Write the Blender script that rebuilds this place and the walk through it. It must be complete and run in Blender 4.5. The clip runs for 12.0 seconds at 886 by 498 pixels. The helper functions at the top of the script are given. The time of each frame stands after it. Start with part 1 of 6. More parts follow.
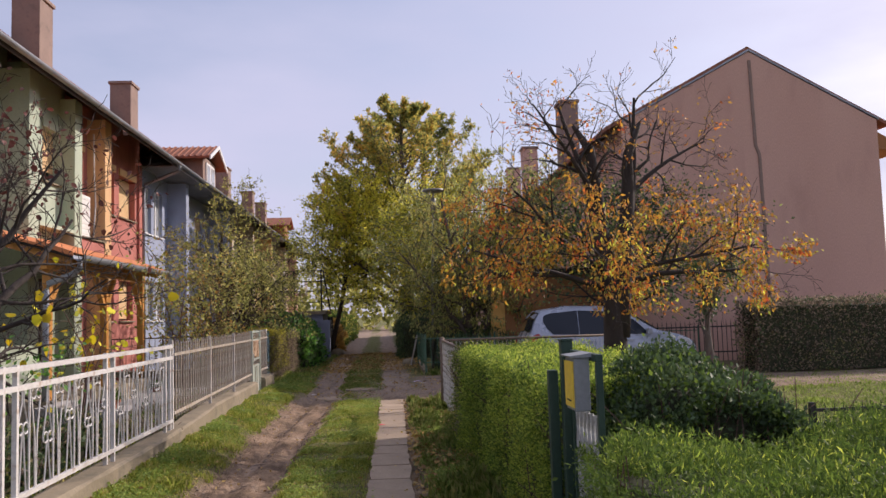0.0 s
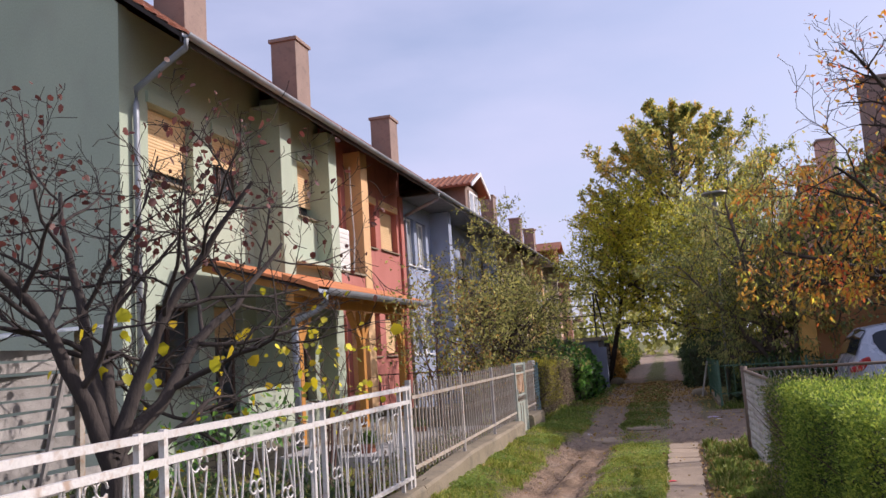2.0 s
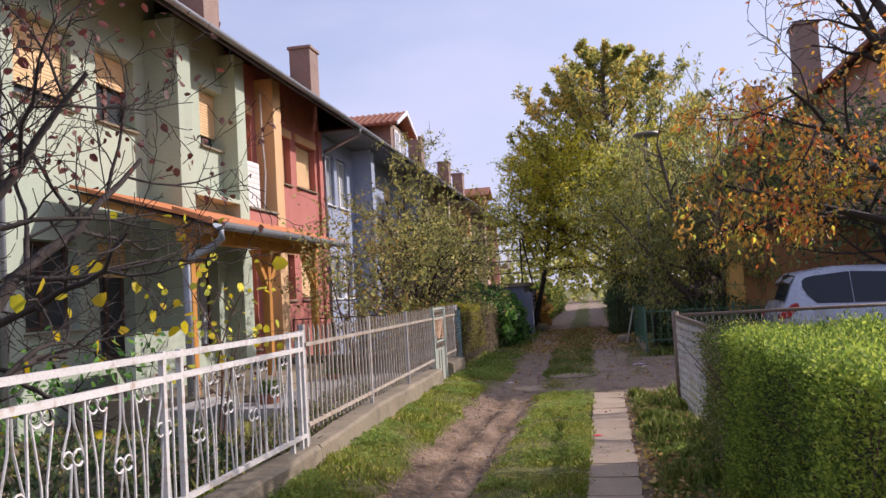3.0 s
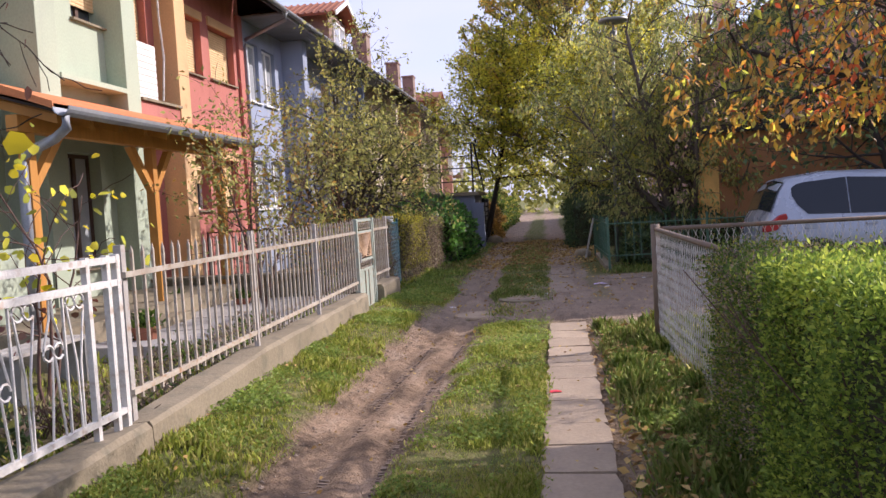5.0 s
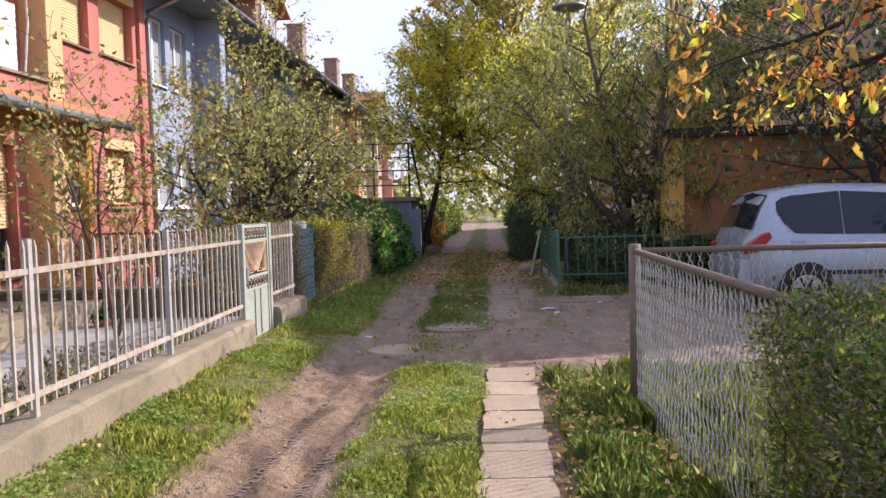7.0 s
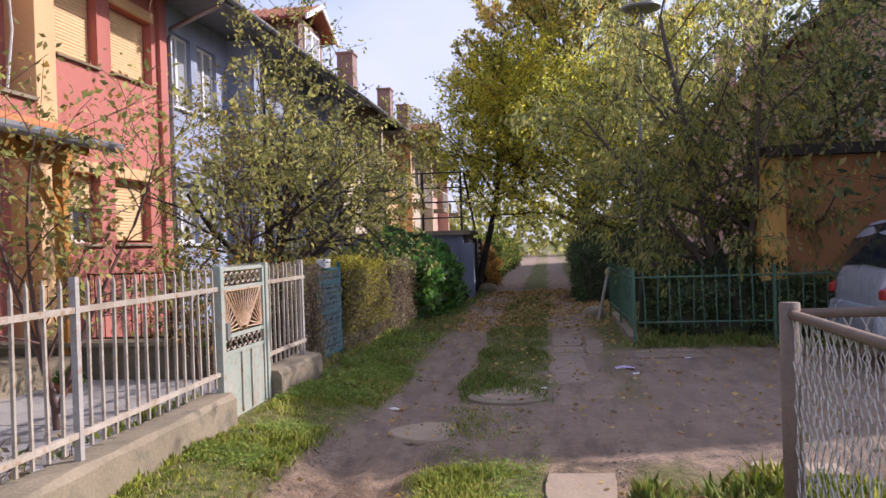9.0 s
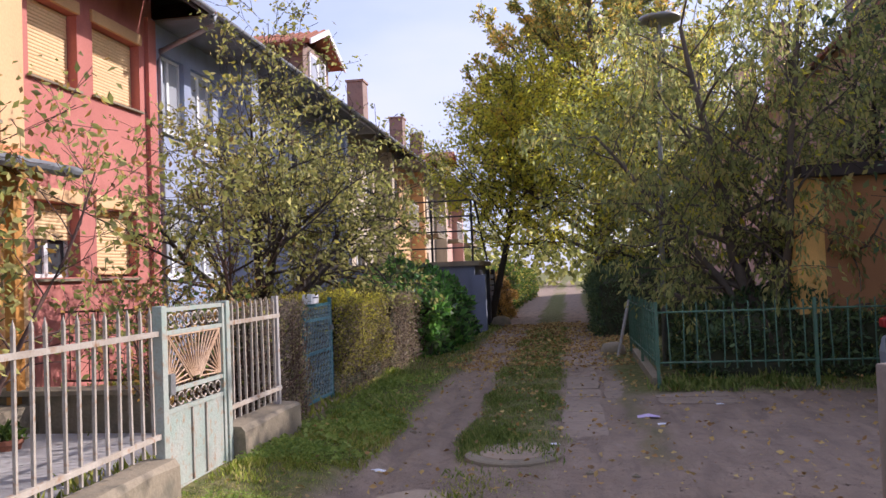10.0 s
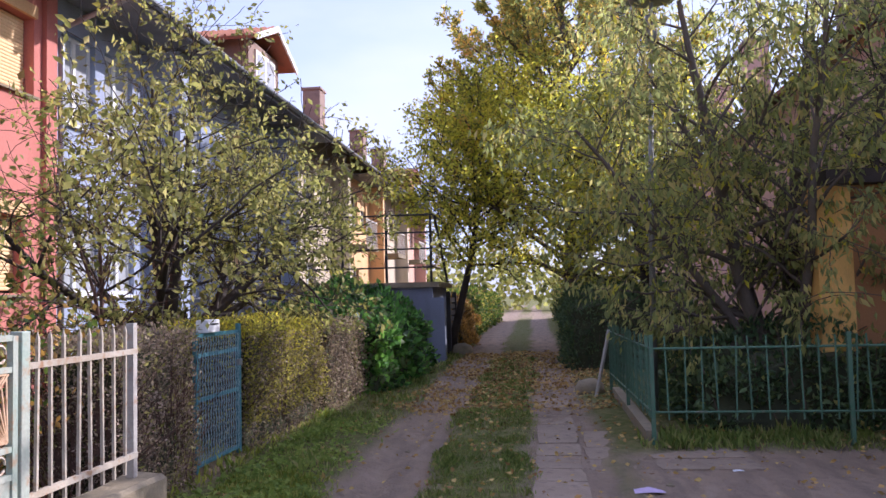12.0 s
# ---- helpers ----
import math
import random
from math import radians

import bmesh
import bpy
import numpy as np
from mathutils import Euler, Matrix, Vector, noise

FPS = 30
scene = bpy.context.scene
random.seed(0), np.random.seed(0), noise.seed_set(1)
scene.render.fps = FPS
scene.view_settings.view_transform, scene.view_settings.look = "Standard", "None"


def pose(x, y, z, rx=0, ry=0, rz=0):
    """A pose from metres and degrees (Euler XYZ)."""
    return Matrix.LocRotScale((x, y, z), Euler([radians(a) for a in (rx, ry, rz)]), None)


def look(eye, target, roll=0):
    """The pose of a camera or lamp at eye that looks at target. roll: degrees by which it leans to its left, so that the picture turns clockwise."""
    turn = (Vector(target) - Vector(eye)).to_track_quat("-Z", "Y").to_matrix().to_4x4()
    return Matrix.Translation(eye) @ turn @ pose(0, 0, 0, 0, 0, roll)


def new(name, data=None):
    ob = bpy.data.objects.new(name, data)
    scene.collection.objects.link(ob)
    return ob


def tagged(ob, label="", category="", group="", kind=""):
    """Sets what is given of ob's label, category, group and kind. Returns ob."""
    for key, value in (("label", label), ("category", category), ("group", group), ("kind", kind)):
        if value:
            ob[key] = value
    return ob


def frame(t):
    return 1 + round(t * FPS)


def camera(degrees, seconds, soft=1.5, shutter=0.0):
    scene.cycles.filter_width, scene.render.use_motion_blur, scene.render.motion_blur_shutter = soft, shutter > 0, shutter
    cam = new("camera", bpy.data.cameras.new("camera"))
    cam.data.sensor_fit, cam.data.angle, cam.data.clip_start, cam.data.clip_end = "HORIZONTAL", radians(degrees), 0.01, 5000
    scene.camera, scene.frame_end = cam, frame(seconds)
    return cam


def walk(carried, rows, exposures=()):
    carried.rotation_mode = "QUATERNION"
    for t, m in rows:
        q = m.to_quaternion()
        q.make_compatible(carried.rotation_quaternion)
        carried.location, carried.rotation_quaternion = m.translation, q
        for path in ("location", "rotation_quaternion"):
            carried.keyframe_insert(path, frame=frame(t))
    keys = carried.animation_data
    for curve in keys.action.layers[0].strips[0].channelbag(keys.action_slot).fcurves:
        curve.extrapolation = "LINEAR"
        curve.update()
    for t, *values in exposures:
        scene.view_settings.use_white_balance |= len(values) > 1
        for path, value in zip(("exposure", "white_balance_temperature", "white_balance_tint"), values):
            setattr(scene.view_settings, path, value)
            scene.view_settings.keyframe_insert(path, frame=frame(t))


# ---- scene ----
cam = camera(57.0, 12.0)
METRES, EYE, TILT, LEAN, TURN = 14.0, 1.65, 0.0, 0.0, -3.8
ROWS = [
    (0.0, 0.0, 0.0, 0.0, 0.14, 4.56, 1.8),
    (0.5, -0.0047, 0.0358, -0.0021, 5.95, 2.6, 1.98),
    (1.0, -0.0073, 0.0777, 0.0004, 10.04, 2.84, 3.45),
    (1.5, -0.0115, 0.1127, 0.0024, 15.96, 4.72, 4.16),
    (2.0, -0.0107, 0.157, 0.0025, 19.54, 7.33, 3.75),
    (2.5, -0.0164, 0.2005, -0.0013, 16.38, 4.65, 3.26),
    (4.5, -0.0308, 0.3746, -0.0034, 12.86, 1.54, 3.42),
    (5.0, -0.036, 0.4209, -0.006, 11.52, -3.14, 3.33),
    (5.5, -0.0354, 0.4617, -0.0077, 11.08, -3.57, 2.91),
    (6.0, -0.0419, 0.5088, -0.0073, 9.02, -3.53, 2.42),
    (6.5, -0.0435, 0.5487, -0.0092, 7.8, -3.39, 1.77),
    (7.0, -0.0472, 0.5951, -0.008, 7.58, -2.84, 1.57),
    (7.5, -0.0521, 0.6355, -0.008, 7.25, -2.32, 1.49),
    (9.5, -0.0589, 0.7967, -0.0071, 12.96, 0.61, 2.14),
    (10.0, -0.0583, 0.836, -0.0063, 13.14, 1.87, 2.24),
    (10.5, -0.0596, 0.8713, -0.0041, 13.26, 3.19, 2.24),
    (11.0, -0.0677, 0.9122, -0.0044, 13.32, 3.11, 2.2),
    (11.5, -0.071, 0.9504, -0.0069, 13.21, 3.11, 1.57),
    (12.0, -0.0771, 0.9943, -0.0068, 10.69, 3.38, 1.38),
]
walk(cam, [(t, pose(0, 0, EYE, TILT, LEAN, TURN) @ pose(METRES * x, METRES * y, METRES * z, 90 + pitch, roll, yaw)) for t, x, y, z, yaw, pitch, roll in ROWS], exposures=[(0.0, 0.0, 6780, 22), (0.5, 0.24, 6580, 23), (1.5, 0.26, 6450, 24), (2.0, 0.12, 6400, 23), (2.5, 0.15, 6400, 23), (4.5, 0.24, 6400, 24), (5.0, 0.48, 6380, 23), (5.5, 0.64, 6350, 23), (6.0, 0.7, 6340, 22), (7.0, 0.7, 6340, 21), (7.5, 0.56, 6350, 22), (9.5, 0.45, 6200, 24), (10.5, 0.58, 6130, 24), (11.5, 0.63, 5980, 24), (12.0, 0.71, 5860, 25)])

# ---- sky, sun ----
SUN_AZ, SUN_EL = 60.0, 32.5     # degrees from +y towards +x; height
world = bpy.data.worlds.new("sky")
scene.world = world
world.use_nodes = True
wn, wl = world.node_tree.nodes, world.node_tree.links
wn.clear()
sky = wn.new("ShaderNodeTexSky")
sky.sky_type, sky.sun_disc = "NISHITA", False
sky.sun_elevation, sky.sun_rotation = radians(SUN_EL), radians(SUN_AZ)
sky.air_density, sky.dust_density, sky.ozone_density = 1.0, 2.0, 1.5
bg = wn.new("ShaderNodeBackground")
bg.inputs["Strength"].default_value = 0.15
coord = wn.new("ShaderNodeTexCoord")
stretch = wn.new("ShaderNodeMapping")
stretch.inputs["Scale"].default_value = (1.2, 1.2, 3.5)
cloud = wn.new("ShaderNodeTexNoise")
cloud.inputs["Scale"].default_value, cloud.inputs["Detail"].default_value = 1.6, 7.0
veil = wn.new("ShaderNodeMapRange")
veil.inputs["From Min"].default_value, veil.inputs["From Max"].default_value = 0.34, 0.66
veil.inputs["To Min"].default_value, veil.inputs["To Max"].default_value = 0.35, 0.95
thin = wn.new("ShaderNodeMix")
thin.data_type = "RGBA"
thin.inputs["B"].default_value = (4.0, 4.35, 5.7, 1)
wout = wn.new("ShaderNodeOutputWorld")
wl.new(coord.outputs["Generated"], stretch.inputs["Vector"])
wl.new(stretch.outputs["Vector"], cloud.inputs["Vector"])
wl.new(cloud.outputs["Fac"], veil.inputs["Value"])
wl.new(veil.outputs["Result"], thin.inputs["Factor"])
wl.new(sky.outputs["Color"], thin.inputs["A"])
wl.new(thin.outputs["Result"], bg.inputs["Color"])
wl.new(bg.outputs["Background"], wout.inputs["Surface"])

sun_data = bpy.data.lights.new("sun", "SUN")
sun_data.energy, sun_data.angle, sun_data.color = 4.1, radians(0.6), (1.0, 0.94, 0.85)
sun = new("sun", sun_data)
a, e = radians(SUN_AZ), radians(SUN_EL)
sun.matrix_world = look((0, 0, 0), (-math.sin(a) * math.cos(e), -math.cos(a) * math.cos(e), -math.sin(e)))


# ---- materials ----
def shader(name):
    m = bpy.data.materials.new(name)
    m.use_nodes = True
    n, l = m.node_tree.nodes, m.node_tree.links
    return m, n, l, n["Principled BSDF"]


def surface(name, base, second, rough=0.85, scale=2.0, fine=40.0, bump=0.25, metal=0.0, stain=None, stain_amount=0.5, vary=0.0, stretch_z=1.0, spec=0.4):
    """Two-scale mottled paint, plaster, stone or metal, with fine relief and optional stains."""
    m, n, l, p = shader(name)
    p.inputs["Metallic"].default_value = metal
    p.inputs["Specular IOR Level"].default_value = spec
    c = n.new("ShaderNodeTexCoord")
    mp = n.new("ShaderNodeMapping")
    mp.inputs["Scale"].default_value = (1, 1, stretch_z)
    l.new(c.outputs["Object"], mp.inputs["Vector"])
    big, small = n.new("ShaderNodeTexNoise"), n.new("ShaderNodeTexNoise")
    for t, s, d in ((big, scale, 6.0), (small, fine, 4.0)):
        t.inputs["Scale"].default_value, t.inputs["Detail"].default_value = s, d
        l.new(mp.outputs["Vector"], t.inputs["Vector"])
    ramp = n.new("ShaderNodeMapRange")
    ramp.inputs["From Min"].default_value, ramp.inputs["From Max"].default_value = 0.35, 0.68
    l.new(big.outputs["Fac"], ramp.inputs["Value"])
    mix = n.new("ShaderNodeMix")
    mix.data_type = "RGBA"
    mix.inputs["A"].default_value, mix.inputs["B"].default_value = (*base, 1), (*second, 1)
    l.new(ramp.outputs["Result"], mix.inputs["Factor"])
    grain = n.new("ShaderNodeHueSaturation")
    gv = n.new("ShaderNodeMapRange")
    gv.inputs["To Min"].default_value, gv.inputs["To Max"].default_value = 0.78, 1.22
    l.new(small.outputs["Fac"], gv.inputs["Value"])
    l.new(gv.outputs["Result"], grain.inputs["Value"])
    l.new(mix.outputs["Result"], grain.inputs["Color"])
    last = grain.outputs["Color"]
    if stain:
        st = n.new("ShaderNodeTexNoise")
        st.inputs["Scale"].default_value, st.inputs["Detail"].default_value = scale * 3.3, 8.0
        l.new(mp.outputs["Vector"], st.inputs["Vector"])
        sr = n.new("ShaderNodeMapRange")
        sr.inputs["From Min"].default_value, sr.inputs["From Max"].default_value = 0.54, 0.72
        sr.inputs["To Max"].default_value = stain_amount
        l.new(st.outputs["Fac"], sr.inputs["Value"])
        sm = n.new("ShaderNodeMix")
        sm.data_type = "RGBA"
        sm.inputs["B"].default_value = (*stain, 1)
        l.new(sr.outputs["Result"], sm.inputs["Factor"])
        l.new(last, sm.inputs["A"])
        last = sm.outputs["Result"]
    if vary:
        oi = n.new("ShaderNodeObjectInfo")
        ov = n.new("ShaderNodeMapRange")
        ov.inputs["To Min"].default_value, ov.inputs["To Max"].default_value = 1 - vary, 1 + vary
        l.new(oi.outputs["Random"], ov.inputs["Value"])
        hs = n.new("ShaderNodeHueSaturation")
        l.new(ov.outputs["Result"], hs.inputs["Value"])
        l.new(last, hs.inputs["Color"])
        last = hs.outputs["Color"]
    l.new(last, p.inputs["Base Color"])
    rr = n.new("ShaderNodeMapRange")
    rr.inputs["To Min"].default_value, rr.inputs["To Max"].default_value = max(rough - 0.12, 0.02), min(rough + 0.12, 1)
    l.new(big.outputs["Fac"], rr.inputs["Value"])
    l.new(rr.outputs["Result"], p.inputs["Roughness"])
    b = n.new("ShaderNodeBump")
    b.inputs["Strength"].default_value, b.inputs["Distance"].default_value = bump, 0.01
    l.new(small.outputs["Fac"], b.inputs["Height"])
    l.new(b.outputs["Normal"], p.inputs["Normal"])
    return m


def foliage(name, colours, through_light=0.5, rough=0.55, patch=0.0):
    """Leaves: a colour for each leaf out of a ramp, light shining through."""
    m, n, l, p = shader(name)
    g = n.new("ShaderNodeNewGeometry")
    r = n.new("ShaderNodeValToRGB")
    el = r.color_ramp.elements
    while len(el) < len(colours):
        el.new(0.5)
    for i, c in enumerate(colours):
        el[i].position, el[i].color = i / max(len(colours) - 1, 1), (*c, 1)
    c = n.new("ShaderNodeTexCoord")
    t = n.new("ShaderNodeTexNoise")
    t.inputs["Scale"].default_value, t.inputs["Detail"].default_value = 0.9, 3.0
    l.new(c.outputs["Object"], t.inputs["Vector"])
    mix = n.new("ShaderNodeMath")
    mix.operation = "MULTIPLY_ADD"
    mr = n.new("ShaderNodeMapRange")
    mr.inputs["From Min"].default_value, mr.inputs["From Max"].default_value = 0.3, 0.7
    mr.inputs["To Min"].default_value, mr.inputs["To Max"].default_value = -patch, patch
    l.new(t.outputs["Fac"], mr.inputs["Value"])
    mix.inputs[1].default_value = 1.0
    l.new(g.outputs["Random Per Island"], mix.inputs[0])
    l.new(mr.outputs["Result"], mix.inputs[2])
    l.new(mix.outputs["Value"], r.inputs["Fac"])
    p.inputs["Roughness"].default_value = rough
    p.inputs["Specular IOR Level"].default_value = 0.35
    l.new(r.outputs["Color"], p.inputs["Base Color"])
    tr = n.new("ShaderNodeBsdfTranslucent")
    l.new(r.outputs["Color"], tr.inputs["Color"])
    ms = n.new("ShaderNodeMixShader")
    ms.inputs["Fac"].default_value = through_light
    l.new(p.outputs["BSDF"], ms.inputs[1])
    l.new(tr.outputs["BSDF"], ms.inputs[2])
    l.new(ms.outputs["Shader"], n["Material Output"].inputs["Surface"])
    return m


def glass(name, tint, rough=0.04):
    m, n, l, p = shader(name)
    p.inputs["Base Color"].default_value = (*tint, 1)
    p.inputs["Roughness"].default_value = rough
    p.inputs["Specular IOR Level"].default_value = 0.4
    return m


M = dict(
    green_wall=surface("pale_green_render", (0.42, 0.48, 0.365), (0.365, 0.425, 0.325), 0.9, 0.7, 60, 0.2, stain=(0.34, 0.36, 0.29), stain_amount=0.4, stretch_z=0.5),
    red_wall=surface("faded_red_render", (0.50, 0.185, 0.15), (0.43, 0.15, 0.12), 0.9, 0.8, 60, 0.2, stain=(0.3, 0.09, 0.08), stain_amount=0.55, stretch_z=0.4),
    apricot=surface("apricot_render", (0.74, 0.47, 0.24), (0.64, 0.39, 0.2), 0.9, 0.9, 60, 0.2, stain=(0.4, 0.26, 0.15), stain_amount=0.4, stretch_z=0.4),
    blue_wall=surface("grey_blue_render", (0.33, 0.375, 0.49), (0.27, 0.315, 0.42), 0.9, 0.8, 60, 0.2, stain=(0.22, 0.23, 0.27), stain_amount=0.4, stretch_z=0.4),
    # grey-blue render darkened in colour for tree shade on the garage
    shaded_blue_wall=surface("shaded_grey_blue_render", (0.20, 0.225, 0.29), (0.16, 0.18, 0.235), 0.9, 0.8, 60, 0.2, stain=(0.12, 0.13, 0.15), stain_amount=0.4, stretch_z=0.4),
    pink_wall=surface("dusky_pink_render", (0.62, 0.385, 0.305), (0.57, 0.345, 0.272), 0.92, 0.5, 50, 0.15, stain=(0.36, 0.21, 0.17), stain_amount=0.3, stretch_z=0.3),
    cream_wall=surface("cream_render", (0.58, 0.50, 0.38), (0.5, 0.42, 0.32), 0.9, 0.7, 60, 0.2, stain=(0.3, 0.26, 0.2), stain_amount=0.4, stretch_z=0.4),
    ochre=surface("ochre_render", (0.8, 0.48, 0.15), (0.7, 0.4, 0.12), 0.9, 1.2, 60, 0.2, stain=(0.3, 0.17, 0.07), stain_amount=0.3, stretch_z=0.4),
    rust_wall=surface("brown_orange_render", (0.39, 0.185, 0.075), (0.32, 0.15, 0.065), 0.9, 0.9, 60, 0.2),
    roof=surface("weathered_roof_tile", (0.33, 0.13, 0.075), (0.24, 0.095, 0.06), 0.85, 1.5, 30, 0.4, stain=(0.12, 0.08, 0.06), stain_amount=0.5),
    eave=surface("dark_brown_eave_boards", (0.055, 0.04, 0.034), (0.04, 0.03, 0.026), 0.8, 3, 50, 0.3),
    grey_soffit=surface("grey_soffit", (0.2, 0.2, 0.21), (0.15, 0.15, 0.16), 0.8, 2, 40, 0.2),
    zinc=surface("weathered_zinc", (0.36, 0.38, 0.41), (0.26, 0.28, 0.31), 0.55, 3, 50, 0.1, metal=0.5),
    chimney=surface("chimney_render", (0.30, 0.215, 0.175), (0.25, 0.18, 0.15), 0.92, 2, 50, 0.3, stain=(0.16, 0.12, 0.10), stain_amount=0.5),
    blind=surface("sand_roller_blind", (0.74, 0.53, 0.29), (0.68, 0.47, 0.25), 0.7, 1.0, 30, 0.1),
    white_blind=surface("white_slatted_blind", (0.74, 0.72, 0.68), (0.66, 0.64, 0.6), 0.6, 2, 30, 0.1),
    frame_brown=surface("brown_window_frame", (0.10, 0.055, 0.04), (0.075, 0.04, 0.03), 0.6, 4, 40, 0.2),
    frame_white=surface("white_window_frame", (0.78, 0.78, 0.76), (0.7, 0.7, 0.69), 0.5, 3, 40, 0.1),
    pane=glass("window_pane", (0.05, 0.055, 0.06)),
    curtain_pane=glass("curtained_window_pane", (0.36, 0.38, 0.40), 0.1),
    wood=surface("orange_stained_timber", (0.52, 0.24, 0.05), (0.42, 0.18, 0.035), 0.6, 2, 20, 0.3, stretch_z=0.15),
    white_paint=surface("chipped_white_paint", (0.64, 0.62, 0.59), (0.55, 0.53, 0.49), 0.55, 4, 60, 0.25, stain=(0.32, 0.19, 0.1), stain_amount=0.7, vary=0.06),
    cream_paint=surface("rusting_cream_paint", (0.46, 0.41, 0.34), (0.34, 0.285, 0.22), 0.6, 5, 70, 0.3, stain=(0.3, 0.145, 0.06), stain_amount=0.9, vary=0.1),
    grey_post=surface("weathered_grey_paint", (0.42, 0.40, 0.37), (0.34, 0.31, 0.28), 0.65, 5, 60, 0.3, stain=(0.3, 0.16, 0.08), stain_amount=0.6),
    rust=surface("rust_showing_peach_paint", (0.60, 0.42, 0.28), (0.5, 0.32, 0.19), 0.75, 5, 60, 0.4, stain=(0.22, 0.09, 0.04), stain_amount=0.7),
    mint=surface("flaking_mint_paint", (0.30, 0.37, 0.31), (0.40, 0.40, 0.34), 0.65, 5, 50, 0.3, stain=(0.36, 0.2, 0.1), stain_amount=0.7),
    green_iron=surface("worn_green_paint_iron", (0.055, 0.14, 0.085), (0.09, 0.17, 0.11), 0.6, 4, 60, 0.3, stain=(0.2, 0.17, 0.13), stain_amount=0.6, vary=0.12),
    dark_green=surface("dark_green_steel", (0.02, 0.05, 0.035), (0.028, 0.06, 0.04), 0.5, 4, 50, 0.2),
    teal=surface("teal_sheet_metal", (0.045, 0.16, 0.19), (0.06, 0.19, 0.21), 0.5, 3, 50, 0.2),
    teal_wire=surface("pale_teal_wire", (0.42, 0.56, 0.56), (0.32, 0.46, 0.47), 0.55, 5, 50, 0.2),
    steel=surface("grey_steel", (0.33, 0.33, 0.32), (0.25, 0.25, 0.245), 0.5, 4, 40, 0.2, metal=0.6),
    wire=surface("galvanised_wire", (0.6, 0.58, 0.54), (0.46, 0.43, 0.39), 0.5, 6, 60, 0.2, metal=0.4),
    rusty_pipe=surface("rusty_brown_pipe", (0.15, 0.115, 0.09), (0.2, 0.15, 0.115), 0.75, 5, 50, 0.4, stain=(0.25, 0.12, 0.06), stain_amount=0.5),
    black_iron=surface("black_iron", (0.025, 0.024, 0.024), (0.035, 0.033, 0.032), 0.5, 4, 50, 0.2),
    concrete=surface("mossy_concrete", (0.285, 0.235, 0.16), (0.2, 0.165, 0.11), 0.92, 1.6, 35, 0.6, stain=(0.13, 0.12, 0.085), stain_amount=0.75),
    slab=surface("dusty_paving_slab", (0.385, 0.295, 0.205), (0.31, 0.235, 0.165), 0.92, 2.5, 40, 0.45, stain=(0.25, 0.2, 0.155), stain_amount=0.6, vary=0.08),
    bark=surface("dark_bark", (0.055, 0.043, 0.036), (0.036, 0.028, 0.024), 0.95, 6, 50, 0.9, stretch_z=0.3),
    grey_bark=surface("grey_brown_bark", (0.15, 0.12, 0.095), (0.1, 0.08, 0.065), 0.95, 6, 50, 0.9, stretch_z=0.3),
    red_twig=surface("reddish_brown_twig", (0.15, 0.085, 0.065), (0.1, 0.06, 0.05), 0.9, 6, 50, 0.6),
    hedge_core=surface("shaded_hedge_inside", (0.06, 0.065, 0.03), (0.035, 0.04, 0.022), 0.95, 5, 40, 0.6),
    car_paint=surface("silver_car_paint", (0.36, 0.40, 0.47), (0.34, 0.38, 0.45), 0.28, 2, 90, 0.02, metal=0.35),
    car_glass=glass("tinted_car_glass", (0.012, 0.018, 0.028), 0.06),
    black_plastic=surface("black_plastic", (0.02, 0.02, 0.022), (0.028, 0.028, 0.03), 0.6, 6, 60, 0.2),
    rubber=surface("black_rubber", (0.018, 0.018, 0.018), (0.026, 0.025, 0.024), 0.85, 6, 50, 0.3),
    alloy=surface("grey_alloy", (0.42, 0.43, 0.45), (0.36, 0.37, 0.38), 0.35, 5, 50, 0.1, metal=0.8),
    red_lens=glass("red_lamp_lens", (0.36, 0.03, 0.03), 0.15),
    clear_lens=glass("clear_lamp_lens", (0.6, 0.62, 0.65), 0.1),
    mailbox=surface("grey_box_paint", (0.24, 0.26, 0.27), (0.2, 0.215, 0.225), 0.5, 4, 40, 0.2),
    yellow_paint=surface("yellow_sheet", (0.78, 0.55, 0.06), (0.7, 0.48, 0.05), 0.5, 4, 40, 0.15),
    whitewash=surface("peeling_whitewash", (0.42, 0.42, 0.40), (0.28, 0.29, 0.28), 0.9, 7, 40, 0.5, stain=(0.25, 0.24, 0.21), stain_amount=0.7),
    litter=surface("white_litter", (0.75, 0.76, 0.8), (0.65, 0.66, 0.7), 0.6, 9, 60, 0.2),
    red_litter=surface("red_plastic_scrap", (0.75, 0.04, 0.06), (0.65, 0.03, 0.05), 0.5, 9, 60, 0.2),
    violet_litter=surface("lilac_wrapper", (0.62, 0.5, 0.72), (0.5, 0.4, 0.62), 0.5, 9, 60, 0.2),
    grey_wood=surface("grey_weathered_boards", (0.36, 0.34, 0.31), (0.27, 0.25, 0.23), 0.9, 5, 40, 0.6, stretch_z=1.0, vary=0.15),
    porch_roof=surface("orange_coated_sheet", (0.62, 0.22, 0.08), (0.52, 0.18, 0.065), 0.7, 2, 40, 0.2, stain=(0.35, 0.15, 0.08), stain_amount=0.4),
    porch_top=surface("blue_grey_sheet", (0.33, 0.38, 0.44), (0.26, 0.31, 0.37), 0.5, 2, 40, 0.2, metal=0.3),
    earthy_slab=surface("earth-stained concrete slab", (0.31, 0.24, 0.18), (0.25, 0.19, 0.14), 0.95, 3, 60, 0.6, stain=(0.17, 0.125, 0.1), stain_amount=0.9, vary=0.12),
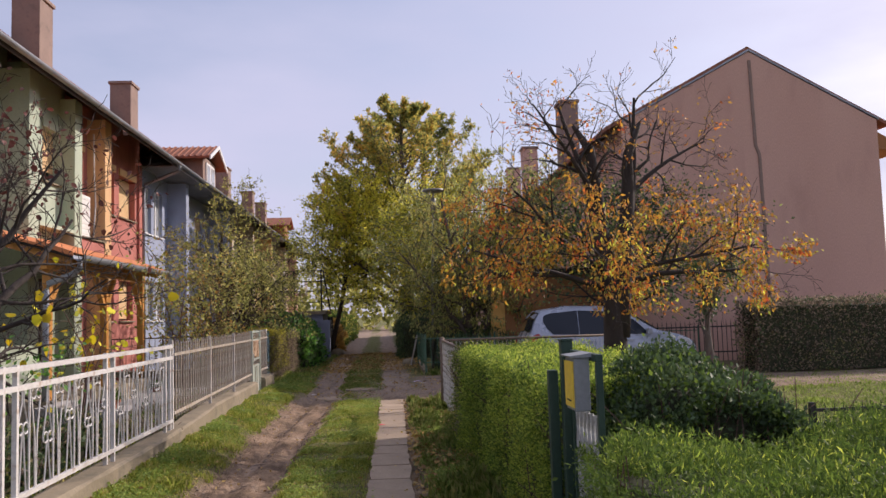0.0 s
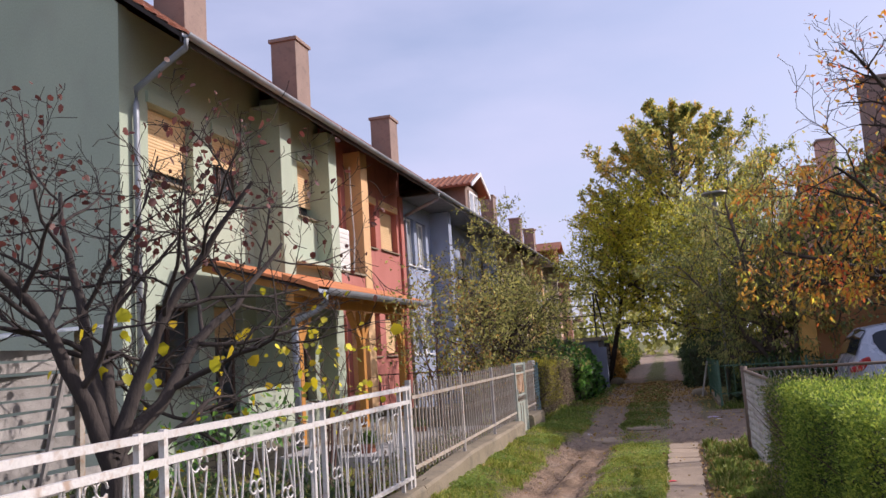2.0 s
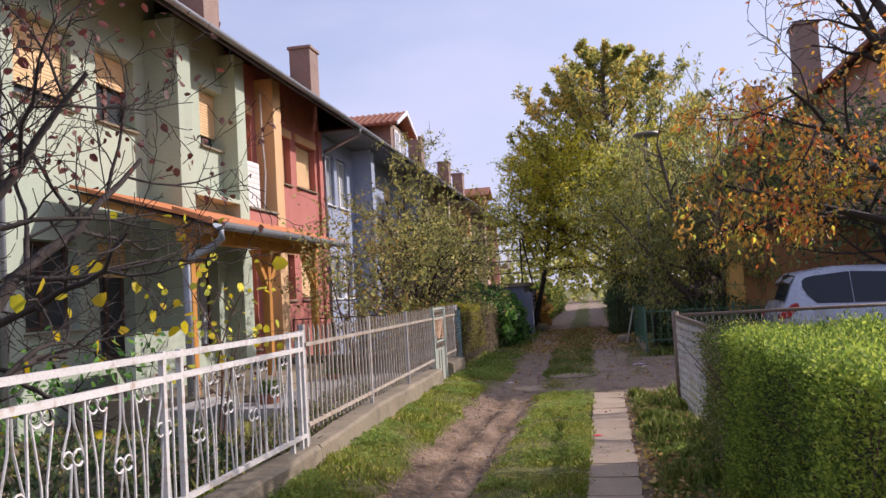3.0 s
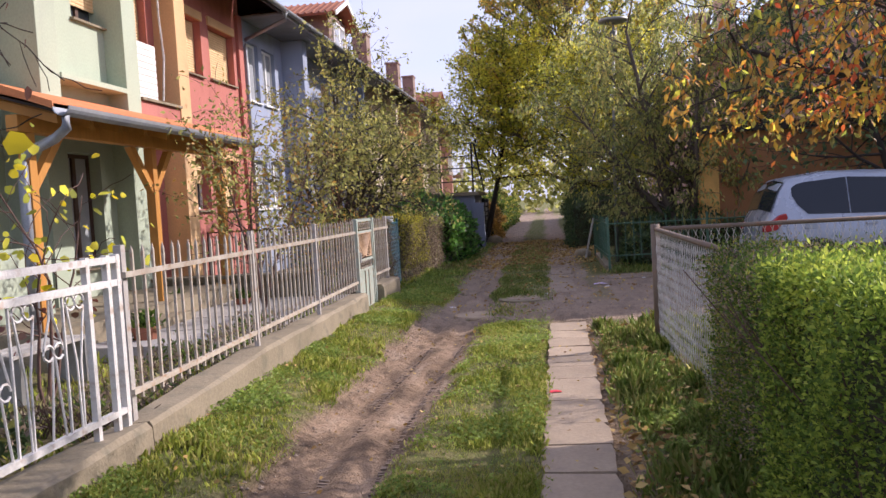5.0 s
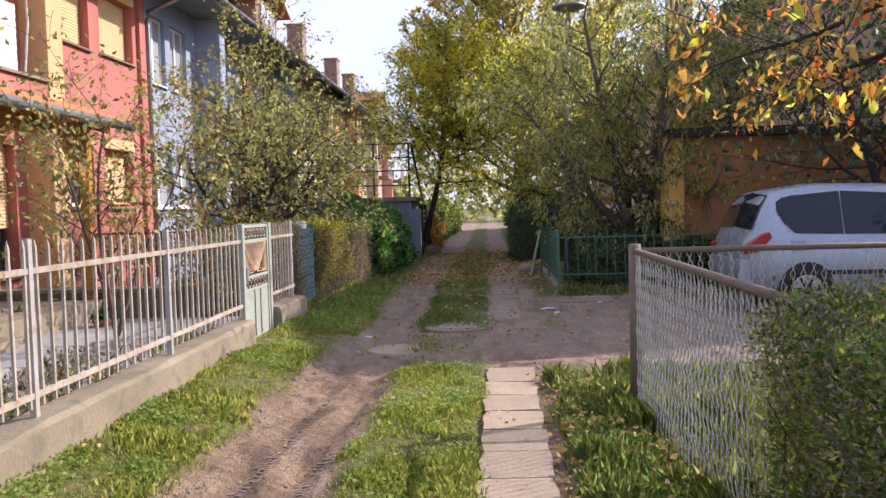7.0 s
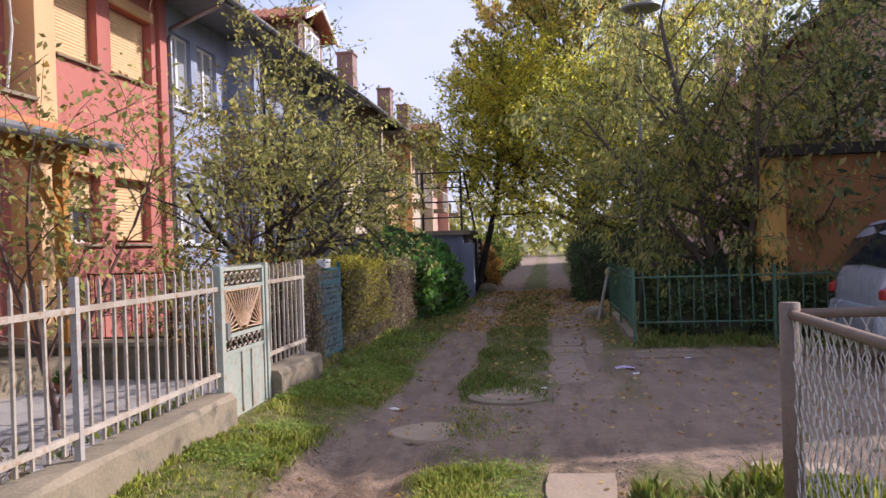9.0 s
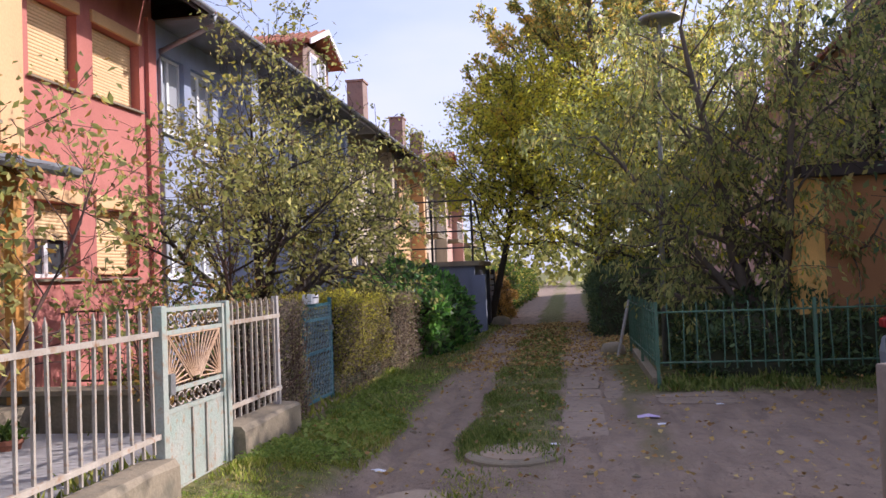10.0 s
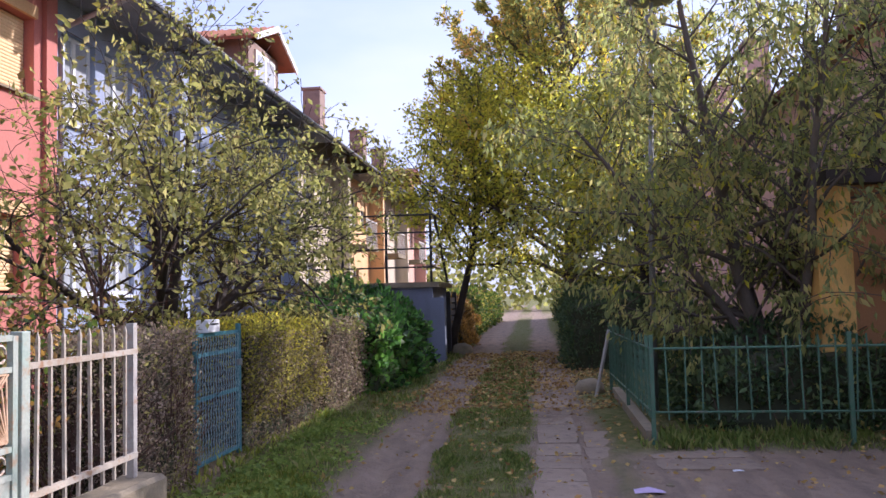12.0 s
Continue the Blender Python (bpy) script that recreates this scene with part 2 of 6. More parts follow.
    damp_soil=surface("damp_trodden_soil", (0.22, 0.16, 0.122), (0.17, 0.125, 0.095), 0.9, 4, 60, 0.5),
    yard_concrete=surface("grey_yard_concrete", (0.36, 0.34, 0.32), (0.29, 0.275, 0.26), 0.92, 1.4, 40, 0.4, stain=(0.2, 0.19, 0.17), stain_amount=0.6, vary=0.08),
    # leaves
    lf_big=foliage("yellowing_green_leaves", [(0.16, 0.2, 0.075), (0.28, 0.32, 0.1), (0.44, 0.44, 0.12), (0.66, 0.55, 0.13), (0.78, 0.5, 0.12)], 0.74, patch=0.35),
    lf_yellow=foliage("bright_yellow_green_leaves", [(0.33, 0.36, 0.06), (0.5, 0.52, 0.075), (0.72, 0.66, 0.085), (0.88, 0.76, 0.09)], 0.76, patch=0.35),
    lf_cherry=foliage("drooping_dark_green_leaves", [(0.181, 0.205, 0.084), (0.301, 0.337, 0.12), (0.458, 0.482, 0.169), (0.674, 0.566, 0.205)], 0.75, patch=0.25),
    lf_apple=foliage("olive_green_leaves", [(0.13, 0.14, 0.045), (0.25, 0.265, 0.075), (0.42, 0.42, 0.12), (0.62, 0.56, 0.21)], 0.6, patch=0.2),
    lf_orange=foliage("orange_autumn_leaves", [(0.42, 0.25, 0.055), (0.68, 0.4, 0.055), (0.78, 0.42, 0.06), (0.74, 0.26, 0.055), (0.6, 0.12, 0.045)], 0.5, patch=0.3),
    lf_hedge=foliage("fresh_green_hedge_leaves", [(0.085, 0.15, 0.03), (0.18, 0.28, 0.047), (0.34, 0.45, 0.07), (0.58, 0.64, 0.105)], 0.55, patch=0.25),
    lf_shrub=foliage("green_shrub_leaves", [(0.05, 0.095, 0.022), (0.1, 0.17, 0.03), (0.19, 0.28, 0.045)], 0.45, patch=0.25),
    lf_dark=foliage("dark_green_leaves", [(0.044, 0.076, 0.036), (0.082, 0.136, 0.055), (0.151, 0.218, 0.082)], 0.3, patch=0.2),
    lf_brown=foliage("purple_brown_leaves", [(0.14, 0.112, 0.084), (0.251, 0.196, 0.14), (0.447, 0.335, 0.251), (0.335, 0.308, 0.125)], 0.35, patch=0.3),
    lf_gold=foliage("golden_hedge_leaves", [(0.12, 0.102, 0.054), (0.228, 0.204, 0.06), (0.408, 0.372, 0.072), (0.576, 0.516, 0.108)], 0.55, patch=0.35),
    lf_lush=foliage("lush_green_leaves", [(0.06, 0.17, 0.04), (0.12, 0.3, 0.06), (0.26, 0.52, 0.1)], 0.4, patch=0.2),
    lf_rust=foliage("rusty_orange_leaves", [(0.182, 0.112, 0.042), (0.42, 0.238, 0.056), (0.588, 0.35, 0.084)], 0.4, patch=0.3),
    lf_lemon=foliage("lemon_yellow_leaves", [(0.5, 0.5, 0.03), (0.72, 0.58, 0.02), (0.75, 0.5, 0.02)], 0.5),
    lf_maroon=foliage("withered_maroon_leaves", [(0.10, 0.035, 0.03), (0.2, 0.06, 0.045), (0.13, 0.07, 0.05)], 0.35),
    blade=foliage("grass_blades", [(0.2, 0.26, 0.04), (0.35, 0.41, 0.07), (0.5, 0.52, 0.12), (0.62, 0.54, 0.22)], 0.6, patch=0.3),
    # the same grass again, shade put into its duller colours
    shade_blade=foliage("shade_toned_grass", [(0.17, 0.25, 0.06), (0.26, 0.35, 0.085), (0.36, 0.43, 0.12), (0.52, 0.47, 0.2)], 0.6, patch=0.2),
    weed=foliage("low_weed_leaves", [(0.17, 0.26, 0.055), (0.28, 0.38, 0.08), (0.42, 0.5, 0.13)], 0.6, patch=0.25),
    fallen=foliage("fallen_leaves", [(0.286, 0.156, 0.065), (0.494, 0.312, 0.104), (0.585, 0.429, 0.156), (0.208, 0.117, 0.065)], 0.15, 0.8),
)


# ---- builders ----
class Geo:
    """Vertices and faces of one mesh."""

    def __init__(self):
        self.v, self.f = [], []

    def box(self, x0, x1, y0, y1, z0, z1):
        k = len(self.v)
        self.v += [(x, y, z) for z in (z0, z1) for y in (y0, y1) for x in (x0, x1)]
        self.f += [tuple(k + i for i in q) for q in ((0, 2, 3, 1), (4, 5, 7, 6), (0, 1, 5, 4), (1, 3, 7, 5), (3, 2, 6, 7), (2, 0, 4, 6))]
        return self

    def prism(self, outline, axis, lo, hi):
        """A flat outline of (u, w) pairs drawn out along an axis."""
        k, n = len(self.v), len(outline)
        place = {"x": lambda u, w, s: (s, u, w), "y": lambda u, w, s: (u, s, w), "z": lambda u, w, s: (u, w, s)}[axis]
        self.v += [place(u, w, s) for s in (lo, hi) for u, w in outline]
        self.f += [tuple(range(k + n - 1, k - 1, -1)), tuple(range(k + n, k + 2 * n))]
        self.f += [(k + i, k + (i + 1) % n, k + n + (i + 1) % n, k + n + i) for i in range(n)]
        return self

    def limb(self, pts, radii, sides=6, cap=True):
        """A tapered tube through points."""
        k = len(self.v)
        pts = [Vector(p) for p in pts]
        for i, p in enumerate(pts):
            d = (pts[min(i + 1, len(pts) - 1)] - pts[max(i - 1, 0)]).normalized()
            side = d.cross(Vector((0.31, 0.17, 0.93)) if abs(d.z) < 0.9 else Vector((1, 0.1, 0))).normalized()
            up = side.cross(d)
            for j in range(sides):
                w = 2 * math.pi * j / sides
                self.v.append(tuple(p + radii[i] * (math.cos(w) * side + math.sin(w) * up)))
        for i in range(len(pts) - 1):
            for j in range(sides):
                q = k + i * sides
                self.f.append((q + j, q + (j + 1) % sides, q + sides + (j + 1) % sides, q + sides + j))
        if cap:
            self.f.append(tuple(range(k + sides - 1, k - 1, -1)))
            self.f.append(tuple(range(k + (len(pts) - 1) * sides, k + len(pts) * sides)))
        return self

    def mesh(self, name, material):
        me = bpy.data.meshes.new(name)
        me.from_pydata(self.v, [], self.f)
        me.materials.append(material)
        me.update()
        return me


def thing(name, at=(0, 0, 0), label="", category="", group="", kind="", turn=0):
    ob = new(name)
    ob.matrix_basis = pose(*at, 0, 0, turn)
    return tagged(ob, label, category, group, kind)


def part(name, geo, material, parent=None, label="", at=None, smooth=False, bevel=0.0):
    """One mesh object, under a thing or part; geo: a Geo, or a mesh to share."""
    me = geo if isinstance(geo, bpy.types.Mesh) else geo.mesh(name, M[material])
    ob = new(name, me)
    ob.parent = parent
    if name == "wall":
        bm = bmesh.new()
        bm.from_mesh(me)
        bmesh.ops.remove_doubles(bm, verts=bm.verts, dist=1e-4)
        bm.to_mesh(me)
        bm.free()
    if at is not None:
        ob.matrix_basis = at if isinstance(at, Matrix) else Matrix.Translation(at)
    if smooth:
        me.shade_smooth()
    if bevel:
        b = ob.modifiers.new("edge", "BEVEL")
        b.width, b.segments, b.limit_method = bevel, 2, "ANGLE"
    return tagged(ob, label)


def leaf_mesh(name, P, D, size, width, material, fold=0.25):
    """Many leaves in one mesh: points, directions, lengths (numpy)."""
    rng = np.random.default_rng(len(P) + 7)
    n = len(P)
    D = D / np.maximum(np.linalg.norm(D, axis=1, keepdims=True), 1e-6)
    R = rng.normal(size=(n, 3))
    S = np.cross(D, R)
    S /= np.maximum(np.linalg.norm(S, axis=1, keepdims=True), 1e-6)
    N = np.cross(S, D)
    L = np.asarray(size).reshape(-1, 1) * np.ones((n, 1))
    W = L * width * 0.5
    mid = P + D * L * 0.45 + N * L * fold * 0.4
    if width > 0.62:
        low, far = P + D * L * 0.25 + N * L * fold * 0.3, P + D * L * 0.7 + N * L * fold * 0.3
        V = np.stack([P, low + S * W, far + S * W * 0.8, P + D * L, far - S * W * 0.8, low - S * W], axis=1).reshape(-1, 3)
        each, tris = 6, [[0, 1, 2, 0, 2, 3, 0, 3, 4, 0, 4, 5]]
    else:
        V = np.stack([P, mid + S * W, P + D * L, mid - S * W], axis=1).reshape(-1, 3)
        each, tris = 4, [[0, 1, 2, 0, 2, 3]]
    F = (np.arange(n)[:, None] * each + np.array(tris)).reshape(-1)
    me = bpy.data.meshes.new(name)
    me.vertices.add(each * n)
    me.vertices.foreach_set("co", V.astype(np.float32).ravel())
    me.loops.add(len(F))
    me.loops.foreach_set("vertex_index", F.astype(np.int32))
    me.polygons.add(len(F) // 3)
    me.polygons.foreach_set("loop_start", np.arange(0, len(F), 3, dtype=np.int32))
    me.update(calc_edges=True)
    me.materials.append(M[material])
    return me


# ---- ground ----
def fence_x(y):
    return -2.63 - 0.0125 * y


def wave(x, y, s):
    return noise.noise(Vector((x * s, y * s, 3.7)))


def band(v, lo, hi, soft):
    return max(0.0, min(1.0, (v - lo) / soft)) * max(0.0, min(1.0, (hi - v) / soft))


def soil_at(x, y):
    """How bare the ground is, 0 to 1."""
    wob = 0.16 * wave(x, y, 1.1) + 0.07 * wave(x, y, 4.0)
    xx = x + wob
    shift = -0.02 * max(0.0, y - 18)
    bare = 0.0
    if y < 17.2:
        bare = max(bare, band(xx, -2.08, -1.0, 0.16))
        bare = max(bare, 0.9 * band(x + 0.4 * wob, -0.3, 0.4, 0.08))
    if y > 15.6:
        far = min(1.0, (y - 15.6) / 1.4)
        bare = max(bare, far * band(xx, -2.05 + shift, -1.02 + 0.6 * shift, 0.2), far * band(xx, -0.36 + 0.6 * shift, 0.62 + 0.5 * shift, 0.2))
        if x > -2.1:
            bare = max(bare, band(y + wob * 2, 15.9, 18.9, 0.5) * (1.0 if x > -0.3 else 0.9) * band(xx, -2.0, 60, 0.3))
        bare = max(bare, band(y + wob * 2, 15.7, 22.5, 0.4) * band(xx, 0.3, 30, 0.5))
    if x < fence_x(y) - 0.2:
        bare = max(bare, 0.35 + 0.8 * wave(x, y, 0.6))
    if y > 60:
        bare = max(bare, band(y, 66, 76, 1.5))
    return max(0.0, min(1.0, bare))


def ground_z(x, y):
    s = soil_at(x, y)
    z = 0.035 * (1 - s) - 0.012 + 0.02 * wave(x, y, 0.8)
    z += s * (0.014 * wave(x, y, 5.0) + 0.009 * wave(x * 3, y, 9.0))
    if -3.0 < x < 1.0 and y < 34:      # wheel ruts pressed into the earth
        rut = band(x + 0.06 * wave(x, y, 0.7), -2.0, -1.0, 0.22)
        z -= s * rut * (0.045 + 0.02 * math.cos((x + 0.05 * wave(0, y, 0.8)) * 19.0))
    near_wall = band(x, -4.4, -1.8, 0.8) if y < 20 else 0
    return z + 0.13 * near_wall * max(0, min(1, (21 - y) / 3))


def spaced(lo, a, b, hi, step):
    mid = list(np.arange(a, b, step))
    out_lo, out_hi, d = [], [], step
    v = a
    while v > lo:
        d *= 1.5
        v -= d
        out_lo.append(v)
    v, d = b, step
    while v < hi:
        d *= 1.5
        out_hi.append(v)
        v += d
    return out_lo[::-1] + mid + out_hi + [hi + 200]


gx, gy = spaced(-900, -3.4, 4.0, 900, 0.06), spaced(-300, 3.0, 40.0, 1500, 0.09)
gverts = [(x, y, ground_z(x, y) if -60 < x < 60 and -40 < y < 140 else 0.0) for y in gy for x in gx]
nx = len(gx)
gfaces = [(j * nx + i, j * nx + i + 1, (j + 1) * nx + i + 1, (j + 1) * nx + i) for j in range(len(gy) - 1) for i in range(nx - 1)]
gme = bpy.data.meshes.new("ground")
gme.from_pydata(gverts, [], gfaces)
pale_attr = gme.attributes.new("pale_soil", "FLOAT", "POINT")
pale_attr.data.foreach_set("value", np.array([max(0.0, min(1.0, (y - 15.5) / 2.0 + 0.5 * wave(x, y, 0.5))) if -60 < x < 60 and -40 < y < 140 else 1.0 for y in gy for x in gx], dtype=np.float32))
bare_attr = gme.attributes.new("bare", "FLOAT", "POINT")
bare_attr.data.foreach_set("value", np.array([soil_at(x, y) if -60 < x < 60 and -40 < y < 140 else 0.0 for y in gy for x in gx], dtype=np.float32))
gme.shade_smooth()
gm, gn, gl, gp = shader("soil_and_turf")
at_node = gn.new("ShaderNodeAttribute")
at_node.attribute_name = "bare"
gc = gn.new("ShaderNodeTexCoord")


def gnoise(s, d=6.0):
    t = gn.new("ShaderNodeTexNoise")
    t.inputs["Scale"].default_value, t.inputs["Detail"].default_value = s, d
    gl.new(gc.outputs["Object"], t.inputs["Vector"])
    return t


def gmix(fac, c1, c2):
    m = gn.new("ShaderNodeMix")
    m.data_type = "RGBA"
    gl.new(fac, m.inputs["Factor"])
    for key, c in (("A", c1), ("B", c2)):
        if isinstance(c, tuple):
            m.inputs[key].default_value = (*c, 1)
        else:
            gl.new(c, m.inputs[key])
    return m.outputs["Result"]


def gramp(src, lo, hi):
    m = gn.new("ShaderNodeMapRange")
    m.inputs["From Min"].default_value, m.inputs["From Max"].default_value = lo, hi
    gl.new(src, m.inputs["Value"])
    return m.outputs["Result"]


n1, n2, n3 = gnoise(1.3), gnoise(9.0), gnoise(70.0, 8.0)
soil = gmix(gramp(n1.outputs["Fac"], 0.35, 0.65), (0.215, 0.145, 0.095), (0.35, 0.245, 0.165))
soil = gmix(gramp(n2.outputs["Fac"], 0.5, 0.75), soil, (0.175, 0.122, 0.084))
drag = gn.new("ShaderNodeMapping")          # wheel-dragged streaks along the lane
drag.inputs["Scale"].default_value = (3.2, 0.8, 1.0)
gl.new(gc.outputs["Object"], drag.inputs["Vector"])
n4 = gnoise(1.6, 5.0)
gl.new(drag.outputs["Vector"], n4.inputs["Vector"])
soil = gmix(gramp(n4.outputs["Fac"], 0.5, 0.64), soil, (0.13, 0.09, 0.062))
soil = gmix(gramp(n4.outputs["Fac"], 0.42, 0.26), soil, (0.38, 0.285, 0.21))
soil = gmix(gramp(n3.outputs["Fac"], 0.62, 0.75), soil, (0.38, 0.31, 0.23))
# paler grey-brown soil, fading in from about y = 15.5
pale_node = gn.new("ShaderNodeAttribute")
pale_node.attribute_name = "pale_soil"
half_pale = gn.new("ShaderNodeMath")
half_pale.operation = "MULTIPLY"
half_pale.inputs[1].default_value = 0.5
gl.new(pale_node.outputs["Fac"], half_pale.inputs[0])
soil = gmix(half_pale.outputs["Value"], soil, (0.37, 0.295, 0.235))
turf = gmix(gramp(n2.outputs["Fac"], 0.4, 0.62), (0.11, 0.13, 0.035), (0.20, 0.18, 0.075))
turf = gmix(gramp(n3.outputs["Fac"], 0.55, 0.75), turf, (0.26, 0.21, 0.11))
gl.new(gmix(at_node.outputs["Fac"], turf, soil), gp.inputs["Base Color"])
gp.inputs["Roughness"].default_value, gp.inputs["Specular IOR Level"].default_value = 0.95, 0.15
gb = gn.new("ShaderNodeBump")
gb.inputs["Strength"].default_value, gb.inputs["Distance"].default_value = 0.9, 0.03
gl.new(n3.outputs["Fac"], gb.inputs["Height"])
gb2 = gn.new("ShaderNodeBump")
gb2.inputs["Strength"].default_value, gb2.inputs["Distance"].default_value = 0.7, 0.08
gl.new(n2.outputs["Fac"], gb2.inputs["Height"])
gl.new(gb.outputs["Normal"], gb2.inputs["Normal"])
gb3 = gn.new("ShaderNodeBump")
gb3.inputs["Strength"].default_value, gb3.inputs["Distance"].default_value = 0.4, 0.05
gl.new(n4.outputs["Fac"], gb3.inputs["Height"])
gl.new(gb2.outputs["Normal"], gb3.inputs["Normal"])
gl.new(gb3.outputs["Normal"], gp.inputs["Normal"])
gme.materials.append(gm)
tagged(new("ground", gme), "rutted brown earth lane with worn grass verges", "ground", kind="structure")


# ---- terraced houses beside the lane ----
def wall_with_openings(y0, y1, z0, z1, x0, x1, holes):
    """A wall in the y-z plane between x0 (back) and x1 (front), with openings (ya, yb, za, zb)."""
    g = Geo()
    ys = sorted({y0, y1, *[h[0] for h in holes], *[h[1] for h in holes]})
    zs = sorted({z0, z1, *[h[2] for h in holes], *[h[3] for h in holes]})
    for ya, yb in zip(ys, ys[1:]):
        run = z0
        for za, zb in zip(zs, zs[1:]):
            cy, cz = (ya + yb) / 2, (za + zb) / 2
            if any(h[0] < cy < h[1] and h[2] < cz < h[3] for h in holes):
                if za > run:
                    g.box(x0, x1, ya, yb, run, za)
                run = zb
        if run < z1:
            g.box(x0, x1, ya, yb, run, z1)
    return g


def slatted(x, y0, y1, z0, z1, pitch=0.055):
    """A roller blind of curved slats, facing +x."""
    n = max(2, int((z1 - z0) / pitch))
    front = []
    for i in range(n):
        za, zb = z0 + (z1 - z0) * i / n, z0 + (z1 - z0) * (i + 1) / n
        front += [(x - 0.008, za), (x + 0.004, za + 0.006), (x + 0.009, (za + zb) / 2), (x + 0.004, zb - 0.006)]
    front.append((x - 0.008, z1))
    g = Geo()
    g.v = [(u, y, w) for y in (y0, y1) for u, w in front]
    k = len(front)
    g.f = [(i, i + k, i + k + 1, i + 1) for i in range(k - 1)]
    return g


def window_unit(parent, xw, y0, y1, z0, z1, frame_mat="frame_brown", blind=1.0, blind_mat="blind", box_mat=None, deep=0.2, pane_mat="pane", mullion=True, sill_mat="concrete"):
    """A recessed window in an opening of a wall whose face is at xw; blind: how far it is let down."""
    xb = xw - deep
    g = Geo()
    t = 0.06
    g.box(xb - 0.05, xb, y0, y1, z0, z0 + t).box(xb - 0.05, xb, y0, y1, z1 - t, z1)
    g.box(xb - 0.05, xb, y0, y0 + t, z0 + t, z1 - t).box(xb - 0.05, xb, y1 - t, y1, z0 + t, z1 - t)
    if mullion:
        ym = (y0 + y1) / 2
        g.box(xb - 0.045, xb + 0.005, ym - 0.045, ym + 0.045, z0 + t, z1 - t)
    w = part("window", g, frame_mat, parent)
    part("pane", Geo().box(xb - 0.04, xb - 0.03, y0 + t, y1 - t, z0 + t, z1 - t), pane_mat, w)
    part("sill", Geo().prism([(xb, z0 - 0.05), (xw + 0.07, z0 - 0.06), (xw + 0.07, z0 - 0.025), (xb, z0 + 0.003)], "y", y0 - 0.04, y1 + 0.04), sill_mat, w)
    if blind > 0:
        part("roller_blind", slatted(xb + 0.05, y0 + 0.02, y1 - 0.02, z1 - blind * (z1 - z0) + 0.01, z1 - 0.01), blind_mat, w, "sand-coloured slatted roller blind" if blind_mat == "blind" else "white slatted roller blind")
    if box_mat:
        part("blind_box", Geo().box(xw - 0.02, xw + 0.05, y0 - 0.05, y1 + 0.03, z1 + 0.003, z1 + 0.2), box_mat, w, bevel=0.008)
    return w


EAVE_X, EAVE_Z, SLOPE = -6.6, 6.62, 0.80
RIDGE_X = -11.4
WALL_X, BACK_X = -7.75, -15.0


def tiled_slope(x0, z0, x1, z1, y0, y1, rows=24, pitch=0.24):
    """Stepped and waved tiles up a slope from (x0, z0) to (x1, z1)."""
    g = Geo()
    n = max(2, int((y1 - y0) / pitch * 2))
    length = math.hypot(x1 - x0, z1 - z0)
    nxn, nzn = -(z1 - z0) / length, (x1 - x0) / length
    if nzn < 0:
        nxn, nzn = -nxn, -nzn
    for r in range(rows):
        for edge, lift in ((0, 0.045), (1.0, 0.012)):
            f = (r + edge) / rows
            for j in range(n + 1):
                h = lift + (0.018 if j % 2 else 0)
                g.v.append((x0 + (x1 - x0) * f + nxn * h, y0 + (y1 - y0) * j / n, z0 + (z1 - z0) * f + nzn * h))
    w = n + 1
    for r in range(2 * rows - 1):
        for j in range(n):
            q = r * w + j
            g.f.append((q, q + 1, q + w + 1, q + w))
    return g


def terrace_roof(parent, y0, y1, soffit="eave", gutter=True):
    rz = EAVE_Z + (EAVE_X - RIDGE_X) * SLOPE
    part("roof", tiled_slope(EAVE_X - 0.02, EAVE_Z + 0.05, RIDGE_X, rz, y0, y1), "roof", parent)
    back = Geo().prism([(RIDGE_X, rz), (RIDGE_X, rz - 0.15), (BACK_X - 0.8, rz - 0.15 - (RIDGE_X - BACK_X + 0.8) * SLOPE), (BACK_X - 0.8, rz - (RIDGE_X - BACK_X + 0.8) * SLOPE)], "y", y0, y1)
    part("rear_roof", back, "roof", parent)
    # boarded underside of the eave and the rafters' slab
    part("soffit", Geo().prism([(EAVE_X, EAVE_Z - 0.02), (EAVE_X, EAVE_Z + 0.05), (RIDGE_X, rz - 0.02), (RIDGE_X, rz - 0.14)], "y", y0, y1), soffit, parent)
    if soffit != "eave":
        part("eave_lining", Geo().box(WALL_X - 0.05, EAVE_X - 0.01, y0 + 0.01, y1 - 0.01, EAVE_Z - 0.06, EAVE_Z - 0.022), soffit, parent)
    part("fascia", Geo().box(EAVE_X - 0.008, EAVE_X + 0.022, y0, y1, EAVE_Z - 0.1, EAVE_Z + 0.06), "eave" if soffit == "eave" else "steel", parent)
    if gutter:
        rim = [(EAVE_X + 0.09 + 0.075 * math.cos(math.pi + math.pi * i / 8), EAVE_Z + 0.03 + 0.075 * math.sin(math.pi + math.pi * i / 8)) for i in range(9)]
        rim += [(u * 0.0 + EAVE_X + 0.09 + 0.064 * math.cos(2 * math.pi - math.pi * i / 8), EAVE_Z + 0.03 + 0.064 * math.sin(2 * math.pi - math.pi * i / 8)) for i, u in enumerate([1.0] * 9)]
        part("gutter", Geo().prism(rim, "y", y0 + 0.005, y1 - 0.005), "zinc", parent, "weathered zinc gutter")


def chimney_stack(y, x=-9.3, top=10.15, group="chimneys on the terrace"):
    base = EAVE_Z + (EAVE_X - x) * SLOPE - 0.5
    c = thing("chimney", (x, y, base), "brown rendered chimney with a thin flat cap", "chimney", group)
    h = top - base
    part("shaft", Geo().box(-0.36, 0.36, -0.42, 0.42, 0, h - 0.1), "chimney", c, bevel=0.012)
    part("cap", Geo().box(-0.41, 0.41, -0.47, 0.47, h - 0.1, h), "chimney", c, bevel=0.012)
    return c


